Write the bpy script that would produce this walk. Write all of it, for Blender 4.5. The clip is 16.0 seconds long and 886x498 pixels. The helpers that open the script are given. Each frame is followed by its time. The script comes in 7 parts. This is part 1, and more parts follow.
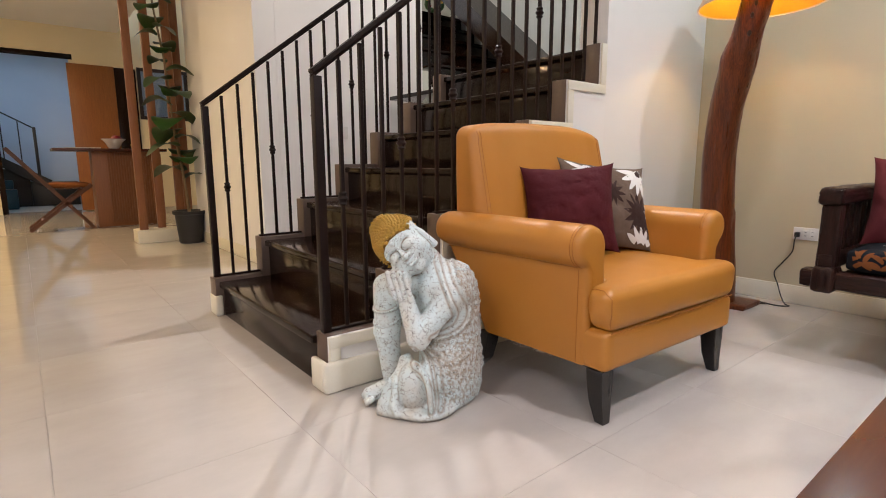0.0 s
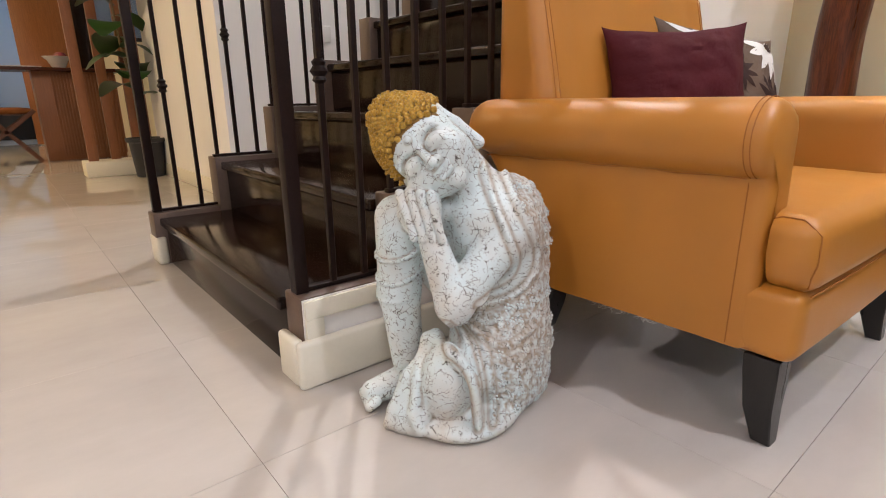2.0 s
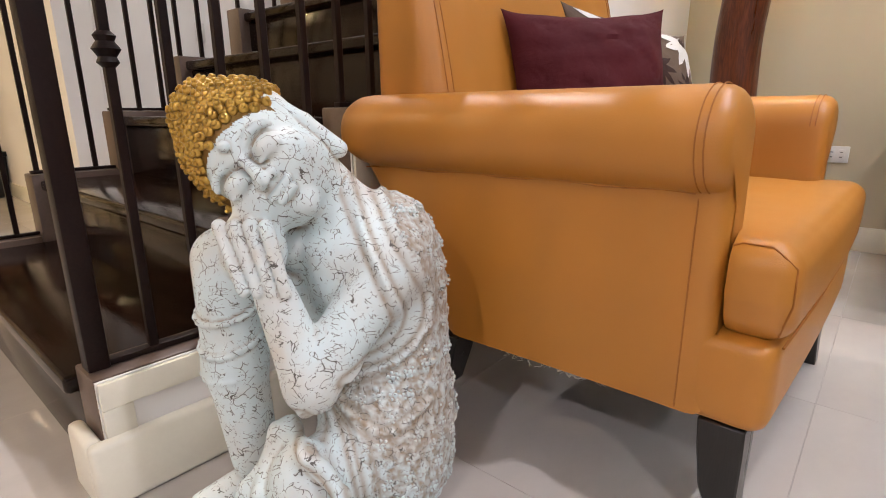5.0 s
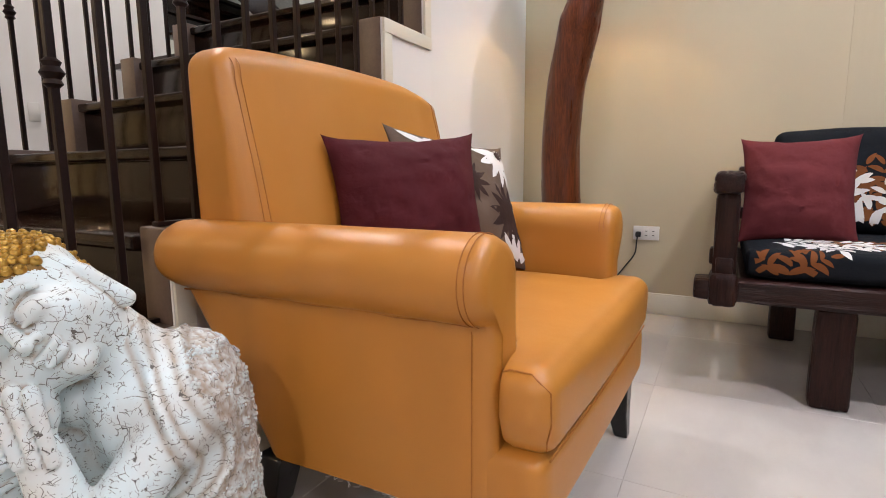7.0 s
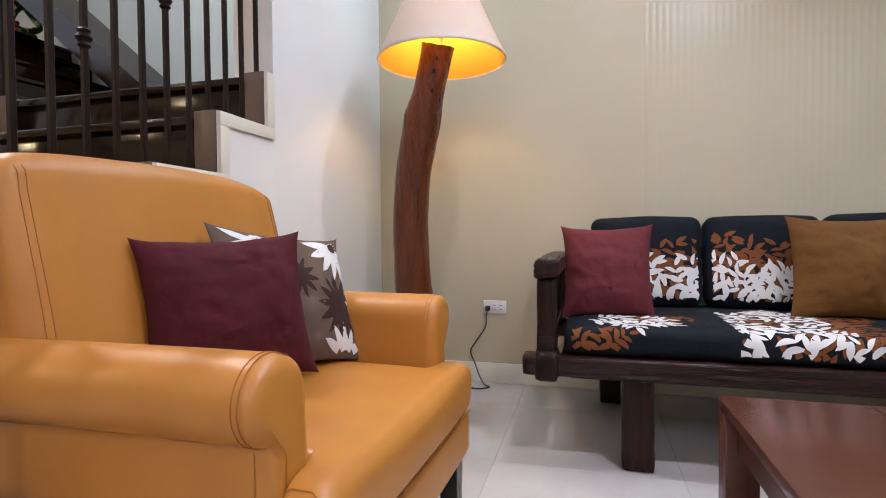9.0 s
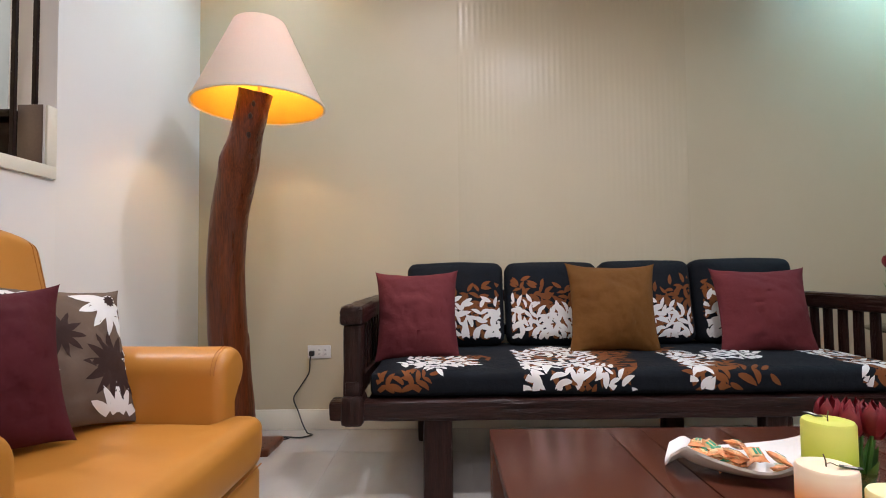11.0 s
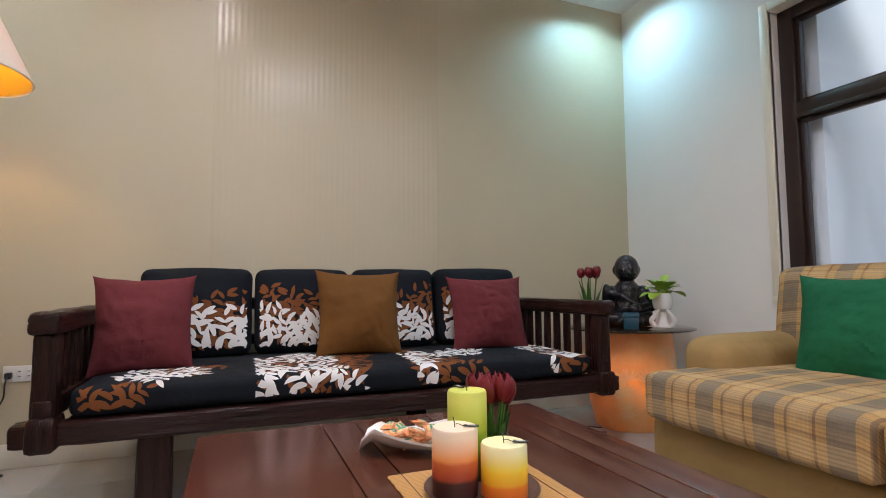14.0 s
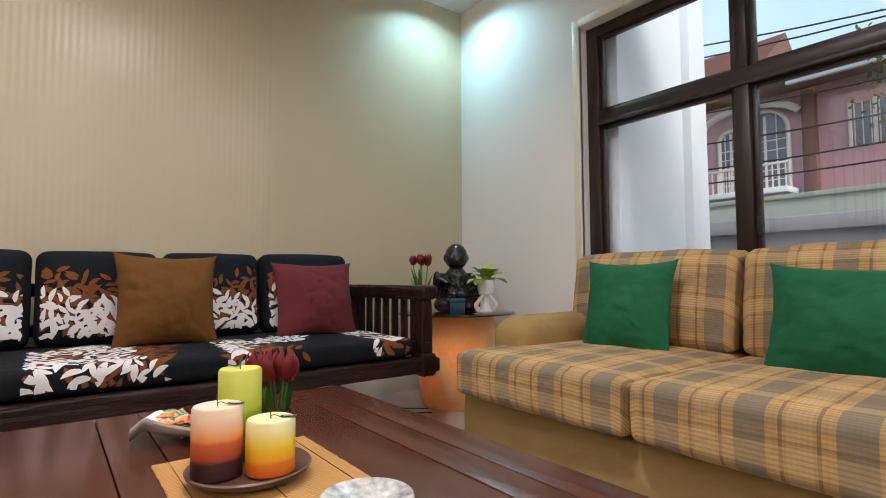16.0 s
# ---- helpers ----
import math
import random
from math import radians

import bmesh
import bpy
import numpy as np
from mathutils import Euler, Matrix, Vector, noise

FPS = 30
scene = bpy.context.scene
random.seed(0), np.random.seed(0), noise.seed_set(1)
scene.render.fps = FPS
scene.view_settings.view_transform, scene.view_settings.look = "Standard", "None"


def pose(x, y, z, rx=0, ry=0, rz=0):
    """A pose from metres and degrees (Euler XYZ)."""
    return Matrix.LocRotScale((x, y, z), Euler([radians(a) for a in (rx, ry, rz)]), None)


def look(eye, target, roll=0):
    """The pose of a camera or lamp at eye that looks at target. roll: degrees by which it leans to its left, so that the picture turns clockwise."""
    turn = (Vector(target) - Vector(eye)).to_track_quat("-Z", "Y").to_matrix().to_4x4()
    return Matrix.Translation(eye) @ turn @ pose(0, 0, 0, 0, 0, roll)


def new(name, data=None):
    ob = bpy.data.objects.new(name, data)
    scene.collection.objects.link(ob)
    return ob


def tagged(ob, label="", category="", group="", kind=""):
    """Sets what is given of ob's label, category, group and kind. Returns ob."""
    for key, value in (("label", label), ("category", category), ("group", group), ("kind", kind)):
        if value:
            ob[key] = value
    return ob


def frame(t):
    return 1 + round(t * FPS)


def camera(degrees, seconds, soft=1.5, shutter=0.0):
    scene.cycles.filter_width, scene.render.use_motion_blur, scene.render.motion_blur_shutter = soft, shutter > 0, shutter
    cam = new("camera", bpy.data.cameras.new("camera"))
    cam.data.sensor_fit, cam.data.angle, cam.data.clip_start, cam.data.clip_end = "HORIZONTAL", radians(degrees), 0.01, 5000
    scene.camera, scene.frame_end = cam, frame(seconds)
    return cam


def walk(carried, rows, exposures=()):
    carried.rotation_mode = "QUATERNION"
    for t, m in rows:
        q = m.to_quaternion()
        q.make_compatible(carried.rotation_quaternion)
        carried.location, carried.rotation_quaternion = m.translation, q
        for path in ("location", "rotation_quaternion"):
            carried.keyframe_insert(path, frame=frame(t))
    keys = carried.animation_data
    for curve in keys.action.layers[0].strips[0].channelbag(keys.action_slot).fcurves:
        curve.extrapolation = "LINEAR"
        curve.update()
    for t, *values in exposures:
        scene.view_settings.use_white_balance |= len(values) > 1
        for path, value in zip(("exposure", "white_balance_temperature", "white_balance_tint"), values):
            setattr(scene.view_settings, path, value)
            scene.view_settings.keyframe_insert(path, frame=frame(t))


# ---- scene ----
from mathutils.bvhtree import BVHTree

cam = camera(80.9, 16.0, soft=1.0)
PATH = [
    (0, (0.428, 0.484, 0.965), (1.666, 2.021, 0.636), -0.2),
    (0.5, (0.519, 0.669, 0.917), (1.737, 2.202, 0.508), -0.4),
    (1, (0.602, 0.868, 0.862), (1.81, 2.389, 0.386), -0.4),
    (1.5, (0.709, 1.058, 0.807), (1.924, 2.557, 0.281), -0.4),
    (2, (0.836, 1.212, 0.742), (2.067, 2.689, 0.191), -0.5),
    (2.5, (0.938, 1.331, 0.701), (2.198, 2.772, 0.122), -0.5),
    (3, (0.993, 1.414, 0.669), (2.292, 2.82, 0.089), -0.5),
    (3.2, (1.007, 1.439, 0.663), (2.322, 2.83, 0.083), -0.4),
    (5.3, (1.146, 1.382, 0.728), (2.649, 2.605, 0.235), -0.5),
    (5.5, (1.151, 1.363, 0.745), (2.681, 2.558, 0.265), -0.6),
    (6, (1.164, 1.321, 0.779), (2.771, 2.433, 0.355), -0.5),
    (6.5, (1.185, 1.289, 0.811), (2.863, 2.318, 0.456), -0.5),
    (7, (1.199, 1.253, 0.843), (2.941, 2.191, 0.556), -0.4),
    (7.5, (1.208, 1.212, 0.874), (3.007, 2.058, 0.655), -0.4),
    (8, (1.214, 1.165, 0.902), (3.06, 1.92, 0.747), -0.4),
    (8.5, (1.216, 1.114, 0.93), (3.103, 1.769, 0.829), -0.4),
    (9, (1.218, 1.066, 0.944), (3.143, 1.608, 0.891), -0.5),
    (11.5, (1.157, 0.79, 0.988), (3.149, 0.657, 1.093), -0.5),
    (12, (1.144, 0.75, 0.987), (3.122, 0.477, 1.108), -0.3),
    (12.5, (1.138, 0.716, 0.978), (3.092, 0.314, 1.114), -0.4),
    (13, (1.125, 0.68, 0.965), (3.052, 0.163, 1.108), -0.4),
    (13.5, (1.108, 0.644, 0.944), (3.001, 0.015, 1.088), -0.4),
    (14, (1.085, 0.607, 0.928), (2.937, -0.135, 1.07), -0.4),
    (14.5, (1.063, 0.572, 0.918), (2.865, -0.285, 1.054), -0.4),
    (15, (1.044, 0.527, 0.904), (2.785, -0.449, 1.035), -0.5),
    (15.5, (1.024, 0.488, 0.895), (2.694, -0.606, 1.016), -0.4),
    (16, (0.997, 0.451, 0.886), (2.588, -0.756, 0.997), -0.3),
]
walk(cam, [(t, look(eye, target, roll)) for t, eye, target, roll in PATH], [(0.0, 0.20, 6350, 10), (3.0, 0.22, 6250, 10), (6.0, 0.32, 6250, 10), (8.0, 0.26, 5900, 10), (9.0, 0.22, 5650, 10), (11.5, 0.06, 6100, 10), (13.5, -0.02, 6050, 10), (15.0, 0.0, 6250, 10), (16.0, 0.06, 6450, 10)])


# ---- world, sun and large lights ----
world = bpy.data.worlds.new("world")
scene.world = world
world.use_nodes = True
wn, wl = world.node_tree.nodes, world.node_tree.links
sky = wn.new("ShaderNodeTexSky")
sky.sky_type, sky.sun_disc, sky.sun_elevation, sky.sun_rotation = "NISHITA", False, radians(36.6), radians(291.8)
sky.air_density, sky.dust_density = 1.0, 4.0
wn["Background"].inputs["Strength"].default_value = 0.15
wl.new(sky.outputs[0], wn["Background"].inputs["Color"])
sun = new("sun", bpy.data.lights.new("sun", "SUN"))
sun.data.energy, sun.data.angle, sun.data.color = 1.7, radians(12), (1.0, 0.95, 0.9)
sun.matrix_world = look((-20, 8, 16), (0, 0, 0))


def area_lamp(name, at, size, watts, colour, aim=(0, 0, -1), spread=180):
    lamp = new(name, bpy.data.lights.new(name, "AREA"))
    lamp.data.shape, lamp.data.size, lamp.data.energy, lamp.data.color = "DISK", size, watts, colour
    lamp.data.spread = radians(spread)
    lamp.matrix_world = look(at, Vector(at) + Vector(aim))
    return lamp


WARM, NEUTRAL = (1.0, 0.70, 0.38), (1.0, 0.945, 1.0)

# ---- materials ----


def nodes_of(name):
    m = bpy.data.materials.new(name)
    m.use_nodes = True
    return m, m.node_tree.nodes, m.node_tree.links, m.node_tree.nodes["Principled BSDF"]


def math_node(ns, ls, op, a, b=None, clamp=False):
    n = ns.new("ShaderNodeMath")
    n.operation, n.use_clamp = op, clamp
    for i, v in enumerate((a, b)):
        if v is None:
            continue
        if isinstance(v, (int, float)):
            n.inputs[i].default_value = v
        else:
            ls.new(v, n.inputs[i])
    return n.outputs[0]


def mix_node(ns, ls, fac, a, b, blend="MIX"):
    n = ns.new("ShaderNodeMix")
    n.data_type, n.blend_type = "RGBA", blend
    for sock, v in ((n.inputs[0], fac), (n.inputs[6], a), (n.inputs[7], b)):
        if isinstance(v, (int, float)):
            sock.default_value = v
        elif isinstance(v, tuple):
            sock.default_value = (*v, 1)
        else:
            ls.new(v, sock)
    return n.outputs[2]


def noise_node(ns, ls, coord, scale, detail=4, stretch=(1, 1, 1), rough=0.55):
    mp = ns.new("ShaderNodeMapping")
    mp.inputs["Scale"].default_value = stretch
    ls.new(coord, mp.inputs[0])
    n = ns.new("ShaderNodeTexNoise")
    n.inputs["Scale"].default_value, n.inputs["Detail"].default_value = scale, detail
    n.inputs["Roughness"].default_value = rough
    ls.new(mp.outputs[0], n.inputs["Vector"])
    return n.outputs["Fac"]


def ramp_node(ns, ls, fac, stops):
    r = ns.new("ShaderNodeValToRGB")
    els = r.color_ramp.elements
    while len(els) < len(stops):
        els.new(0.5)
    for e, (p, c) in zip(els, stops):
        e.position, e.color = p, (*c, 1) if len(c) == 3 else c
    ls.new(fac, r.inputs[0])
    return r.outputs[0]


def bump_node(ns, ls, height, strength, dist, bsdf, normal=None):
    b = ns.new("ShaderNodeBump")
    b.inputs["Strength"].default_value, b.inputs["Distance"].default_value = strength, dist
    ls.new(height, b.inputs["Height"])
    if normal:
        ls.new(normal, b.inputs["Normal"])
    ls.new(b.outputs[0], bsdf.inputs["Normal"])
    return b.outputs[0]


def surface(name, c1, c2, broad=4, fine=120, rough=0.5, spread=0.08, bump=0.2, depth=0.002, stretch=(1, 1, 1), metal=0.0, coat=0.0, sheen=0.0, grain=0.5, gloss=0.5):
    """Two scales of colour variation, uneven gloss and a fine relief."""
    m, ns, ls, b = nodes_of(name)
    co = ns.new("ShaderNodeTexCoord").outputs["Object"]
    wide = noise_node(ns, ls, co, broad, 5, stretch)
    small = noise_node(ns, ls, co, fine, 3, stretch)
    f = math_node(ns, ls, "ADD", math_node(ns, ls, "MULTIPLY", wide, 1 - grain), math_node(ns, ls, "MULTIPLY", small, grain))
    ls.new(ramp_node(ns, ls, f, [(0.3, c1), (0.7, c2)]), b.inputs["Base Color"])
    r = math_node(ns, ls, "ADD", math_node(ns, ls, "MULTIPLY", wide, 2 * spread), rough - spread)
    ls.new(r, b.inputs["Roughness"])
    b.inputs["Metallic"].default_value, b.inputs["Coat Weight"].default_value = metal, coat
    b.inputs["Coat Roughness"].default_value = 0.08
    b.inputs["Sheen Weight"].default_value, b.inputs["Specular IOR Level"].default_value = sheen, gloss
    if bump:
        bump_node(ns, ls, small, bump, depth, b)
    return m


def wood(name, c1, c2, rough=0.35, axis=0, bump=0.3, scale=5, coat=0.0, gloss=0.5):
    s = [14.0, 14.0, 14.0]
    s[axis] = 1.0
    return surface(name, c1, c2, scale, scale * 6, rough, 0.08, bump, 0.003, tuple(s), coat=coat, gloss=gloss)


def fabric(name, c1, c2, thread=700, rough=0.85):
    m, ns, ls, b = nodes_of(name)
    co = ns.new("ShaderNodeTexCoord").outputs["Object"]
    wide = noise_node(ns, ls, co, 5, 4)
    ls.new(ramp_node(ns, ls, wide, [(0.3, c1), (0.7, c2)]), b.inputs["Base Color"])
    b.inputs["Roughness"].default_value, b.inputs["Specular IOR Level"].default_value = rough, 0.22
    weave = noise_node(ns, ls, co, thread, 2)
    fold = noise_node(ns, ls, co, 14, 3)
    h = math_node(ns, ls, "ADD", math_node(ns, ls, "MULTIPLY", weave, 0.12), fold)
    bump_node(ns, ls, math_node(ns, ls, "ADD", h, math_node(ns, ls, "MULTIPLY", noise_node(ns, ls, co, 5.5, 2), 0.9)), 0.6, 0.014, b)
    return m


def plaid_material():
    """Woven plaid: sand ground, blue-grey bands and thin dark lines both ways."""
    m, ns, ls, b = nodes_of("plaid_weave")
    co = ns.new("ShaderNodeTexCoord").outputs["Object"]
    sep = ns.new("ShaderNodeSeparateXYZ")
    ls.new(co, sep.inputs[0])
    across = sep.outputs[0]
    along = math_node(ns, ls, "SUBTRACT", sep.outputs[1], sep.outputs[2])

    def band(v, period, centre, half):
        p = math_node(ns, ls, "FRACT", math_node(ns, ls, "ADD", math_node(ns, ls, "DIVIDE", v, period), 20 - centre))
        d = math_node(ns, ls, "ABSOLUTE", math_node(ns, ls, "SUBTRACT", p, 0.5))
        return math_node(ns, ls, "LESS_THAN", d, half)

    wide = noise_node(ns, ls, co, 6, 4)
    col = ramp_node(ns, ls, wide, [(0.3, (0.50, 0.285, 0.085)), (0.7, (0.60, 0.36, 0.12))])
    period = 0.235
    for v in (across, along):
        col = mix_node(ns, ls, math_node(ns, ls, "MULTIPLY", band(v, period, 0.0, 0.17), 0.62 if v is across else 0.26), col, (0.095, 0.115, 0.115))
        col = mix_node(ns, ls, math_node(ns, ls, "MULTIPLY", band(v, period, 0.5, 0.12), 0.35), col, (0.68, 0.47, 0.23))
        col = mix_node(ns, ls, math_node(ns, ls, "MULTIPLY", band(v, period, 0.32, 0.020), 0.6 if v is across else 0.35), col, (0.13, 0.055, 0.045))
        col = mix_node(ns, ls, math_node(ns, ls, "MULTIPLY", band(v, period, 0.68, 0.020), 0.6 if v is across else 0.35), col, (0.12, 0.075, 0.055))
        col = mix_node(ns, ls, math_node(ns, ls, "MULTIPLY", band(v, period / 18, 0.0, 0.2), 0.08 if v is across else 0.34), col, (0.12, 0.10, 0.08))
    ls.new(col, b.inputs["Base Color"])
    b.inputs["Roughness"].default_value = 0.85
    weave = noise_node(ns, ls, co, 600, 2)
    fold = noise_node(ns, ls, co, 9, 3)
    bump_node(ns, ls, math_node(ns, ls, "ADD", math_node(ns, ls, "MULTIPLY", weave, 0.1), fold), 0.8, 0.030, b)
    return m


def leather_material():
    m, ns, ls, b = nodes_of("tan_leather")
    co = ns.new("ShaderNodeTexCoord").outputs["Object"]
    wide = noise_node(ns, ls, co, 3, 4)
    ls.new(ramp_node(ns, ls, wide, [(0.25, (0.42, 0.165, 0.021)), (0.75, (0.475, 0.196, 0.028))]), b.inputs["Base Color"])
    v = ns.new("ShaderNodeTexVoronoi")
    v.inputs["Scale"].default_value = 420
    ls.new(co, v.inputs["Vector"])
    soft = noise_node(ns, ls, co, 11, 3)
    h = math_node(ns, ls, "ADD", math_node(ns, ls, "MULTIPLY", v.outputs["Distance"], 0.10), soft)
    bump_node(ns, ls, h, 0.16, 0.008, b)
    b.inputs["Roughness"].default_value = 0.36
    ls.new(math_node(ns, ls, "ADD", math_node(ns, ls, "MULTIPLY", wide, 0.12), 0.34), b.inputs["Roughness"])
    return m


def crackle_material():
    """Whitewashed resin with dark crackle lines, grime and painted shade in the hollows of a broken relief."""
    m, ns, ls, b = nodes_of("crackled_whitewash")
    co = ns.new("ShaderNodeTexCoord").outputs["Object"]
    warp = ns.new("ShaderNodeTexNoise")
    warp.inputs["Scale"].default_value = 16
    ls.new(co, warp.inputs["Vector"])
    wv = ns.new("ShaderNodeVectorMath")
    wv.operation = "MULTIPLY_ADD"
    ls.new(warp.outputs["Color"], wv.inputs[0])
    wv.inputs[1].default_value = (0.09, 0.09, 0.035)
    ls.new(co, wv.inputs[2])
    crack = None
    halo = None
    for scale, width, gate_scale, gate_at in ((46, 0.020, 58, 0.52), (88, 0.020, 75, 0.545)):
        v = ns.new("ShaderNodeTexVoronoi")
        v.feature, v.inputs["Scale"].default_value = "DISTANCE_TO_EDGE", scale
        ls.new(wv.outputs[0], v.inputs["Vector"])
        gate = math_node(ns, ls, "GREATER_THAN", noise_node(ns, ls, co, gate_scale, 3), gate_at)
        line = math_node(ns, ls, "MULTIPLY", math_node(ns, ls, "LESS_THAN", v.outputs["Distance"], width), gate)
        wide_line = math_node(ns, ls, "MULTIPLY", math_node(ns, ls, "LESS_THAN", v.outputs["Distance"], width * 3.2), gate)
        crack = line if crack is None else math_node(ns, ls, "MAXIMUM", crack, line)
        halo = wide_line if halo is None else math_node(ns, ls, "MAXIMUM", halo, wide_line)
    blot = noise_node(ns, ls, co, 9, 6)
    base = ramp_node(ns, ls, blot, [(0.28, (0.58, 0.54, 0.47)), (0.40, (0.63, 0.65, 0.62)), (0.58, (0.63, 0.72, 0.725))])
    base = mix_node(ns, ls, math_node(ns, ls, "MULTIPLY", halo, math_node(ns, ls, "MULTIPLY", noise_node(ns, ls, co, 45, 3), 0.25)), base, (0.40, 0.33, 0.25))
    # brown tint per vertex: robe grime plus shade painted into the hollows
    wear_and_shade = ns.new("ShaderNodeAttribute")
    wear_and_shade.attribute_name = "wear_and_shade"
    base = mix_node(ns, ls, math_node(ns, ls, "MULTIPLY", wear_and_shade.outputs["Fac"], math_node(ns, ls, "ADD", noise_node(ns, ls, co, 60, 4), 0.45), True), base, (0.30, 0.215, 0.135))
    base = mix_node(ns, ls, math_node(ns, ls, "MULTIPLY", crack, 0.9), base, (0.055, 0.042, 0.03))
    ls.new(base, b.inputs["Base Color"])
    b.inputs["Roughness"].default_value = 0.5
    h = math_node(ns, ls, "SUBTRACT", math_node(ns, ls, "MULTIPLY", noise_node(ns, ls, co, 60, 3), 0.4), crack)
    bump_node(ns, ls, h, 0.35, 0.003, b)
    return m


def wax(name, low, mid, high, z0, z1):
    """Layered pillar candle, colour changing with its own height."""
    m, ns, ls, b = nodes_of(name)
    co = ns.new("ShaderNodeTexCoord").outputs["Object"]
    sep = ns.new("ShaderNodeSeparateXYZ")
    ls.new(co, sep.inputs[0])
    n = noise_node(ns, ls, co, 30, 3)
    f = math_node(ns, ls, "DIVIDE", math_node(ns, ls, "SUBTRACT", sep.outputs[2], z0), z1 - z0)
    f = math_node(ns, ls, "ADD", f, math_node(ns, ls, "MULTIPLY", math_node(ns, ls, "SUBTRACT", n, 0.5), 0.05))
    ls.new(ramp_node(ns, ls, f, [(0.0, low[0]), (0.26, low[1]), (0.32, mid[0]), (0.52, mid[1]), (0.58, high[0]), (0.9, high[1])]), b.inputs["Base Color"])
    b.inputs["Roughness"].default_value = 0.38
    b.inputs["Subsurface Weight"].default_value = 0.15
    b.inputs["Subsurface Radius"].default_value = (0.02, 0.012, 0.006)
    bump_node(ns, ls, noise_node(ns, ls, co, 90, 3), 0.12, 0.002, b)
    return m


def glow(name, colour, strength, base=(0.8, 0.8, 0.8)):
    m, ns, ls, b = nodes_of(name)
    b.inputs["Base Color"].default_value = (*base, 1)
    b.inputs["Emission Color"].default_value = (*colour, 1)
    b.inputs["Emission Strength"].default_value = strength
    return m


def glass_material(name, tint=(1, 1, 1), rough=0.0):
    m, ns, ls, b = nodes_of(name)
    b.inputs["Base Color"].default_value = (*tint, 1)
    b.inputs["Transmission Weight"].default_value, b.inputs["Roughness"].default_value = 1.0, rough
    b.inputs["IOR"].default_value = 1.45
    return m


def tile_material():
    m, ns, ls, b = nodes_of("polished_porcelain")
    co = ns.new("ShaderNodeTexCoord").outputs["Object"]
    info = ns.new("ShaderNodeObjectInfo")
    mv = ns.new("ShaderNodeVectorMath")
    mv.operation = "MULTIPLY_ADD"
    cx = ns.new("ShaderNodeCombineXYZ")
    ls.new(info.outputs["Random"], cx.inputs[0])
    ls.new(info.outputs["Random"], cx.inputs[1])
    ls.new(cx.outputs[0], mv.inputs[0])
    mv.inputs[1].default_value = (30, 17, 9)
    ls.new(co, mv.inputs[2])
    cloud = noise_node(ns, ls, mv.outputs[0], 1.7, 6, (1, 1.6, 1), 0.6)
    vein = noise_node(ns, ls, mv.outputs[0], 5, 8, (1, 2.2, 1), 0.65)
    f = math_node(ns, ls, "ADD", math_node(ns, ls, "MULTIPLY", cloud, 0.7), math_node(ns, ls, "MULTIPLY", vein, 0.3))
    ls.new(ramp_node(ns, ls, f, [(0.3, (0.47, 0.43, 0.39)), (0.7, (0.56, 0.52, 0.475))]), b.inputs["Base Color"])
    b.inputs["Roughness"].default_value = 0.09
    ls.new(math_node(ns, ls, "ADD", math_node(ns, ls, "MULTIPLY", vein, 0.05), 0.012), b.inputs["Roughness"])
    b.inputs["Specular IOR Level"].default_value = 0.85
    bump_node(ns, ls, noise_node(ns, ls, mv.outputs[0], 3, 2), 0.02, 0.004, b)
    return m


def wall_paint(name, c1, c2, rough=0.6, ribs=0.0):
    m, ns, ls, b = nodes_of(name)
    co = ns.new("ShaderNodeTexCoord").outputs["Object"]
    wide = noise_node(ns, ls, co, 0.9, 4)
    ls.new(ramp_node(ns, ls, wide, [(0.3, c1), (0.7, c2)]), b.inputs["Base Color"])
    b.inputs["Roughness"].default_value = rough
    fine = noise_node(ns, ls, co, 160, 3)
    n1 = bump_node(ns, ls, fine, 0.06, 0.002, b)
    if ribs:
        w = ns.new("ShaderNodeTexWave")
        w.wave_type, w.bands_direction, w.inputs["Scale"].default_value = "BANDS", "Y", ribs
        ls.new(co, w.inputs["Vector"])
        bump_node(ns, ls, w.outputs["Fac"], 0.20, 0.004, b, n1)
    return m


TILE = tile_material()
GROUT = surface("grout", (0.42, 0.385, 0.35), (0.48, 0.445, 0.405), rough=0.3)
WHITE_WALL = wall_paint("white_wall_paint", (0.78, 0.76, 0.73), (0.82, 0.80, 0.77))
TAN_WALL = wall_paint("tan_wall_paint", (0.49, 0.420, 0.285), (0.53, 0.460, 0.320), 0.45)
TAN_PANEL = wall_paint("ribbed_tan_wallpaper", (0.51, 0.442, 0.306), (0.545, 0.475, 0.336), 0.27, 8.6)
CREAM_WALL = wall_paint("cream_wall_paint", (0.80, 0.70, 0.48), (0.84, 0.74, 0.52))
GREY_GREEN = wall_paint("grey_green_wall_paint", (0.34, 0.36, 0.33), (0.38, 0.40, 0.365))
CEILING = wall_paint("ceiling_paint", (0.80, 0.80, 0.78), (0.84, 0.84, 0.82), 0.8)
TRIM_WHITE = surface("ivory_trim_paint", (0.74, 0.70, 0.58), (0.78, 0.74, 0.62), 2, 90, 0.35, 0.05, 0.05)
STAIR_WOOD = wood("dark_polished_stair_wood", (0.005, 0.0018, 0.001), (0.017, 0.0065, 0.0032), 0.13, 1, 0.05, gloss=0.26)
CURB_BROWN = surface("brown_curb_paint", (0.095, 0.062, 0.045), (0.13, 0.086, 0.064), 5, 90, 0.4, 0.08, 0.1)
IRON = surface("brown_wrought_iron", (0.009, 0.0045, 0.004), (0.018, 0.009, 0.0075), 8, 200, 0.42, 0.1, 0.15, gloss=0.16)
LEATHER = leather_material()
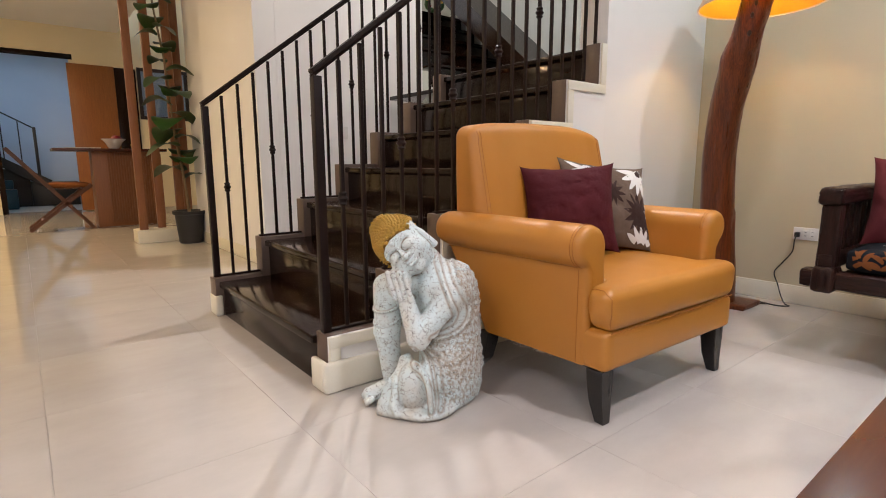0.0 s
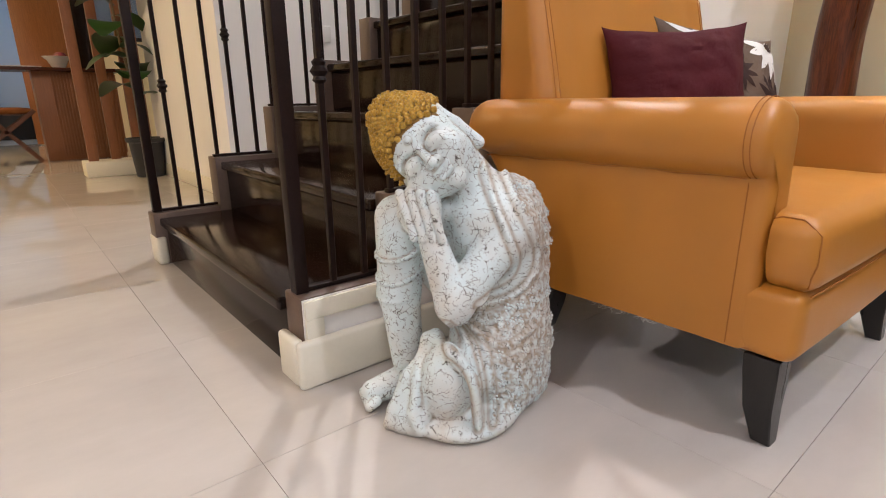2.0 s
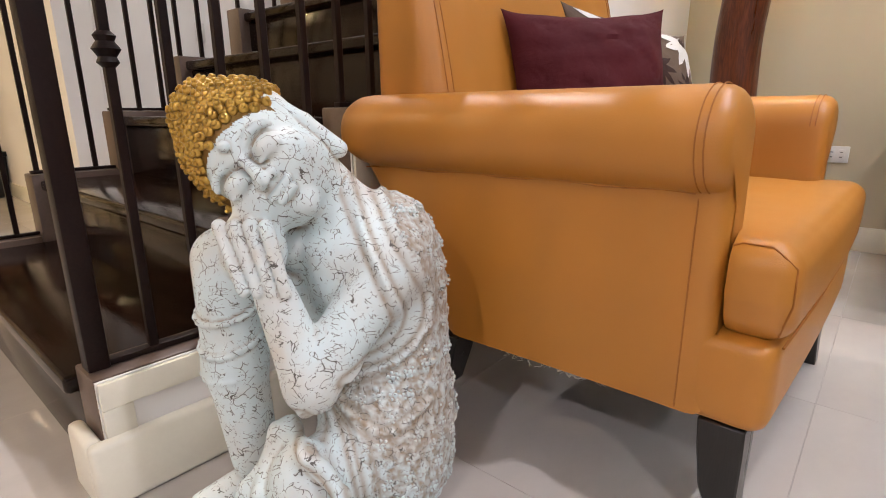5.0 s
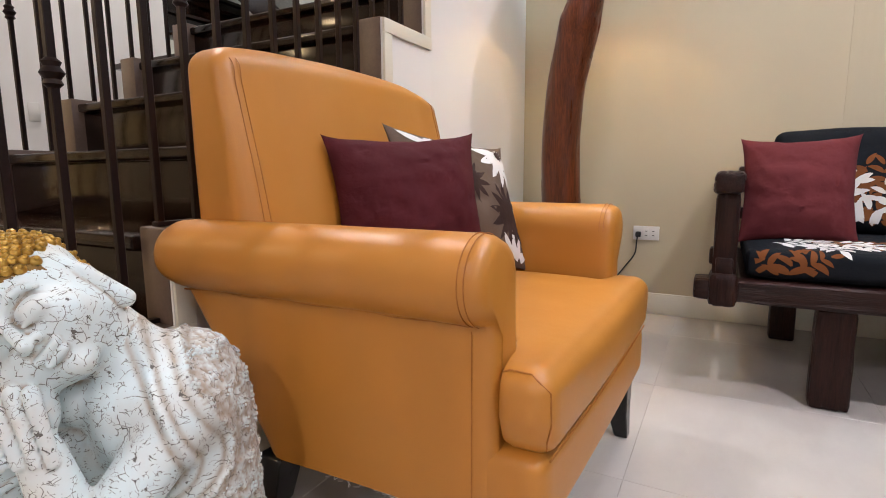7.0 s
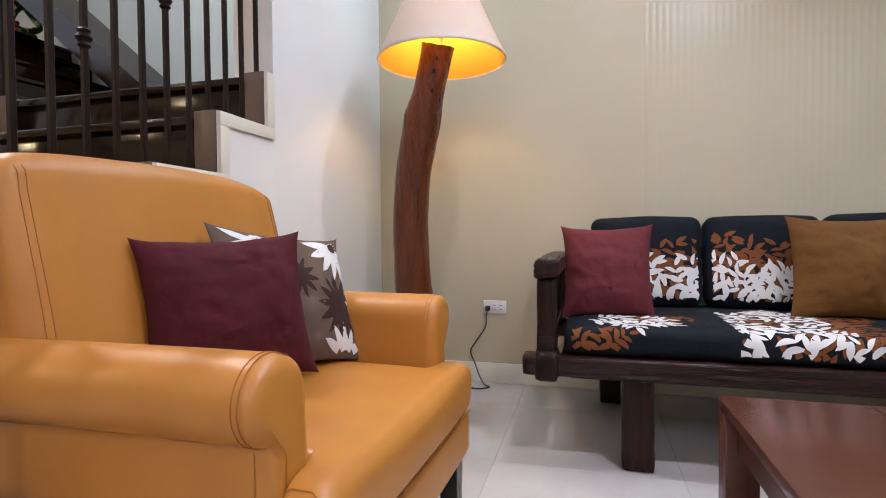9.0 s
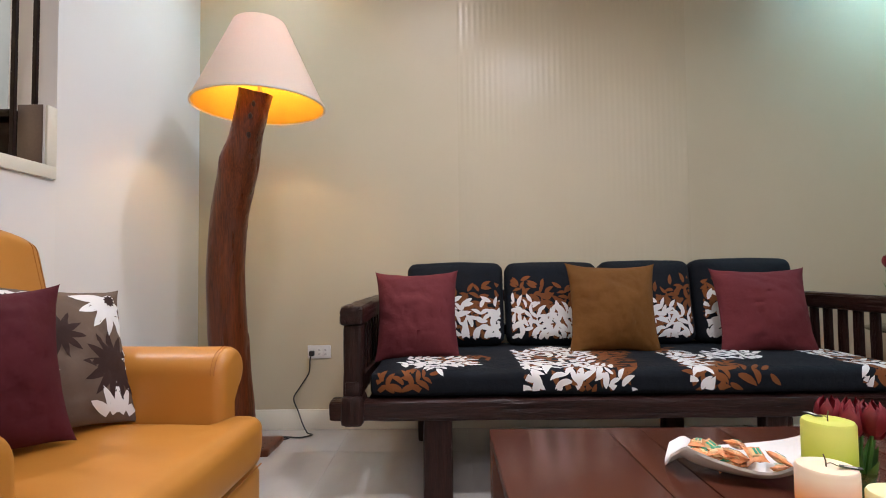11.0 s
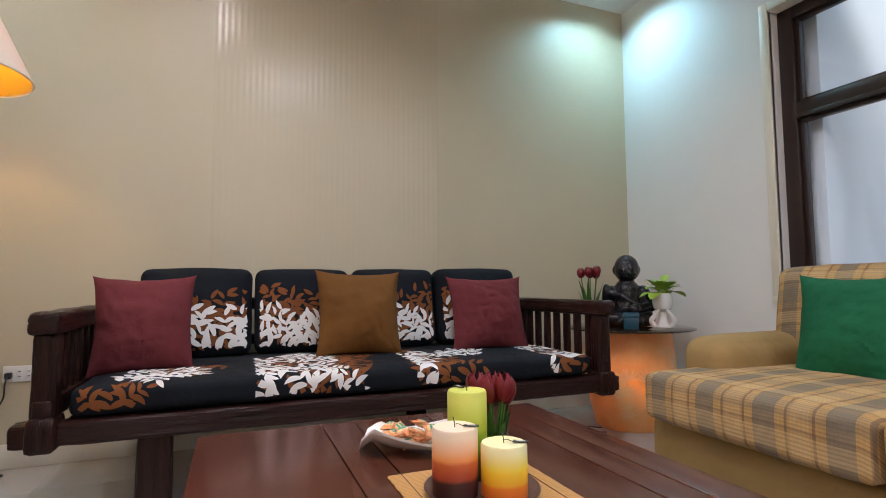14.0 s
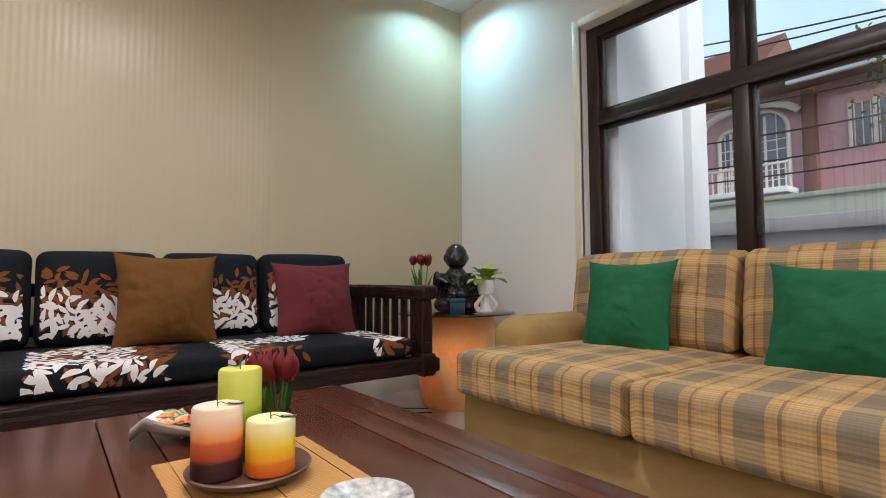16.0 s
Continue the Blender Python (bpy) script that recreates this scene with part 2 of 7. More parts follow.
BLACK_LEG = wood("black_lacquered_wood", (0.008, 0.007, 0.006), (0.02, 0.017, 0.015), 0.3, 2, 0.1)
LINING = surface("frayed_lining", (0.55, 0.53, 0.5), (0.68, 0.66, 0.62), rough=0.9)
UNDER = surface("grey_underside_cloth", (0.10, 0.10, 0.10), (0.14, 0.14, 0.14), rough=0.95)
MAROON = fabric("maroon_cotton", (0.060, 0.0075, 0.011), (0.082, 0.011, 0.0155))
RED_COTTON = fabric("dusty_red_cotton", (0.105, 0.018, 0.022), (0.135, 0.025, 0.029))
BROWN_COTTON = fabric("bronze_brown_cotton", (0.115, 0.047, 0.009), (0.155, 0.066, 0.014))
GREEN_COTTON = fabric("green_cotton", (0.010, 0.095, 0.040), (0.015, 0.13, 0.055))
TAUPE = fabric("taupe_cotton", (0.115, 0.078, 0.056), (0.145, 0.10, 0.073))
BLACK_COTTON = fabric("black_cotton", (0.0035, 0.005, 0.008), (0.006, 0.008, 0.012))
PRINT_WHITE = fabric("white_print", (0.66, 0.64, 0.62), (0.76, 0.74, 0.71))
PRINT_BROWN = fabric("rust_brown_print", (0.15, 0.048, 0.013), (0.20, 0.07, 0.02))
PRINT_DARK = fabric("dark_brown_print", (0.030, 0.015, 0.013), (0.045, 0.022, 0.018))
DARK_WOOD = wood("carved_railway_sleeper_wood", (0.0035, 0.0015, 0.0015), (0.036, 0.0125, 0.0085), 0.34, 1, 1.0, 2.6, gloss=0.22)
DARK_WOOD_UP = wood("carved_upright_wood", (0.0035, 0.0015, 0.0015), (0.036, 0.0125, 0.0085), 0.34, 2, 1.0, 2.6, gloss=0.22)
DARK_WOOD_DEEP = wood("carved_cross_wood", (0.0035, 0.0015, 0.0015), (0.036, 0.0125, 0.0085), 0.34, 0, 1.0, 2.6, gloss=0.22)
TABLE_WOOD = surface("red_brown_lacquered_wood", (0.062, 0.017, 0.009), (0.080, 0.023, 0.012), 1.5, 9, 0.26, 0.03, 0.0, 0.002, (1.0, 9.0, 9.0), gloss=0.4)
TRUNK_WOOD = wood("polished_driftwood", (0.035, 0.008, 0.0025), (0.19, 0.045, 0.011), 0.30, 2, 0.35, 2.2, 0.08, gloss=0.35)
BARK_DARK = surface("dark_knot", (0.02, 0.008, 0.004), (0.04, 0.015, 0.008), rough=0.6)
SHADE_OUT = surface("ivory_shade_linen", (0.74, 0.62, 0.50), (0.80, 0.68, 0.56), 6, 300, 0.8)
PLAID = plaid_material()
BEIGE_COVER = fabric("beige_slipcover", (0.30, 0.195, 0.075), (0.35, 0.23, 0.092), 500)
WHITEWASH = crackle_material()
# darker gold for the hair between the brighter curls
GOLD_DULL = surface("dark_gold_ground", (0.10, 0.05, 0.008), (0.24, 0.13, 0.02), 30, 160, 0.45, 0.1, 0.3, metal=0.6)
GOLD = surface("antique_gold_paint", (0.30, 0.17, 0.03), (0.62, 0.40, 0.09), 30, 160, 0.32, 0.1, 0.3, metal=0.75)
DARK_STONE = surface("dark_polished_resin", (0.006, 0.006, 0.008), (0.022, 0.020, 0.022), 12, 120, 0.22, 0.1, 0.2)
SMOKED_GLASS = glass_material("smoked_glass", (0.10, 0.075, 0.06), 0.02)
CLEAR_GLASS = glass_material("clear_glass")
WINDOW_FRAME = surface("dark_brown_aluminium", (0.020, 0.011, 0.009), (0.034, 0.019, 0.015), 5, 120, 0.35, 0.05, 0.05)
PLASTIC_WHITE = surface("white_plastic", (0.70, 0.68, 0.64), (0.75, 0.73, 0.69), rough=0.35, bump=0)
BLACK_RUBBER = surface("black_cable_rubber", (0.01, 0.01, 0.01), (0.02, 0.02, 0.02), rough=0.5, bump=0)
CERAMIC = surface("white_glazed_ceramic", (0.74, 0.73, 0.70), (0.80, 0.79, 0.77), rough=0.15, bump=0.02, coat=0.3)
LEAF_GREEN = surface("leaf_green", (0.030, 0.10, 0.012), (0.060, 0.17, 0.025), 14, 90, 0.42)
LEAF_DARK = surface("fiddle_leaf_green", (0.012, 0.045, 0.008), (0.030, 0.085, 0.014), 12, 70, 0.35)
LEAF_LIME = surface("pothos_lime_green", (0.24, 0.38, 0.03), (0.40, 0.55, 0.08), 20, 90, 0.4)
TULIP_RED = surface("tulip_petal_red", (0.10, 0.002, 0.007), (0.21, 0.005, 0.013), 25, 120, 0.45, 0.05, 0.1)
TEAL = surface("teal_box_paint", (0.006, 0.045, 0.075), (0.012, 0.07, 0.105), 20, 120, 0.4)
BAMBOO = wood("bamboo_slat", (0.42, 0.21, 0.055), (0.58, 0.32, 0.10), 0.45, 1, 0.2, 9)
TRAY_BROWN = wood("brown_tray_wood", (0.075, 0.034, 0.022), (0.13, 0.062, 0.042), 0.4, 0, 0.1)
SCREEN_WOOD = wood("mahogany_screen_wood", (0.20, 0.075, 0.032), (0.30, 0.125, 0.055), 0.4, 2, 0.1)
DOOR_WOOD = wood("orange_brown_door_veneer", (0.22, 0.075, 0.018), (0.34, 0.13, 0.034), 0.35, 2, 0.08)
POT_BLACK = surface("black_plastic_pot", (0.012, 0.013, 0.016), (0.024, 0.025, 0.030), rough=0.45)
BARK = surface("plant_bark", (0.15, 0.10, 0.055), (0.27, 0.19, 0.11), 30, 120, 0.8)

# ---- building helpers ----


def part(name, bm, material, parent=None, label="", smooth=True, local=False):
    """Links a bmesh as one mesh object; its coordinates are the world's unless local."""
    if parent is not None and not local:
        top, m = parent, Matrix.Identity(4)
        while top is not None:
            m = top.matrix_basis @ m
            top = top.parent
        bm.transform(m.inverted())
    bmesh.ops.recalc_face_normals(bm, faces=bm.faces)
    me = bpy.data.meshes.new(name)
    bm.to_mesh(me)
    bm.free()
    for m in material if isinstance(material, (list, tuple)) else [material]:
        me.materials.append(m)
    if smooth:
        me.shade_smooth()
        me.set_sharp_from_angle(angle=radians(38))
    ob = new(name, me)
    ob.parent = parent
    return tagged(ob, label) if label else ob


def thing(name, label, category, at=(0, 0, 0), turn=0, group="", kind=""):
    ob = new(name)
    ob.empty_display_size = 0.1
    ob.matrix_basis = pose(*at, 0, 0, turn)
    return tagged(ob, label, category, group, kind)


def join(*bms):
    out = bms[0]
    for b in bms[1:]:
        me = bpy.data.meshes.new("join")
        b.to_mesh(me)
        b.free()
        out.from_mesh(me)
        bpy.data.meshes.remove(me)
    return out


def box(x0, x1, y0, y1, z0, z1, bevel=0.004, seg=2):
    bm = bmesh.new()
    bmesh.ops.create_cube(bm, size=1, matrix=Matrix.Translation(((x0 + x1) / 2, (y0 + y1) / 2, (z0 + z1) / 2)) @ Matrix.Diagonal((abs(x1 - x0), abs(y1 - y0), abs(z1 - z0), 1)))
    if bevel:
        bevel = min(bevel, abs(x1 - x0) * 0.45, abs(y1 - y0) * 0.45, abs(z1 - z0) * 0.45)
        bmesh.ops.bevel(bm, geom=bm.edges[:], offset=bevel, segments=seg, affect="EDGES", profile=0.5)
    return bm


def bar(p, q, w, d, bevel=0.003, up=(0, 0, 1)):
    """A square-edged bar from p to q."""
    p, q = Vector(p), Vector(q)
    length = (q - p).length
    bm = box(-w / 2, w / 2, -d / 2, d / 2, 0, length, bevel, 1)
    zq = (q - p).normalized()
    side = Vector(up).cross(zq)
    if side.length < 1e-4:
        side = Vector((1, 0, 0))
    side.normalize()
    m = Matrix((side, zq.cross(side), zq)).transposed().to_4x4()
    bm.transform(Matrix.Translation(p) @ m)
    return bm


def lathe(profile, seg=24, at=(0, 0, 0)):
    """Turns (radius, height) pairs about the upright axis."""
    bm = bmesh.new()
    rings = []
    for r, z in profile:
        if r < 1e-5:
            rings.append([bm.verts.new((at[0], at[1], at[2] + z))])
        else:
            rings.append([bm.verts.new((at[0] + r * math.cos(2 * math.pi * i / seg), at[1] + r * math.sin(2 * math.pi * i / seg), at[2] + z)) for i in range(seg)])
    for a, b in zip(rings, rings[1:]):
        for i in range(seg):
            j = (i + 1) % seg
            if len(a) == 1 and len(b) == 1:
                continue
            if len(a) == 1:
                bm.faces.new((a[0], b[j], b[i]))
            elif len(b) == 1:
                bm.faces.new((a[i], a[j], b[0]))
            else:
                bm.faces.new((a[i], a[j], b[j], b[i]))
    return bm


def tube(points, radii, seg=8, caps=True, flat=1.0):
    """A round bar along points, with one radius or one for each point."""
    pts = [Vector(p) for p in points]
    if isinstance(radii, (int, float)):
        radii = [radii] * len(pts)
    bm = bmesh.new()
    rings, side = [], None
    for i, p in enumerate(pts):
        t = (pts[min(i + 1, len(pts) - 1)] - pts[max(i - 1, 0)]).normalized()
        if side is None:
            side = t.cross(Vector((0, 0, 1))) if abs(t.z) < 0.9 else t.cross(Vector((1, 0, 0)))
        side = (side - t * side.dot(t)).normalized()
        other = t.cross(side)
        rings.append([bm.verts.new(p + radii[i] * (side * math.cos(2 * math.pi * k / seg) + other * flat * math.sin(2 * math.pi * k / seg))) for k in range(seg)])
    for a, b in zip(rings, rings[1:]):
        for k in range(seg):
            bm.faces.new((a[k], a[(k + 1) % seg], b[(k + 1) % seg], b[k]))
    if caps:
        bm.faces.new(rings[0][::-1])
        bm.faces.new(rings[-1])
    return bm


def curve_points(ctrl, n=8):
    """A smooth line through control points."""
    c = [Vector(p) for p in ctrl]
    c = [2 * c[0] - c[1]] + c + [2 * c[-1] - c[-2]]
    out = []
    for i in range(1, len(c) - 2):
        for k in range(n):
            t = k / n
            a, b, d, e = c[i - 1], c[i], c[i + 1], c[i + 2]
            out.append(0.5 * ((2 * b) + (d - a) * t + (2 * a - 5 * b + 4 * d - e) * t * t + (3 * b - a - 3 * d + e) * t ** 3))
    out.append(c[-2])
    return out


def extrude(profile, axis, a, b, bevel=0.0, seg=2):
    """A closed outline pushed along an axis from a to b; outline pairs are the two other axes in order."""
    bm = bmesh.new()

    def place(u, v, w):
        return {"x": (w, u, v), "y": (u, w, v), "z": (u, v, w)}[axis]

    va = [bm.verts.new(place(u, v, a)) for u, v in profile]
    vb = [bm.verts.new(place(u, v, b)) for u, v in profile]
    bm.faces.new(va)
    bm.faces.new(vb[::-1])
    n = len(profile)
    for i in range(n):
        bm.faces.new((va[i], vb[i], vb[(i + 1) % n], va[(i + 1) % n]))
    if bevel:
        bmesh.ops.recalc_face_normals(bm, faces=bm.faces)
        bmesh.ops.bevel(bm, geom=bm.edges[:], offset=bevel, segments=seg, affect="EDGES", profile=0.5, clamp_overlap=True)
    return bm


def soft_box(x0, x1, y0, y1, z0, z1, r=0.04, puff=(0, 0, 0), cuts=14, wrinkle=0.0, seed=0):
    """An upholstered block: rounded edges, faces swollen by puff along x, y, z."""
    bm = bmesh.new()
    bmesh.ops.create_cube(bm, size=2)
    bmesh.ops.subdivide_edges(bm, edges=bm.edges[:], cuts=cuts, use_grid_fill=True)
    c = Vector(((x0 + x1) / 2, (y0 + y1) / 2, (z0 + z1) / 2))
    h = Vector(((x1 - x0) / 2, (y1 - y0) / 2, (z1 - z0) / 2))
    off = Vector((seed * 3.7, seed * 1.9, seed * 5.1))
    for v in bm.verts:
        s = v.co.copy()
        for i in range(3):
            e = abs(s[i])
            s[i] = math.copysign(min(1.0, e ** 0.8), s[i])
        p = Vector((s.x * h.x, s.y * h.y, s.z * h.z))
        inner = Vector([max(-h[i] + r, min(h[i] - r, p[i])) for i in range(3)])
        d = p - inner
        if d.length > 1e-6:
            p = inner + d.normalized() * min(r, d.length if d.length < r else r)
        for i in range(3):
            j, k = (i + 1) % 3, (i + 2) % 3
            p[i] += math.copysign(1, s[i]) * abs(s[i]) ** 3 * puff[i] * (1 - s[j] ** 2) * (1 - s[k] ** 2)
        if wrinkle:
            p += noise.noise_vector((p + off) * 7) * wrinkle
        v.co = c + p
    return bm


def pillow_point(u, v, w, h, t, seed=0):
    """A point of a scatter cushion's front: u, v from -1 to 1."""
    edge = max(0.0, (1 - u * u) * (1 - v * v))
    x = u * w / 2 * (1 - 0.115 * (1 - v * v) ** 0.7 + 0.012 * noise.noise(Vector((v * 3, seed, 2.0))))
    z = v * h / 2 * (1 - 0.115 * (1 - u * u) ** 0.7 + 0.016 * noise.noise(Vector((u * 3, seed, 7.0))))
    y = 1.35 * t / 2 * edge ** 0.62
    q = Vector((u * 1.6 + seed, v * 1.6, seed * 0.7))
    y *= 1 + 0.16 * noise.noise(q) + 0.06 * noise.noise(q * 3.1)
    fold = noise.noise(Vector((u * 2.2 + v * 2.6 + seed, (u - v) * 0.9, seed * 1.3)))
    y -= 0.011 * edge ** 0.5 * max(0.0, 1 - abs(fold) / 0.085)
    y += 0.006 * edge ** 0.4 * noise.noise(Vector((u * 1.3 + v * 3.6, v * 5.2 - u * 1.1, seed * 2.3)))
    sag = noise.noise(Vector((u * 4.0, v * 1.4 + seed * 2, 3.0)))
    y -= 0.010 * edge ** 0.5 * max(0.0, 1 - abs(sag) / 0.09) * max(0, -v)
    return Vector((x, -y, z))


def pillow(w, h, t, seed=0, n=44):
    bm = bmesh.new()
    front, back = {}, {}
    for i in range(n + 1):
        for j in range(n + 1):
            u, v = math.sin((i / n - 0.5) * math.pi), math.sin((j / n - 0.5) * math.pi)
            p = pillow_point(u, v, w, h, t, seed)
            front[i, j] = bm.verts.new(p)
            back[i, j] = front[i, j] if i in (0, n) or j in (0, n) else bm.verts.new((p.x, -p.y, p.z))
    for i in range(n):
        for j in range(n):
            bm.faces.new((front[i, j], front[i + 1, j], front[i + 1, j + 1], front[i, j + 1]))
            bm.faces.new((back[i, j], back[i, j + 1], back[i + 1, j + 1], back[i + 1, j]))
    return bm


def frame_matrix(centre, right, tall):
    """The pose of a thing whose x runs along right and z along tall."""
    x = Vector(right).normalized()
    z = Vector(tall)
    z = (z - x * z.dot(x)).normalized()
    m = Matrix((x, z.cross(x), z)).transposed().to_4x4()
    return Matrix.Translation(centre) @ m


def leaf_outline(length, width, bend=0.0, n=6):
    """A pointed leaf in the plane: pairs of left and right edge points from base to tip."""
    rows = []
    for i in range(n + 1):
        s = i / n
        w = width * math.sin(math.pi * min(1, s * 0.94 + 0.06)) ** 0.75 * (1 - 0.25 * s) / 2
        a = bend * s
        cx, cy = length * s * math.sin(a * 0.6), length * s * math.cos(a * 0.6)
        rows.append(((cx - w * math.cos(a), cy + w * math.sin(a)), (cx + w * math.cos(a), cy - w * math.sin(a))))
    return rows


def print_leaf(bm, place, at, angle, length, width, bend, slot):
    """Lays one printed leaf on a cloth through place(s, t) -> point."""
    ca, sa = math.cos(angle), math.sin(angle)
    prev = None
    for (lx, ly), (rx, ry) in leaf_outline(length, width, bend):
        mx, my = (lx + rx) / 2, (ly + ry) / 2
        cur = []
        for x, y in ((lx, ly), (mx, my), (rx, ry)):
            p = place(at[0] + x * ca - y * sa, at[1] + x * sa + y * ca)
            cur.append(None if p is None else bm.verts.new(p))
        if prev and None not in prev and None not in cur:
            for k in (0, 1):
                f = bm.faces.new((prev[k], prev[k + 1], cur[k + 1], cur[k]))
                f.material_index = slot
        prev = cur

def laid_on(print_bm, cloth, lift):
    """Drops a print onto the cloth it lies on."""
    for v in print_bm.verts:
        at, normal, _, _ = cloth.find_nearest(v.co)
        v.co = at + normal * lift


# ---- the large structure ----
EAST, NORTH, SOUTH, WEST, FAR, TOP = 4.49, 2.42, -2.41, -2.6, 13.5, 3.23


def structure(name, bm, material, smooth=False, label=""):
    return tagged(part(name, bm, material, None, label, smooth), kind="structure")


floor = structure("floor", box(WEST - 0.2, 6.0, SOUTH - 0.2, FAR + 3.2, -0.2, -0.004, 0), GROUT, label="beige polished porcelain tile floor")
structure("wall_east", box(EAST, EAST + 0.2, SOUTH - 0.2, NORTH + 0.2, 0, TOP + 0.1, 0), TAN_WALL, label="tan painted wall behind the sofa")
structure("wall_panel", box(EAST - 0.005, EAST - 0.001, -0.727, 0.75, 0.13, TOP, 0), TAN_PANEL, label="ribbed tan wallpaper panel")
structure("wall_north", box(3.262, EAST, NORTH, NORTH + 0.2, 0, TOP + 0.1, 0), WHITE_WALL, label="white painted wall beside the stairs")
structure("wall_west", box(WEST - 0.2, WEST, SOUTH - 0.2, FAR, 0, 3.7, 0), WHITE_WALL, label="white painted wall")
WX0, WX1, WZ0, WZ1 = 0.25, 3.205, 0.85, 2.60
south = join(box(WX1, EAST, SOUTH - 0.2, SOUTH, 0, TOP + 0.1, 0), box(WEST, WX0, SOUTH - 0.2, SOUTH, 0, TOP + 0.1, 0), box(WX0, WX1, SOUTH - 0.2, SOUTH, 0, WZ0, 0), box(WX0, WX1, SOUTH - 0.2, SOUTH, WZ1, TOP + 0.1, 0))
structure("wall_south", south, WHITE_WALL, label="white painted wall with a wide window")
structure("ceiling", box(WEST, EAST + 0.2, SOUTH - 0.2, NORTH + 0.2, TOP, TOP + 0.1, 0), CEILING)
structure("ceiling_dining", box(WEST, 2.3, NORTH + 0.2, FAR + 0.2, 3.62, 3.72, 0), CEILING)
structure("ceiling_stairwell", box(2.3, 6.0, NORTH + 0.2, FAR + 0.2, 5.6, 5.7, 0), CEILING)
structure("bulkhead", box(WEST, 6.0, NORTH + 0.0, NORTH + 0.2, TOP + 0.1, 5.7, 0), WHITE_WALL)
structure("wall_mid", box(2.15, 2.35, 5.27, 7.62, 0, 5.6, 0), WHITE_WALL, label="white painted wall end beside the stairs")
structure("wall_stair_back", box(2.352, 4.0, 5.27, 5.42, 0, 5.6, 0), WHITE_WALL, label="white wall behind the stairs")
structure("wall_stairwell", box(5.8, 6.0, NORTH + 0.2, FAR, 0, 5.6, 0), GREY_GREEN, label="grey-green stairwell wall")
structure("wall_stair_side", box(EAST, 6.0, NORTH + 0.003, NORTH + 0.2, 0, 5.6, 0), WHITE_WALL)
far = join(box(WEST, 0.15, FAR, FAR + 0.2, 0, 3.7, 0), box(0.15, 1.42, FAR, FAR + 0.2, 3.03, 3.7, 0), box(1.42, 2.60, FAR, FAR + 0.2, 0, 3.7, 0), box(2.60, 3.55, FAR, FAR + 0.2, 0, 1.92, 0), box(2.60, 3.55, FAR, FAR + 0.2, 2.95, 5.6, 0), box(3.55, 5.8, FAR, FAR + 0.2, 0, 5.6, 0), box(1.42, 2.6, FAR, FAR + 0.2, 3.7, 5.6, 0))
structure("wall_far", far, CREAM_WALL, label="cream painted wall with a doorway")
base = join(box(EAST - 0.016, EAST, SOUTH, NORTH, 0, 0.125, 0.004), box(3.262, EAST - 0.016, NORTH - 0.016, NORTH, 0, 0.125, 0.004), box(WEST, EAST - 0.016, SOUTH, SOUTH + 0.016, 0, 0.125, 0.004), box(2.134, 2.15, 5.27, 7.62, 0, 0.125, 0.004), box(2.15, 4.0, 5.254, 5.27, 0, 0.125, 0.004), box(WEST, 0.1, FAR - 0.016, FAR, 0, 0.125, 0.004))
structure("baseboard", base, TRIM_WHITE, True, "low ivory painted baseboard")

# window with its frame, transom and panes
window = thing("window_1", "wide dark brown aluminium window with a transom, closed", "window", (1.7, SOUTH - 0.13, WZ0), kind="structure")
FY0, FY1 = SOUTH - 0.155, SOUTH - 0.075
for nm, b in (("window_frame", join(box(WX0, WX0 + 0.07, FY0, FY1, WZ0, WZ1), box(WX1 - 0.09, WX1, FY0, FY1, WZ0, WZ1), box(WX0 + 0.07, WX1 - 0.09, FY0, FY1, WZ1 - 0.075, WZ1), box(WX0 + 0.07, WX1 - 0.09, FY0, FY1, WZ0, WZ0 + 0.07))),
              ("transom_bar", join(box(WX0 + 0.07, WX1 - 0.09, FY0 + 0.002, FY1 + 0.006, 1.925, 2.005), box(WX0 + 0.07, WX1 - 0.09, FY0 + 0.02, FY1 + 0.022, 1.905, 1.928)))):
    part(nm, b, WINDOW_FRAME, window)
for x in (2.205, 1.22):
    part("mullion", box(x - 0.036, x + 0.036, FY0 + 0.004, FY1 + 0.012, WZ0 + 0.07, 1.905), WINDOW_FRAME, window)
    part("mullion", box(x - 0.030, x + 0.030, FY0 + 0.004, FY1 + 0.004, 2.005, WZ1 - 0.075), WINDOW_FRAME, window)
for x0, x1 in ((2.241, WX1 - 0.09), (1.256, 2.169), (WX0 + 0.07, 1.184)):
    for z0, z1 in ((WZ0 + 0.07, 1.905), (2.005, WZ1 - 0.075)):
        p = part("pane", box(x0, x1, FY0 + 0.036, FY0 + 0.042, z0, z1, 0), CLEAR_GLASS, window, smooth=False)
        p.visible_shadow = False
        part("sash", join(box(x0, x0 + 0.028, FY0 + 0.02, FY0 + 0.06, z0, z1, 0.003), box(x1 - 0.028, x1, FY0 + 0.02, FY0 + 0.06, z0, z1, 0.003), box(x0 + 0.028, x1 - 0.028, FY0 + 0.02, FY0 + 0.06, z1 - 0.02, z1, 0.003), box(x0 + 0.028, x1 - 0.028, FY0 + 0.02, FY0 + 0.06, z0, z0 + 0.02, 0.003)), WINDOW_FRAME, window)
latch = part("latch", join(box(2.115, 2.137, FY1 + 0.012, FY1 + 0.03, 1.13, 1.23), box(2.112, 2.14, FY1 + 0.03, FY1 + 0.046, 1.10, 1.19)), BLACK_RUBBER, window, "black window latch")
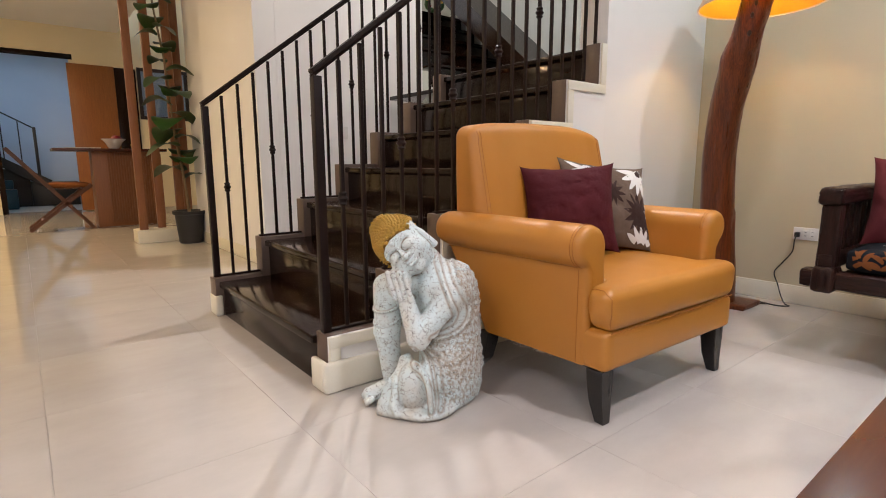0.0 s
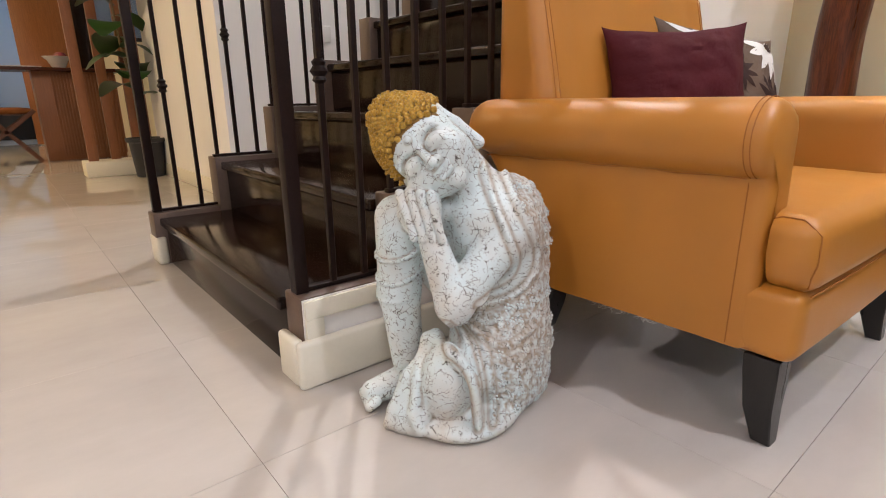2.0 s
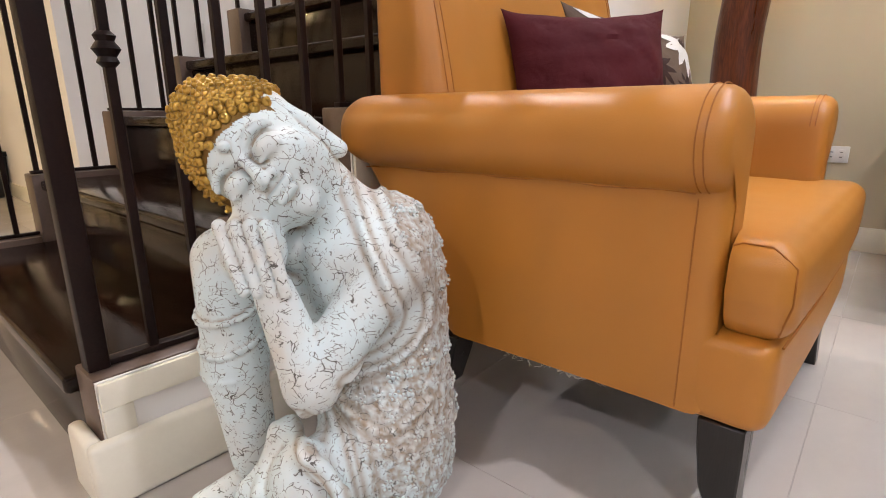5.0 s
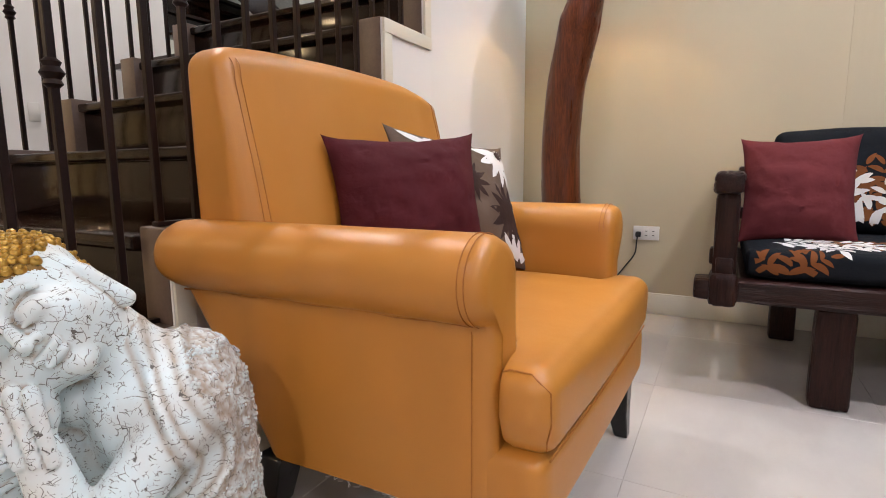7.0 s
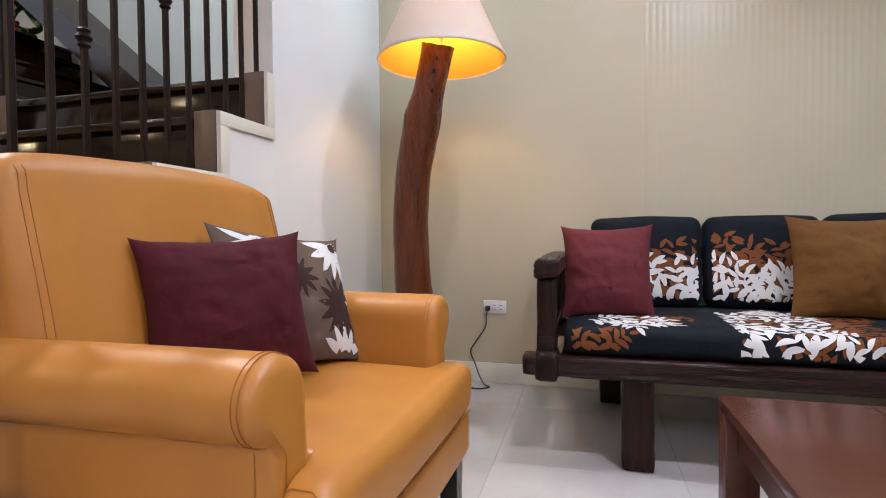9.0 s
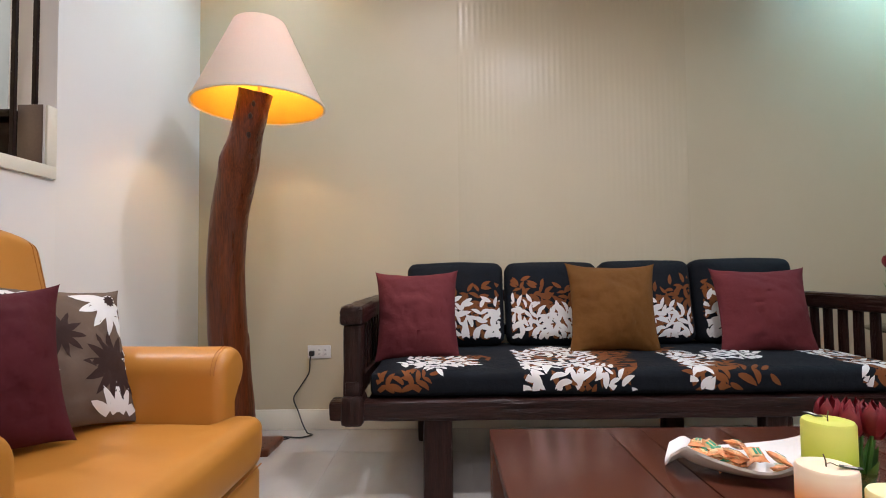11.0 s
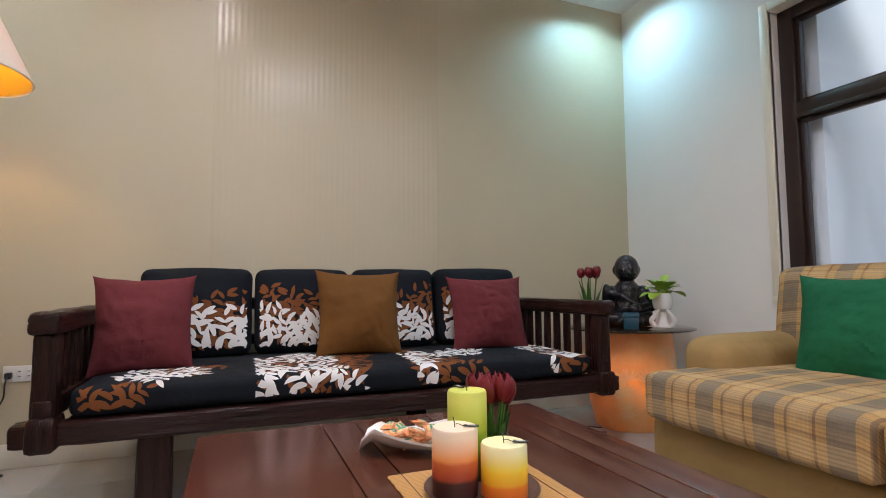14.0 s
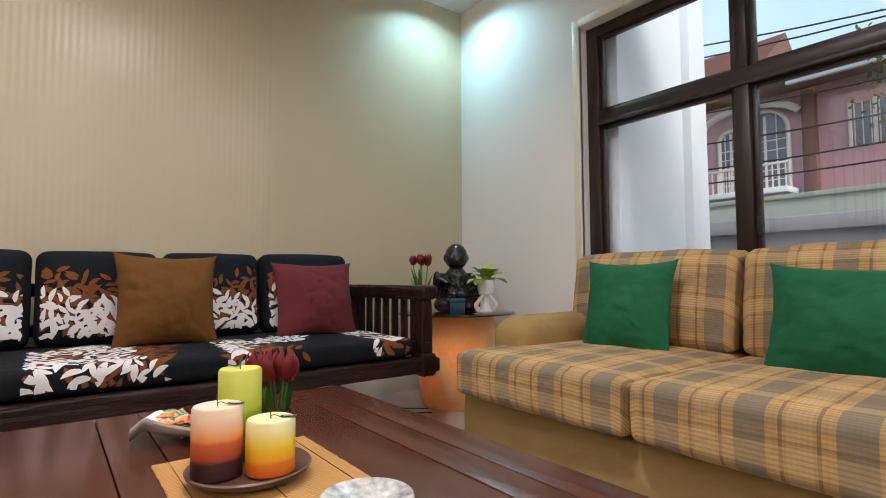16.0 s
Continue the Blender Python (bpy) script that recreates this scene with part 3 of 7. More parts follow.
trim = join(box(WX1, WX1 + 0.055, SOUTH - 0.02, SOUTH + 0.014, WZ0, WZ1 + 0.055), box(WX0 - 0.05, WX1, SOUTH - 0.02, SOUTH + 0.014, WZ1, WZ1 + 0.055), box(WX0 - 0.055, WX0, SOUTH - 0.02, SOUTH + 0.014, WZ0, WZ1), box(WX0 - 0.05, WX1 + 0.05, SOUTH - 0.09, SOUTH + 0.03, WZ0 - 0.04, WZ0))
structure("trim", trim, TRIM_WHITE, True, "ivory window casing")

# ---- stairs ----
N_STEPS, RUN, RISE, X1, Z1 = 7, 0.3055, 0.2365, 1.36, 0.245
YR0, YR1, YL0, YL1 = NORTH, NORTH + 0.105, 3.88, 3.99
stairs = thing("staircase", "dark polished wood stairs with brown curbs and white stringer", "stairs", (1.36, 3.2, 0), kind="structure")


def step_x(n):
    return X1 + RUN * (n - 1)


def step_z(n):
    return Z1 + RISE * (n - 1)


for n in range(1, N_STEPS + 1):
    x, z = step_x(n), step_z(n) - 0.022
    xe = x + RUN + 0.02 if n < N_STEPS else 5.79
    ye = YL0 - 0.002 if n < N_STEPS else 5.2
    part("tread", box(x - 0.022, xe, YR1 + 0.002, YL0 - 0.002, z - 0.038, z, 0.009, 3), STAIR_WOOD, stairs)
    zb = 0 if n == 1 else step_z(n - 1) - 0.022
    part("riser", box(x + 0.004, x + 0.024, YR1 + 0.002, YL0 - 0.002, zb, z - 0.039, 0.002), STAIR_WOOD, stairs)
    for ya, yb in ((YR0 + 0.003, YR1), (YL0, YL1)):
        x1 = x + RUN - 0.002 if n < N_STEPS else (3.26 if ya < 3 else 3.9)
        part("curb", box(x if ya < 3 else x - 0.045, x1 if ya < 3 else x1 - 0.045, ya, yb, 0.0 if n == 1 else step_z(n) - 0.42, step_z(n), 0.005), CURB_BROWN, stairs)
part("landing", box(step_x(7) + RUN + 0.02, 5.79, YR1 + 0.1, 5.2, step_z(7) - 0.06, step_z(7) - 0.022, 0.004), STAIR_WOOD, stairs)
for k in range(1, 7):
    part("tread", box(4.32, 5.79, 5.22 + 0.29 * (k - 1), 5.53 + 0.29 * (k - 1), step_z(7 + k) - 0.06, step_z(7 + k) - 0.022, 0.008), STAIR_WOOD, stairs)
    part("riser", box(4.32, 5.79, 5.24 + 0.29 * (k - 1), 5.26 + 0.29 * (k - 1), step_z(6 + k) - 0.022, step_z(7 + k) - 0.061, 0.002), STAIR_WOOD, stairs)
skirt = extrude([(2.62, step_z(7) - 0.02), (4.6, step_z(7) - 0.02), (7.0, step_z(7) + 2.0), (7.0, step_z(7) + 2.28), (4.5, step_z(7) + 0.22), (2.62, step_z(7) + 0.2)], "x", 5.17, 5.795)
part("skirting", skirt, STAIR_WOOD, stairs)
# white stringer with its raised stepped border
outline = [(X1 + 0.002, 0.0)]
for n in range(1, N_STEPS + 1):
    outline += [(step_x(n) + 0.002, step_z(n) - 0.004), (step_x(n + 1) + 0.002 if n < N_STEPS else 3.26, step_z(n) - 0.004)]
outline.append((3.26, 0.0))
part("stringer", extrude(outline, "y", YR0 - 0.004, YR0 + 0.0025), WHITE_WALL, stairs, smooth=False)
W = 0.052
for n in range(1, N_STEPS + 1):
    x, x2, z = step_x(n) + 0.003, (step_x(n + 1) + 0.003 if n < N_STEPS else 3.26), step_z(n) - 0.005
    if n < N_STEPS:
        part("stringer_trim", box(x, x2 + W, YR0 - 0.016, YR0 - 0.0045, z - W, z, 0.003), TRIM_WHITE, stairs)
        part("stringer_trim", box(x, x + W, YR0 - 0.0155, YR0 - 0.0045, (step_z(n - 1) - 0.006 if n > 1 else 0.12), z - W, 0.003), TRIM_WHITE, stairs)
    else:
        part("stringer_trim", box(x, x + W, YR0 - 0.0155, YR0 - 0.0045, step_z(6) - 0.006, z + 0.002, 0.003), TRIM_WHITE, stairs)
part("plinth", box(1.328, 3.26, YR0 - 0.034, YR0 - 0.0046, 0, 0.135, 0.012, 3), TRIM_WHITE, stairs)
part("plinth", box(1.328, 1.357, YR0 - 0.0044, YR1 + 0.002, 0, 0.135, 0.012, 3), TRIM_WHITE, stairs)
part("plinth", box(1.31, 1.357, YL0 - 0.01, YL1 + 0.02, 0, 0.135, 0.014, 3), TRIM_WHITE, stairs)


def railing(y, label):
    rail = thing("stair_railing", label, "railing", (1.39, y, step_z(1)), group="stair railings")
    slope = RISE / RUN
    x0, zt = (X1 + 0.024, 1.318) if y < 3 else (X1 - 0.014, 1.318)
    x_end = 3.24 if y < 3 else 3.6
    part("newel", box(x0 - 0.019, x0 + 0.019, y - 0.019, y + 0.019, step_z(1), zt - 0.012, 0.004), IRON, rail)
    part("handrail", join(bar((x0 - 0.02, y, zt), (x_end, y, zt + slope * (x_end - x0)), 0.045, 0.022, 0.006), bar((x0 - 0.02, y, zt - 0.016), (x_end, y, zt - 0.016 + slope * (x_end - x0)), 0.02, 0.014, 0.003)), IRON, rail)
    for k in range(1, 19):
        x = x0 + RUN / 3 * k
        if x > x_end - 0.02:
            break
        n = max(1, min(N_STEPS, int((x - X1 + (0.0 if y < 3 else 0.045)) / RUN) + 1))
        zb, ztop = step_z(n), zt - 0.02 + slope * (x - x0)
        b = part("baluster", box(x - 0.0085, x + 0.0085, y - 0.0085, y + 0.0085, zb, ztop, 0.002, 1), IRON, rail)
        if k % 3 == 1:
            zk = 0.815 + slope * (x - x0 - RUN / 3)
            part("collar", join(lathe([(0.011, -0.03), (0.019, -0.022), (0.015, -0.013), (0.024, 0.0), (0.015, 0.013), (0.019, 0.022), (0.011, 0.03)], 10, (x, y, zk))), IRON, b)
    for n in range(1, N_STEPS + 1):
        xa, xb = step_x(n) + 0.01 - (0.0 if y < 3 else 0.045), min(step_x(n + 1) - 0.004, x_end)
        if xb > xa and n <= 3:
            part("bottom_bar", box(xa, xb, y - 0.012, y + 0.012, step_z(n) + 0.001, step_z(n) + 0.013, 0.002), IRON, rail)
    return rail


railing(2.475, "brown wrought iron stair railing with collared balusters")
railing(3.935, "brown wrought iron stair railing beside the open hall")

# ---- armchair ----
chair = thing("armchair", "tan leather armchair with rolled arms and black legs", "armchair", (2.457, 1.9, 0))
CX, ARM_Y0, ARM_Y1 = 2.457, 1.552, 2.365
SEAM_DARK = surface("dark_seam_thread", (0.30, 0.105, 0.013), (0.36, 0.13, 0.018), rough=0.7)


def rear_y(z):
    """The raked rear edge of the sides and the back."""
    if z < 0.62:
        return 2.105 + (ARM_Y1 - 2.105) * (z - 0.235) / 0.385
    return ARM_Y1


def arm_outline():
    """Outward distance and height round one arm: side, crease, roll, inner face."""
    out = [(0.0, 0.222 + 0.038 * k) for k in range(10)]
    for k in range(25):
        a = radians(-74 + k * 254 / 24)
        out.append((-0.018 + 0.080 * math.cos(a), 0.664 + 0.080 * math.sin(a)))
    return out + [(-0.100, 0.60), (-0.104, 0.52), (-0.106, 0.44), (-0.106, 0.36), (-0.106, 0.29), (-0.106, 0.222)]


def arm_x(sx, u, y):
    flare = 0.012 + 0.046 * max(0.0, (y - ARM_Y0) / (ARM_Y1 - ARM_Y0)) ** 1.6
    return CX + sx * (0.462 + u + flare * (1.0 if u > -0.06 else 0.4))


def rolled_arm(sx):
    outline = arm_outline()
    mid = (-0.03, 0.56)
    ends = [(0.0, 0.030), (0.004, 0.017), (0.012, 0.008), (0.024, 0.002), (0.042, 0.0)]
    length = ARM_Y1 - ARM_Y0
    rows = [(d / length, i) for d, i in ends] + [(0.052 + 0.896 * k / 14 + 0.0, 0.0) for k in range(1, 14)] + [(1 - d * 1.5 / length, i * 1.25) for d, i in ends[::-1]]
    bm = bmesh.new()
    rings = []
    n = len(outline)
    for s, inset in rows:
        ring = []
        for k, (u, z) in enumerate(outline):
            p, q = outline[(k - 1) % n], outline[(k + 1) % n]
            t = Vector((q[0] - p[0], q[1] - p[1])).normalized()
            u2, z2 = u - inset * t.y, z + inset * t.x
            y = ARM_Y0 + (rear_y(z) - ARM_Y0) * s
            dent = 0.0008 * noise.noise(Vector((u * 9 + sx, y * 7, z * 8)))
            ring.append(bm.verts.new((arm_x(sx, u2 + dent, y), y, z2 + dent)))
        rings.append(ring)
    for ra, rb in zip(rings, rings[1:]):
        for k in range(n):
            bm.faces.new((ra[k], ra[(k + 1) % n], rb[(k + 1) % n], rb[k]))
    for ring in (rings[0], rings[-1]):
        centre = bm.verts.new(sum((v.co for v in ring), Vector()) / n)
        for k in range(n):
            bm.faces.new((ring[k], ring[(k + 1) % n], centre))
    return bm


def on_mesh(verts, normals, p, lift):
    """The spot on an upholstered part nearest to p, raised a little."""
    k = int(np.argmin(((verts - np.array(p)) ** 2).sum(1)))
    return Vector(verts[k]) + Vector(normals[k]) * lift


base = soft_box(CX - 0.470, CX + 0.470, 1.468, 2.14, 0.212, 0.370, 0.030, (0.004, 0.010, 0), 30)
part("base", base, LEATHER, chair)
part("underside", box(CX - 0.43, CX + 0.43, 1.53, 2.10, 0.200, 0.2115, 0.002), UNDER, chair, "grey underside cloth")
for sx in (-1, 1):
    part("arm", rolled_arm(sx), LEATHER, chair)
    for d in (0.030, 0.042):
        ring = [Vector((arm_x(sx, -0.018 + 0.0808 * math.cos(radians(a)), ARM_Y0 + d), ARM_Y0 + d, 0.664 + 0.0808 * math.sin(radians(a)))) for a in range(-72, 181, 9)]
        part("piping", tube(ring, 0.0011, 6), SEAM_DARK, chair, "double stitched seam")
    side_y = ARM_Y0 + 0.046
    part("piping", tube([(arm_x(sx, 0.001, side_y), side_y, 0.588 - 0.045 * k) for k in range(9)], 0.0013, 6), SEAM_DARK, chair)
    under = [(arm_x(sx, 0.0022, ARM_Y0 + 0.05 + 0.0515 * k), ARM_Y0 + 0.05 + 0.0515 * k, 0.585 + 0.002 * math.sin(k * 1.7)) for k in range(15)]
    part("piping", tube(under, 0.0018, 6), SEAM_DARK, chair)
# T-shaped seat cushion, wide before the arms, with a waterfall front
seat = soft_box(CX - 0.482, CX + 0.470, 1.456, 2.16, 0.362, 0.522, 0.042, (0.003, 0.012, 0.0), 44, 0.0012, 3)
for v in seat.verts:
    if v.co.y > 1.545:
        v.co.x = CX + (v.co.x - CX) * (0.487 - 0.13 * min(1.0, (v.co.y - 1.545) / 0.022)) / 0.487
    if v.co.z > 0.44:
        q = max(0.0, 1 - ((v.co.x - CX) / 0.49) ** 2) * max(0.0, 1 - ((v.co.y - 1.80) / 0.36) ** 2)
        v.co.z += 0.016 * q
    else:
        v.co.x = CX + (v.co.x - CX) * (1 - 0.055 * (0.44 - v.co.z) / 0.074)
seat.normal_update()
sv, sn = np.array([v.co[:] for v in seat.verts]), np.array([v.normal[:] for v in seat.verts])
part("seat_cushion", seat, LEATHER, chair)
for sx in (-1, 1):
    x = CX + sx * 0.464
    loop = [(x, 1.56, 0.522), (x, 1.53, 0.522), (x, 1.50, 0.52), (x, 1.475, 0.51), (x, 1.46, 0.49), (x, 1.457, 0.46), (x, 1.457, 0.43), (x, 1.46, 0.40), (x - sx * 0.02, 1.468, 0.372)]
    part("piping", tube([on_mesh(sv, sn, p, 0.0008) for p in loop], 0.0016, 6), SEAM_DARK, chair)
part("piping", tube([(CX + 0.45 * k / 6, 1.464 - 0.006 * (1 - (k / 6) ** 2), 0.366) for k in range(-6, 7)], 0.0022, 6), SEAM_DARK, chair)
back = soft_box(CX - 0.470, CX + 0.462, 0.0, 0.16, 0.36, 1.140, 0.046, (0.004, 0.020, 0.008), 44, 0.0012, 2)
for v in back.verts:
    z, q = v.co.z, v.co.y / 0.16
    front_y = 2.150 + 0.215 * (z - 0.75)
    behind_y = min(2.352, rear_y(min(z, 0.64)) - 0.012) - 0.012 * max(0.0, z - 0.9)
    v.co.y = front_y + (behind_y - front_y) * q
    if z > 0.9:
        v.co.z -= (0.016 if v.co.x < CX else 0.050) * (abs(v.co.x - CX) / 0.47) ** 5 * (z - 0.9) / 0.22
        v.co.z += 0.006 * math.cos((v.co.x - CX) * 4.0)
    wing = max(0.0, abs(v.co.x - CX) - 0.33)
    v.co.y -= 0.10 * wing * max(0.0, 1 - q)
back.normal_update()
bv, bn = np.array([v.co[:] for v in back.verts]), np.array([v.normal[:] for v in back.verts])
part("backrest", back, LEATHER, chair)
for sx in (-1, 1):
    x = CX + sx * 0.430
    for d in (0.0, 0.011):
        line = [(x - sx * d, 2.140 + 0.215 * (z - 0.75), z) for z in np.linspace(0.745, 1.10, 22)]
        line += [(x - sx * d, 2.245, 1.125), (x - sx * d, 2.28, 1.132), (x - sx * d, 2.31, 1.128)]
        part("piping", tube(curve_points([on_mesh(bv, bn, p, 0.0005) for p in line[::3]], 5), 0.0012, 6), SEAM_DARK, chair, "double stitched seam")
for lx, ly in ((2.040, 1.530), (2.880, 1.530), (2.004, 2.105), (2.91, 2.105)):
    leg = bmesh.new()
    front = ly < 2
    rings = []
    for z, s, o in ((0.211, 0.036, 0.0), (0.16, 0.035, -0.002), (0.08, 0.030, -0.006), (0.0, 0.020, -0.02)):
        oy = o if front else -5.0 * o
        rings.append([leg.verts.new((lx + dx * s + (0.004 if lx < 2.4 else -0.004) * (0.2 - z) * 10 * 0.2, ly + dy * s + oy, z)) for dx, dy in ((-1, -1), (1, -1), (1, 1), (-1, 1))])
    for a, b in zip(rings, rings[1:]):
        for i in range(4):
            leg.faces.new((a[i], a[(i + 1) % 4], b[(i + 1) % 4], b[i]))
    leg.faces.new(rings[0])
    leg.faces.new(rings[-1][::-1])
    bmesh.ops.bevel(leg, geom=leg.edges[:], offset=0.003, segments=1, affect="EDGES")
    part("leg", leg, BLACK_LEG, chair, "black tapered wooden leg")
rng = random.Random(4)
fray = []
for k in range(46):
    y = 1.74 + 0.22 * rng.random()
    z0 = 0.222
    p = [Vector((1.992 + 0.01 * rng.random(), y, z0))]
    for j in range(4):
        p.append(p[-1] + Vector((rng.uniform(-0.006, 0.003), rng.uniform(-0.012, 0.012), -0.005 * rng.random() - 0.001)))
    fray.append(tube(p, 0.0009, 4))
part("frayed_lining", join(*fray), LINING, chair, "frayed white lining threads")
chair.matrix_basis = pose(2.457, 1.9, 0, 0, 0, -2.0)


def scatter_cushion(name, label, material, centre, right, tall, w, h, t, seed, group="scatter cushions"):
    ob = part(name, pillow(w, h, t, seed), material)
    ob.matrix_basis = frame_matrix(centre, right, tall)
    return tagged(ob, label, "cushion", group)


scatter_cushion("cushion", "maroon cotton scatter cushion on the armchair", MAROON, (2.4175, 2.004, 0.744), (0.378, -0.256, 0.016), (0.037, 0.09, 0.421), 0.457, 0.432, 0.15, 1)


def daisy_print(bm, place, at, radius, petals, slot, start=0.0):
    for k in range(petals):
        print_leaf(bm, place, at, start + k * 2 * math.pi / petals, radius, radius * 0.30, 0.0, slot)


def floral_cushion():
    w, h, t = 0.515, 0.463, 0.12
    bm = pillow(w, h, t, 8)
    bmesh.ops.recalc_face_normals(bm, faces=bm.faces)
    cloth = BVHTree.FromBMesh(bm)
    ob = part("cushion", bm, TAUPE)
    ob.matrix_basis = frame_matrix((2.661, 1.974, 0.752), (0.479, -0.18, -0.058), (0.145, 0.143, 0.416))
    tagged(ob, "taupe cushion printed with white and brown daisies", "cushion", "scatter cushions")

    def place(x, z):
        u, v = x / (w / 2), z / (h / 2)
        if max(abs(u), abs(v)) > 0.97:
            return None
        p = pillow_point(u, v, w, h, t, 8)
        return (p.x, p.y - 0.0022, p.z)

    bm = bmesh.new()
    for at, r, k, slot in (((0.203, 0.185), 0.145, 13, 0), ((0.165, -0.06), 0.125, 13, 1), ((0.165, -0.225), 0.115, 12, 0), ((-0.12, 0.17), 0.12, 11, 0), ((-0.02, 0.05), 0.09, 11, 1), ((-0.14, -0.12), 0.12, 11, 0), ((0.262, -0.03), 0.05, 8, 0)):
        daisy_print(bm, place, at, r, k, slot)
    laid_on(bm, cloth, 0.002)
    tagged(part("petal_print", bm, [PRINT_WHITE, PRINT_DARK], ob, "white and dark brown printed petals", local=True), kind="stuff")
    bm = bmesh.new()
    for at in ((0.203, 0.185), (-0.12, 0.17)):
        for k in range(10):
            print_leaf(bm, place, at, k * math.pi / 5, 0.026, 0.016, 0, 0)
    laid_on(bm, cloth, 0.0032)
    tagged(part("bloom_print", bm, PRINT_DARK, ob, local=True), kind="stuff")


floral_cushion()

# ---- carved wooden sofa ----
sofa = thing("wooden_sofa", "dark carved railway-sleeper wood sofa bench", "sofa", (3.85, 0, 0))


def hewn(bm, amount=0.004, seed=0):
    bmesh.ops.subdivide_edges(bm, edges=[e for e in bm.edges if e.calc_length() > 0.1], cuts=8, use_grid_fill=True)
    for v in bm.verts:
        v.co += noise.noise_vector(v.co * 9 + Vector((seed, seed, seed))) * amount
    return bm


def beam(x0, x1, y0, y1, z0, z1, axis, seed=0, r=0.014, depth=0.0042):
    """A weathered timber: rounded arrises and furrows that run along its grain."""
    lo, hi = Vector((x0, y0, z0)), Vector((x1, y1, z1))
    size = hi - lo
    count = [max(4, min(150, int(size[i] / (0.024 if i == axis else 0.0075)))) for i in range(3)]
    seen, bm = {}, bmesh.new()

    def vert(key):
        if key in seen:
            return seen[key]
        p = Vector([lo[i] + size[i] * key[i] / count[i] for i in range(3)])
        inner = Vector([max(lo[i] + r, min(hi[i] - r, p[i])) for i in range(3)])
        d = p - inner
        d = d.normalized() if d.length > 1e-7 else Vector((0, 0, 1))
        p = inner + d * r
        q = Vector([p[i] * (1.6 if i == axis else 34.0) for i in range(3)]) + Vector((seed * 3.1, seed * 1.7, seed * 2.3))
        furrow = max(0.0, 1 - abs(noise.noise(q)) / 0.16) + 0.6 * max(0.0, 1 - abs(noise.noise(q * 2.3)) / 0.16)
        p -= d * (depth * furrow)
        p += noise.noise_vector(p * 8 + Vector((seed, 0, seed))) * 0.0035
        seen[key] = bm.verts.new(p)
        return seen[key]

    for i in range(3):
        j, k = (i + 1) % 3, (i + 2) % 3
        for side in (0, count[i]):
            for a in range(count[j]):
                for b in range(count[k]):
                    quad = []
                    for da, db in ((0, 0), (1, 0), (1, 1), (0, 1)):
                        key = [0, 0, 0]
                        key[i], key[j], key[k] = side, a + da, b + db
                        quad.append(vert(tuple(key)))
                    bm.faces.new(quad if side else quad[::-1])
    return bm


part("front_beam", beam(3.355, 3.455, -1.32, 1.335, 0.362, 0.448, 1), DARK_WOOD, sofa)
part("rear_beam", hewn(box(4.24, 4.33, -1.30, 1.30, 0.362, 0.448, 0.012), seed=2), DARK_WOOD, sofa)
for y, lab in ((1.235, 1), (-1.235, -1)):
    part("peg_block", beam(3.335, 3.475, y - 0.05, y + 0.05, 0.345, 0.47, 2, y, 0.022), DARK_WOOD_UP, sofa)
    part("front_post", beam(3.365, 3.445, y - 0.04, y + 0.04, 0.45, 0.765, 2, y + 1), DARK_WOOD_UP, sofa)
    part("rear_post", hewn(box(4.22, 4.30, y - 0.04, y + 0.04, 0.45, 0.775, 0.01), 0.004, y + 3), DARK_WOOD_UP, sofa)
    part("arm_rail", beam(3.33, 4.36, y - 0.052, y + 0.052, 0.762, 0.845, 0, y + 5, 0.02), DARK_WOOD_DEEP, sofa)
    part("side_rail", hewn(box(3.36, 4.40, y - 0.03, y + 0.03, 0.452, 0.53, 0.01), 0.004, y + 7), DARK_WOOD_DEEP, sofa)
    part("peg_end", hewn(box(4.36, 4.43, y - 0.045, y + 0.045, 0.765, 0.84, 0.012), 0.003, y + 9), DARK_WOOD_DEEP, sofa)
    for k in range(7):
        x = 3.50 + 0.104 * k
        part("slat", hewn(box(x - 0.022, x + 0.022, y - 0.014, y + 0.014, 0.525, 0.766, 0.005), 0.002, k), DARK_WOOD_UP, sofa)
for y in (0.88, -0.55):
    part("leg", beam(3.375, 3.445, y - 0.062, y + 0.062, 0.0, 0.365, 2, y), DARK_WOOD_UP, sofa)
    part("leg", hewn(box(4.22, 4.31, y + 0.02, y + 0.13, 0.0, 0.365, 0.012), 0.004, y + 2), DARK_WOOD_UP, sofa)
part("seat_board", box(3.45, 4.245, -1.18, 1.18, 0.395, 0.442, 0.005), DARK_WOOD, sofa)
part("back_rail", hewn(box(4.30, 4.38, -1.19, 1.19, 0.80, 0.87, 0.012), 0.004, 11), DARK_WOOD, sofa)
part("back_rail", hewn(box(4.30, 4.38, -1.19, 1.19, 0.60, 0.66, 0.012), 0.004, 12), DARK_WOOD, sofa)

# long seat cushion, its printed stripes laid over the top and down the front
SEAT_X0, SEAT_X1, SEAT_Z0, SEAT_Z1 = 3.385, 4.25, 0.452, 0.562
seat_c = soft_box(SEAT_X0, SEAT_X1, -1.165, 1.165, SEAT_Z0, SEAT_Z1, 0.035, (0, 0, 0.01), 22, 0.002, 7)
seat_c.normal_update()
bmesh.ops.recalc_face_normals(seat_c, faces=seat_c.faces)
SEAT_CLOTH = BVHTree.FromBMesh(seat_c)
seat_cushion = tagged(part("seat_cushion", seat_c, BLACK_COTTON), "long black seat cushion with white and brown leaf print", "cushion")


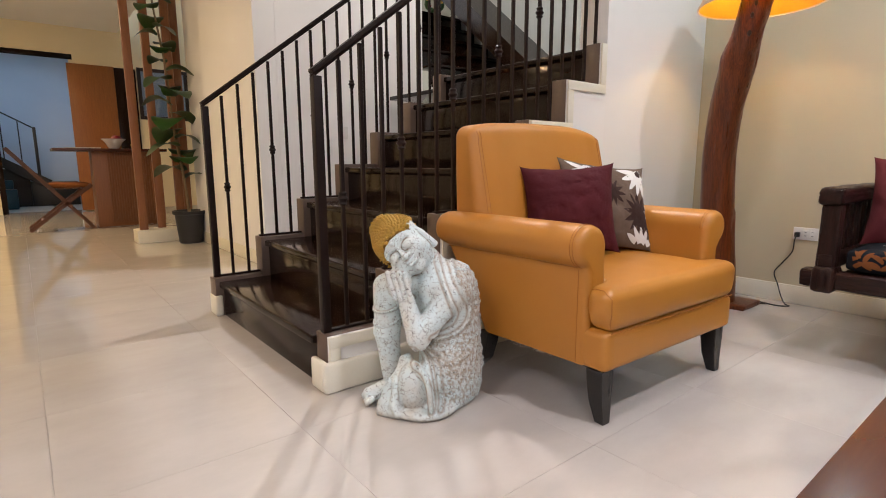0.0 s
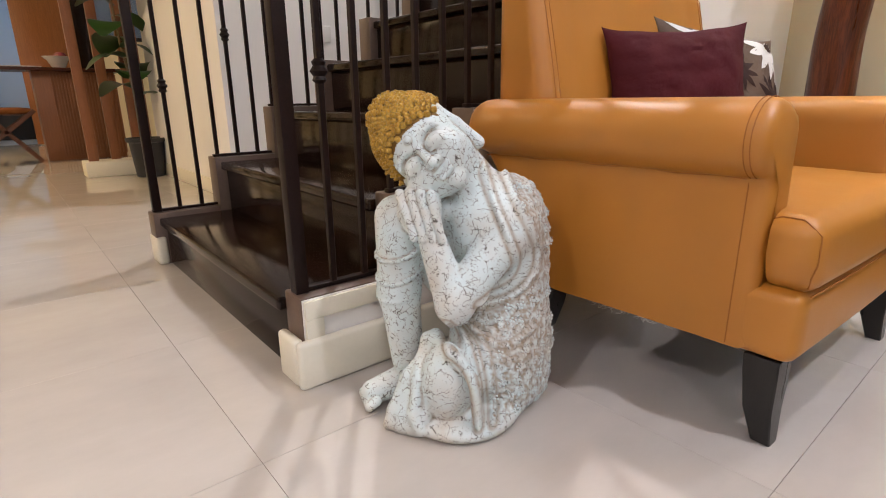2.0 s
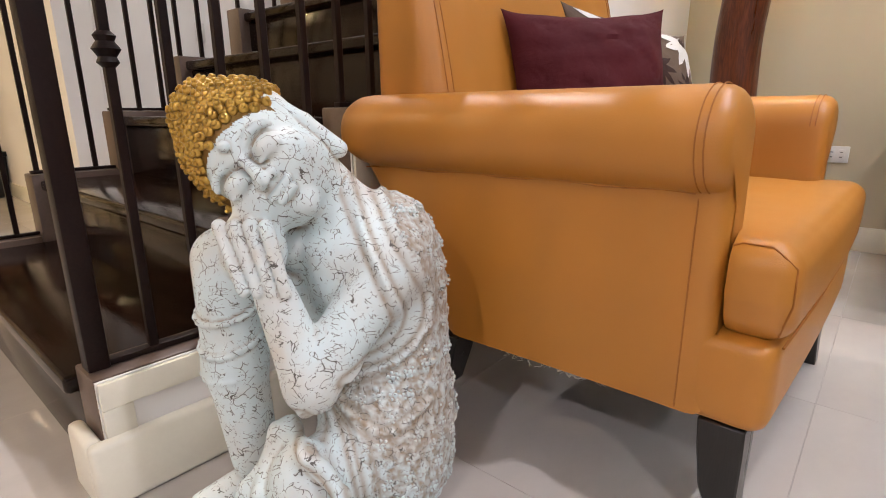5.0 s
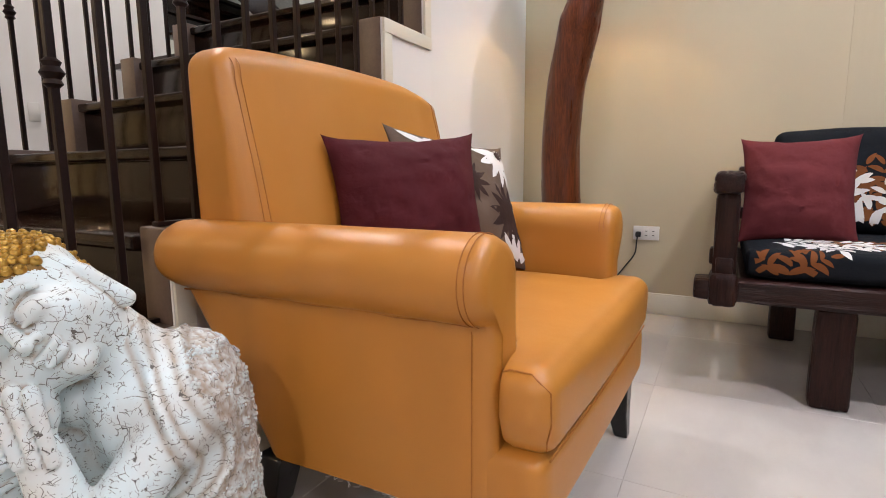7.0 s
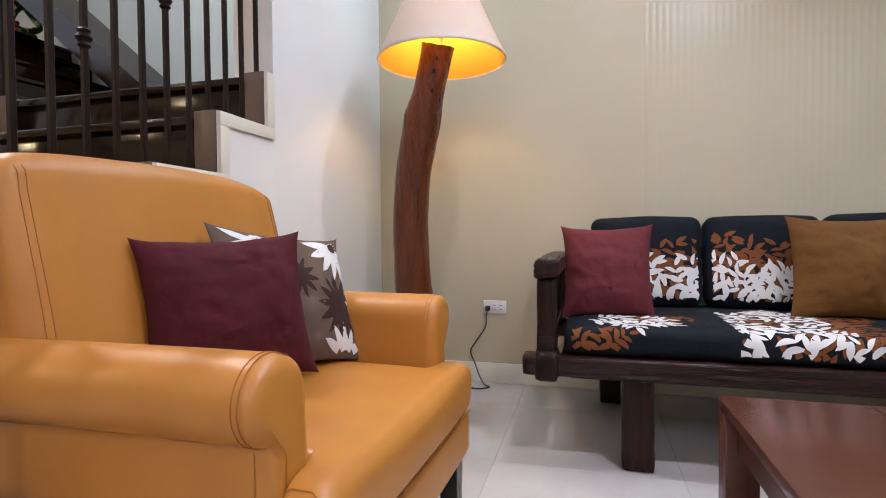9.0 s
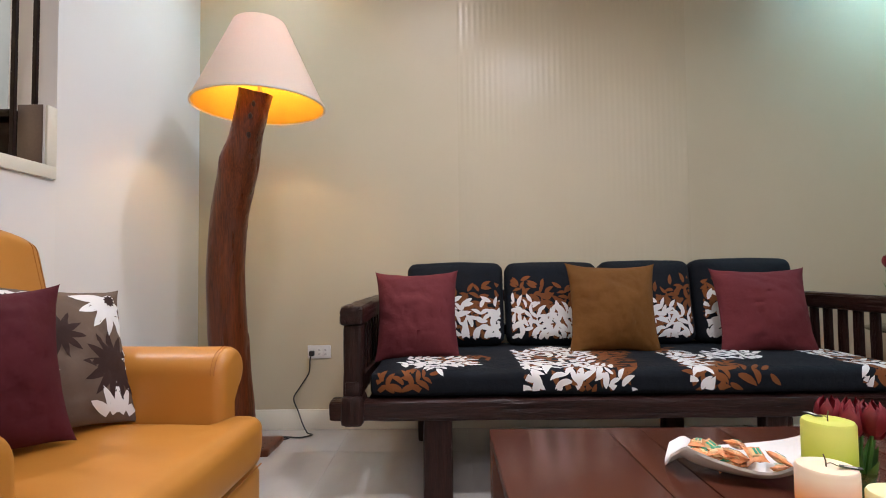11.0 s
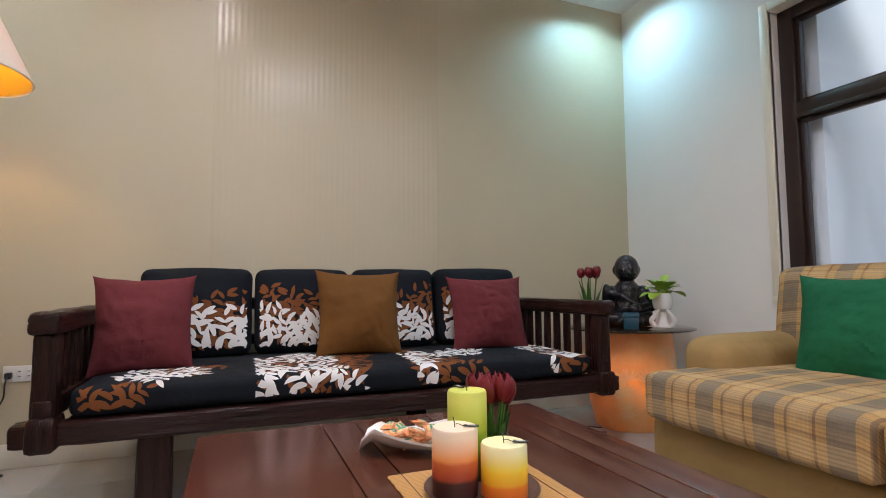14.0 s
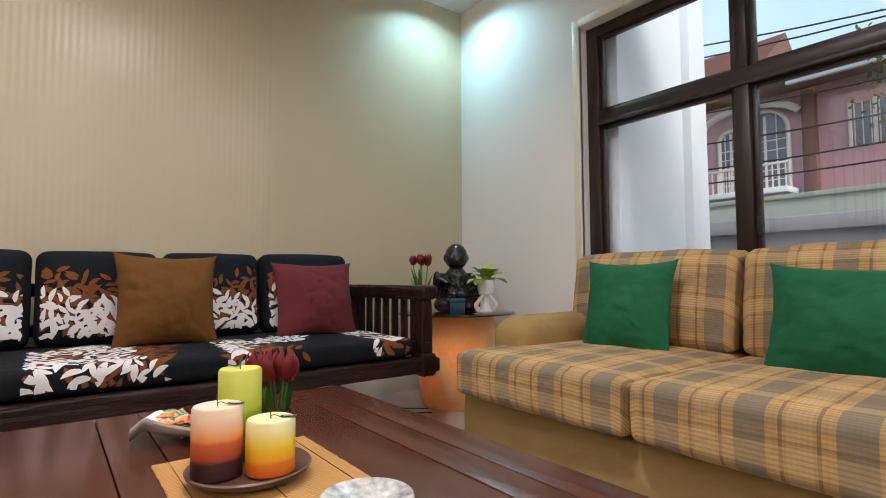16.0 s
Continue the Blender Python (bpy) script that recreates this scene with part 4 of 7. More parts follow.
def seat_place(y, s):
    """s runs back from the front's lower edge, up the front and over the top."""
    fh = SEAT_Z1 - SEAT_Z0
    if abs(y) > 1.145 or s < 0.015 or s > fh + 0.62:
        return None
    r = 0.036
    swell = 0.0105 * (1 - (y / 1.165) ** 2)
    off = 0.004
    if s < fh - r:
        return (SEAT_X0 - off, y, SEAT_Z0 + s)
    arc = math.pi * r / 2
    if s < fh - r + arc:
        a = (s - (fh - r)) / r
        return (SEAT_X0 + r - (r + off) * math.cos(a), y, SEAT_Z1 - r + (r + off) * math.sin(a))
    d = s - (fh - r) - arc
    x = SEAT_X0 + r + d
    q = (x - (SEAT_X0 + SEAT_X1) / 2) / ((SEAT_X1 - SEAT_X0) / 2)
    return (x, y, SEAT_Z1 + off + swell * max(0, 1 - q * q))


def leaf_spray(bm, place, at, angle, size, rng, slot, pairs=5, curl=0.25, taken=None):
    """A curling acanthus spray: leaves set in pairs along a bent stem, kept clear of those laid before."""
    x, y, a = at[0], at[1], angle
    for k in range(pairs):
        l = size * (1.0 - 0.45 * k / pairs) * rng.uniform(0.85, 1.1)
        for sgn in (-1, 1):
            turn = a + sgn * rng.uniform(0.55, 0.95)
            mx, my = x - math.sin(turn) * l * 0.55, y + math.cos(turn) * l * 0.55
            if taken is not None:
                if any((mx - p) ** 2 + (my - q) ** 2 < (0.40 * l) ** 2 for p, q in taken):
                    continue
                taken.append((mx, my))
            print_leaf(bm, place, (x, y), turn, l, l * rng.uniform(0.34, 0.44), -sgn * rng.uniform(0.4, 1.1), slot)
        step = size * 0.42
        x, y = x - math.sin(a) * step, y + math.cos(a) * step
        a += curl
    print_leaf(bm, place, (x, y), a, size * 0.7, size * 0.3, 0.2, slot)


def lifted(place, axis, d):
    def f(a, b):
        p = place(a, b)
        if p is None:
            return None
        p = list(p)
        for i, e in zip(axis, d):
            p[i] += e
        return tuple(p)
    return f


def within(place, y0, y1):
    """The same cloth, printed only between two seams."""
    return lambda a, b: place(a, b) if y1 <= a <= y0 else None


def seat_print():
    brown, white, taken, held = bmesh.new(), bmesh.new(), [], []
    rng = random.Random(11)
    bands = [(0.52, 0.0), (-0.18, -0.36), (-0.90, -1.15)]
    top = lifted(seat_place, (0, 2), (-0.001, 0.001))
    for y0, y1 in bands:
        width = y0 - y1
        for k in range(int(width * 75)):
            y = y0 - 0.04 - rng.random() ** 0.8 * (width - 0.06)
            leaf_spray(brown, within(seat_place, y0, y1 - 0.07), (y, rng.uniform(0.0, 0.52)), rng.uniform(-2.6, 0.6), 0.095, rng, 0, 4, rng.uniform(0.2, 0.6), taken=held)
        for k in range(int(width * 60)):
            y = y0 - 0.02 - rng.random() ** 1.4 * (width - 0.12)
            leaf_spray(white, within(top, y0, y1), (y, rng.uniform(-0.02, 0.55)), rng.uniform(-2.4, 1.2), rng.uniform(0.075, 0.105), rng, 0, 4, rng.uniform(-0.6, 0.6), taken=taken)
    for k in range(14):
        leaf_spray(white, top, (rng.uniform(0.80, 1.08), rng.uniform(0.20, 0.40)), rng.uniform(0.6, 2.4), 0.085, rng, 0, 3, 0.2, taken=taken)
    for k in range(8):
        leaf_spray(brown, seat_place, (rng.uniform(0.62, 0.85), rng.uniform(0.25, 0.42)), rng.uniform(-2.2, -1.2), 0.075, rng, 0, 3, 0.2, taken=held)
    for k in range(6):
        leaf_spray(brown, seat_place, (rng.uniform(0.95, 1.12), rng.uniform(0.0, 0.06)), rng.uniform(-1, 1), 0.075, rng, 0, 3, 0.2, taken=held)
    for k in range(14):
        leaf_spray(white, top, (rng.uniform(-0.40, -0.66), rng.uniform(0.30, 0.45)), rng.uniform(-2.4, -0.6), 0.085, rng, 0, 3, 0.2, taken=taken)
    for k in range(9):
        leaf_spray(brown, seat_place, (rng.uniform(-0.22, -0.42), rng.uniform(0.0, 0.10)), rng.uniform(-1, 1), 0.09, rng, 0, 4, 0.4, taken=held)
    for bm, m, lab in ((brown, PRINT_BROWN, "rust brown leaf print"), (white, PRINT_WHITE, "white leaf print")):
        bmesh.ops.delete(bm, geom=[v for v in bm.verts if not v.link_faces], context="VERTS")
        laid_on(bm, SEAT_CLOTH, 0.0022 if bm is brown else 0.0034)
        tagged(part("leaf_print", bm, m, seat_cushion, lab), kind="stuff")


seat_print()


def back_cushion(y0, y1, top, seed, kind):
    w = y0 - y1
    bm = soft_box(-w / 2 + 0.004, w / 2 - 0.004, -0.075, 0.075, 0.0, top, 0.045, (0, 0.035, 0.012), 16, 0.003, seed)
    bmesh.ops.recalc_face_normals(bm, faces=bm.faces)
    cloth = BVHTree.FromBMesh(bm)
    ob = part("back_cushion", bm, BLACK_COTTON)
    ob.matrix_basis = frame_matrix((4.105, (y0 + y1) / 2, 0.572), (0, -1, 0), (0.20, 0, 1))
    tagged(ob, "black back cushion with white and brown leaf print", "cushion", "sofa back cushions")
    rng = random.Random(seed)

    def place(x, z):
        if abs(x) > w / 2 - 0.02 or z < 0.015 or z > top - 0.03:
            return None
        u, v = x / (w / 2), (z - top / 2) / (top / 2)
        edge = min(1.0, min(w / 2 - abs(x), z, top - z) / 0.045)
        e = 1 - edge
        return (x, -0.0805 - 0.035 * (1 - u * u) * (1 - v * v) + 0.045 * (1 - math.sqrt(max(0, 1 - e * e))), z)

    brown, white, taken, held = bmesh.new(), bmesh.new(), [], []
    near = lifted(place, (1,), (-0.0012,))
    lean = 1 if kind else -1
    for k in range(44):
        x = rng.uniform(-0.5, 0.5) * w
        hgt = 0.245 - 0.22 * abs(x + lean * w * 0.36)
        leaf_spray(brown, place, (x, rng.uniform(0.06, hgt)), rng.uniform(-1.8, 1.8), 0.085, rng, 0, 4, rng.choice((-1, 1)) * rng.uniform(0.35, 0.6), taken=held)
    for k in range(40):
        x = rng.uniform(-0.48, 0.48) * w
        peak = 0.145 - 0.30 * abs(x + lean * w * 0.36)
        leaf_spray(white, near, (x, rng.uniform(0.0, max(0.05, peak))), rng.uniform(-1.7, 1.7), rng.uniform(0.075, 0.10), rng, 0, 4, rng.choice((-1, 1)) * rng.uniform(0.25, 0.55), taken=taken)
    for bm, m, lab in ((brown, PRINT_BROWN, "rust brown leaf print"), (white, PRINT_WHITE, "white leaf print")):
        bmesh.ops.delete(bm, geom=[v for v in bm.verts if not v.link_faces], context="VERTS")
        laid_on(bm, cloth, 0.0022 if bm is brown else 0.0034)
        tagged(part("leaf_print", bm, m, ob, lab, local=True), kind="stuff")
    return ob


back_cushion(1.06, 0.512, 0.455, 21, 0)
back_cushion(0.505, -0.02, 0.452, 22, 1)
back_cushion(-0.03, -0.545, 0.455, 23, 0)
back_cushion(-0.555, -1.125, 0.462, 24, 1)
scatter_cushion("cushion", "dusty red cotton scatter cushion on the wooden sofa", RED_COTTON, (3.80, 0.985, 0.765), (0.03, -1, 0.01), (0.24, 0, 0.97), 0.43, 0.46, 0.15, 2)
scatter_cushion("cushion", "bronze brown cotton scatter cushion on the wooden sofa", BROWN_COTTON, (3.87, -0.02, 0.785), (0.0, -1, -0.02), (0.22, 0, 0.97), 0.475, 0.475, 0.15, 3)
scatter_cushion("cushion", "dusty red cotton scatter cushion beside the slatted arm", RED_COTTON, (3.865, -0.79, 0.765), (-0.02, -1, 0.0), (0.24, 0, 0.97), 0.50, 0.455, 0.15, 5)

# ---- coffee table ----
TX0, TX1, TY0, TY1, TZ = 1.265, 2.885, -0.47, 0.705, 0.47
table = thing("coffee_table", "low red-brown lacquered wooden coffee table", "coffee table", (2.08, 0.085, 0))
seams = [TY0, -0.362, -0.264, -0.03, 0.22, 0.33, TY1]
for a, b in zip(seams, seams[1:]):
    part("board", box(TX0, TX1, a + 0.0015, b - 0.0015, TZ - 0.032, TZ, 0.0025), TABLE_WOOD, table)
part("apron", box(TX0 + 0.03, TX1 - 0.03, TY1 - 0.055, TY1 - 0.03, TZ - 0.13, TZ - 0.033, 0.003), TABLE_WOOD, table)
part("apron", box(TX0 + 0.03, TX1 - 0.03, TY0 + 0.03, TY0 + 0.055, TZ - 0.13, TZ - 0.033, 0.003), TABLE_WOOD, table)
part("apron", box(TX0 + 0.03, TX0 + 0.055, TY0 + 0.056, TY1 - 0.056, TZ - 0.13, TZ - 0.033, 0.003), TABLE_WOOD, table)
part("apron", box(TX1 - 0.055, TX1 - 0.03, TY0 + 0.056, TY1 - 0.056, TZ - 0.13, TZ - 0.033, 0.003), TABLE_WOOD, table)
for x in (TX0 + 0.045, TX1 - 0.045):
    for y in (TY0 + 0.045, TY1 - 0.045):
        part("leg", box(x - 0.043, x + 0.043, y - 0.043, y + 0.043, 0, TZ - 0.033, 0.005), TABLE_WOOD, table)

# ---- plaid sofa under the window ----
plaid_sofa = thing("plaid_sofa", "two-seat sofa in beige slipcover with plaid cushions", "sofa", (1.98, -1.7, 0))
part("base", soft_box(0.98, 2.945, -2.30, -1.135, 0.02, 0.345, 0.03, (0.01, 0.012, 0), 14, 0.003, 1), BEIGE_COVER, plaid_sofa)
part("back_frame", soft_box(0.98, 2.965, -2.33, -2.06, 0.30, 0.80, 0.06, (0, 0.01, 0.01), 14, 0.003, 2), BEIGE_COVER, plaid_sofa)
for x0, x1 in ((2.735, 2.985), (0.94, 1.20)):
    part("arm", soft_box(x0, x1, -2.20, -1.345, 0.30, 0.685, 0.085, (0.012, 0.015, 0.012), 16, 0.006, x0), BEIGE_COVER, plaid_sofa)
for x0, x1, s in ((2.012, 2.905, 3), (1.08, 2.003, 4)):
    part("seat_cushion", soft_box(x0, x1, -2.06, -1.05, 0.35, 0.553, 0.038, (0.008, 0.012, 0.018), 18, 0.005, s), PLAID, plaid_sofa)
    b = soft_box(x0 + 0.01, x1 - 0.005, -2.08, -1.865, 0.555, 1.005, 0.05, (0.006, 0.035, 0.016), 18, 0.008, s + 4)
    for v in b.verts:
        v.co.y -= 0.16 * (v.co.z - 0.65)
    part("back_cushion", b, PLAID, plaid_sofa)
scatter_cushion("cushion", "green cotton scatter cushion on the plaid sofa", GREEN_COTTON, (2.43, -1.718, 0.735), (-1, -0.16, 0.0), (0.03, -0.26, 0.96), 0.445, 0.485, 0.15, 6)
scatter_cushion("cushion", "green cotton scatter cushion slumped on the plaid sofa", GREEN_COTTON, (1.57, -1.69, 0.715), (-1, -0.05, -0.04), (-0.04, -0.26, 0.96), 0.52, 0.44, 0.15, 9)

# ---- driftwood floor lamp ----
lamp = thing("floor_lamp", "driftwood trunk floor lamp with ivory cone shade, lit", "floor lamp", (4.15, 2.0, 0))
spine = [(4.06, 2.0, 0.03), (4.055, 2.01, 0.2), (4.045, 2.021, 0.4), (4.036, 2.03, 0.6), (4.03, 2.043, 0.8), (4.02, 2.046, 1.0), (4.005, 2.03, 1.2), (3.99, 2.005, 1.35), (3.97, 1.966, 1.5), (3.95, 1.938, 1.6), (3.935, 1.908, 1.7), (3.915, 1.876, 1.8), (3.90, 1.848, 1.9), (3.89, 1.835, 1.95)]
rad = [0.108, 0.105, 0.106, 0.107, 0.105, 0.102, 0.101, 0.101, 0.099, 0.097, 0.086, 0.085, 0.086, 0.089]
pts = curve_points(spine, 8)
rr = [rad[min(i // 8, 13)] * (1 - (i % 8) / 8) + rad[min(i // 8 + 1, 13)] * ((i % 8) / 8) for i in range(len(pts))]
trunk = tube(pts, rr, 40)
for v in trunk.verts:
    n = noise.noise(Vector((v.co.x * 9, v.co.y * 9, v.co.z * 2.2)))
    f = noise.noise(Vector((v.co.x * 40, v.co.y * 40, v.co.z * 3)))
    d = Vector((v.co.x, v.co.y, 0)) - Vector((4.07, 2.0, 0))
    stub = 0.018 * math.exp(-((v.co - Vector((3.90, 2.03, 1.60))).length / 0.07) ** 2)
    groove = -0.010 * max(0.0, 1 - abs(noise.noise(Vector((v.co.x * 14, v.co.y * 14, v.co.z * 1.1 + 3)))) / 0.10)
    v.co += d.normalized() * (0.010 * n + 0.004 * f + stub + groove)
part("trunk", trunk, TRUNK_WOOD, lamp)
for p, s in (((3.90, 1.86, 1.80), 0.010), ((3.93, 1.88, 1.71), 0.012), ((3.89, 1.84, 1.86), 0.010), ((3.965, 1.95, 1.56), 0.009)):
    k = lathe([(0.0, -s), (s * 0.8, -s * 0.5), (s, 0), (s * 0.8, s * 0.5), (0.0, s)], 10)
    k.transform(Matrix.Translation((p[0] - 0.075, p[1] - 0.02, p[2])) @ Matrix.Diagonal((1, 1, 1.8, 1)))
    part("knot", k, BARK_DARK, lamp, "dark knot hole")
part("foot", hewn(box(3.99, 4.26, 1.80, 2.16, 0.0, 0.035, 0.01), 0.003, 5), TRUNK_WOOD, lamp)
SC = (3.885, 1.815)
shade = lathe([(0.336, 1.865), (0.338, 1.868), (0.134, 2.31), (0.131, 2.31), (0.332, 1.868), (0.334, 1.865)], 56, (SC[0], SC[1], 0))
sm, sns, sls, sb = nodes_of("lit_shade_linen")
sco = sns.new("ShaderNodeTexCoord").outputs["Object"]
sls.new(ramp_node(sns, sls, noise_node(sns, sls, sco, 200, 3), [(0.3, (0.78, 0.66, 0.54)), (0.7, (0.86, 0.75, 0.63))]), sb.inputs["Base Color"])
sb.inputs["Roughness"].default_value = 0.85
tr = sns.new("ShaderNodeBsdfTranslucent")
tr.inputs["Color"].default_value = (0.95, 0.68, 0.40, 1)
ms = sns.new("ShaderNodeMixShader")
ms.inputs[0].default_value = 0.34
sls.new(sb.outputs[0], ms.inputs[1])
sls.new(tr.outputs[0], ms.inputs[2])
sls.new(ms.outputs[0], sns["Material Output"].inputs["Surface"])
part("shade", shade, sm, lamp)
LINER = surface("gold_shade_lining", (0.82, 0.50, 0.03), (0.87, 0.56, 0.05), rough=0.6)
lns, lls = LINER.node_tree.nodes, LINER.node_tree.links
through_cloth, lining_mix = lns.new("ShaderNodeBsdfTranslucent"), lns.new("ShaderNodeMixShader")
through_cloth.inputs["Color"].default_value = (0.95, 0.60, 0.28, 1)
lining_mix.inputs[0].default_value = 0.22
lls.new(lns["Principled BSDF"].outputs[0], lining_mix.inputs[1])
lls.new(through_cloth.outputs[0], lining_mix.inputs[2])
lls.new(lining_mix.outputs[0], lns["Material Output"].inputs["Surface"])
part("shade_lining", lathe([(0.331, 1.869), (0.1305, 2.308), (0.129, 2.308), (0.3295, 1.869)], 56, (SC[0], SC[1], 0)), LINER, lamp, "golden shade lining")
part("shade_rim", lathe([(0.333, 1.860), (0.341, 1.864), (0.339, 1.874), (0.333, 1.870), (0.333, 1.860)], 56, (SC[0], SC[1], 0)), SHADE_OUT, lamp)
part("lamp_stem", lathe([(0.011, 1.93), (0.011, 2.03), (0.022, 2.035), (0.022, 2.07)], 12, (SC[0], SC[1], 0)), SHADE_OUT, lamp)
part("bulb", lathe([(0.0, 2.065), (0.016, 2.07), (0.03, 2.11), (0.022, 2.15), (0.0, 2.165)], 16, (SC[0], SC[1], 0)), glow("warm_bulb", (1.0, 0.62, 0.22), 25), lamp, "lit warm bulb")
bulb = new("lamp_bulb_light", bpy.data.lights.new("lamp_bulb_light", "POINT"))
bulb.data.energy, bulb.data.color, bulb.data.shadow_soft_size = 14, (1.0, 0.70, 0.33), 0.04
bulb.location = (SC[0], SC[1], 2.20)

# ---- side table ----
side = thing("side_table", "carved amber drum side table, lit inside, smoked glass top", "side table", (3.91, -1.87, 0))
dm, dns, dls, db = nodes_of("amber_carved_drum")
dco = dns.new("ShaderNodeTexCoord").outputs["Object"]
dn = noise_node(dns, dls, dco, 6, 5)
dls.new(ramp_node(dns, dls, dn, [(0.3, (0.56, 0.36, 0.13)), (0.7, (0.74, 0.54, 0.25))]), db.inputs["Base Color"])
db.inputs["Roughness"].default_value = 0.35
tr = dns.new("ShaderNodeBsdfTranslucent")
tr.inputs["Color"].default_value = (0.95, 0.52, 0.12, 1)
ms = dns.new("ShaderNodeMixShader")
ms.inputs[0].default_value = 0.22
dls.new(db.outputs[0], ms.inputs[1])
dls.new(tr.outputs[0], ms.inputs[2])
dls.new(ms.outputs[0], dns["Material Output"].inputs["Surface"])
bump_node(dns, dls, dn, 0.15, 0.004, db)
DRUM = [(0.215, 0.0), (0.225, 0.01), (0.245, 0.08), (0.275, 0.22), (0.29, 0.36), (0.288, 0.48), (0.275, 0.57), (0.27, 0.625), (0.262, 0.63), (0.262, 0.615), (0.28, 0.48), (0.282, 0.36), (0.267, 0.22), (0.237, 0.08), (0.217, 0.015), (0.0, 0.012)]
part("drum", lathe(DRUM, 48, (3.91, -1.87, 0)), dm, side)
part("glass_top", lathe([(0.0, 0.633), (0.412, 0.633), (0.42, 0.637), (0.42, 0.641), (0.412, 0.645), (0.0, 0.645)], 64, (3.91, -1.87, 0)), SMOKED_GLASS, side, "round smoked glass top")


def drum_point(a, z):
    for (r0, z0), (r1, z1) in zip(DRUM, DRUM[1:8]):
        if z0 <= z <= z1:
            r = r0 + (r1 - r0) * (z - z0) / (z1 - z0)
            return (3.91 + (r + 0.003) * math.cos(a), -1.87 + (r + 0.003) * math.sin(a), z)
    return None


rng = random.Random(6)
relief = bmesh.new()
for k in range(34):
    a0, z0 = radians(120 + rng.random() * 190), rng.uniform(0.06, 0.52)
    for j in range(-3, 4):
        print_leaf(relief, lambda s, t: drum_point(a0 + s / 0.28, z0 + t), (0, 0), j * 0.42 + 0.2 * rng.random(), 0.085, 0.013, 0, 0)
bmesh.ops.delete(relief, geom=[v for v in relief.verts if not v.link_faces], context="VERTS")
part("carved_leaves", relief, surface("carved_leaf_relief", (0.66, 0.44, 0.18), (0.80, 0.60, 0.30), rough=0.4), side, "fine bamboo leaf carving")
ember = new("side_table_light", bpy.data.lights.new("side_table_light", "POINT"))
ember.data.energy, ember.data.color, ember.data.shadow_soft_size = 9.0, (1.0, 0.60, 0.20), 0.03
ember.location = (3.735, -1.70, 0.33)

# ---- ceiling lights, all out of view ----


def downlight(x, y, z, watts, colour, spread=120):
    ob = thing("unseen_downlight", "unseen round ceiling downlight, lit", "ceiling light", (x, y, z), group="ceiling downlights")
    part("ring", lathe([(0.055, -0.001), (0.075, -0.001), (0.075, -0.007), (0.06, -0.012), (0.055, -0.006), (0.055, -0.001)], 28, (x, y, z)), PLASTIC_WHITE, ob)
    part("lens", lathe([(0.0, -0.003), (0.054, -0.003), (0.054, -0.0015), (0.0, -0.0015)], 24, (x, y, z)), glow("downlight_lens", colour, 4), ob)
    area_lamp("downlight_beam", (x, y, z - 0.014), 0.10, watts, colour, spread=spread)
    return ob


downlight(4.12, -2.02, TOP, 11.5, (0.46, 0.84, 1.0), 145)
# the next four are unseen, added as general fill for the living room
downlight(3.3, 0.9, TOP, 16, NEUTRAL, 155)
downlight(-1.5, 1.3, TOP, 42, NEUTRAL, 170)
downlight(-0.6, -1.5, TOP, 38, NEUTRAL, 170)
downlight(2.1, 0.1, TOP, 36, NEUTRAL, 150)
downlight(3.9, 1.95, TOP, 6, (0.70, 0.90, 1.0), 130)
# two unseen warm lamps added as fill for the hall
downlight(-1.0, 5.6, 3.62, 60, WARM, 170)
downlight(-0.6, 10.2, 3.62, 95, WARM, 170)
# unseen lamp added to brighten the walls behind the stairs
downlight(3.2, 4.6, 5.6, 120, (1.0, 0.93, 0.92), 170)

# ---- modelled figures: smooth solids turned into one mesh ----


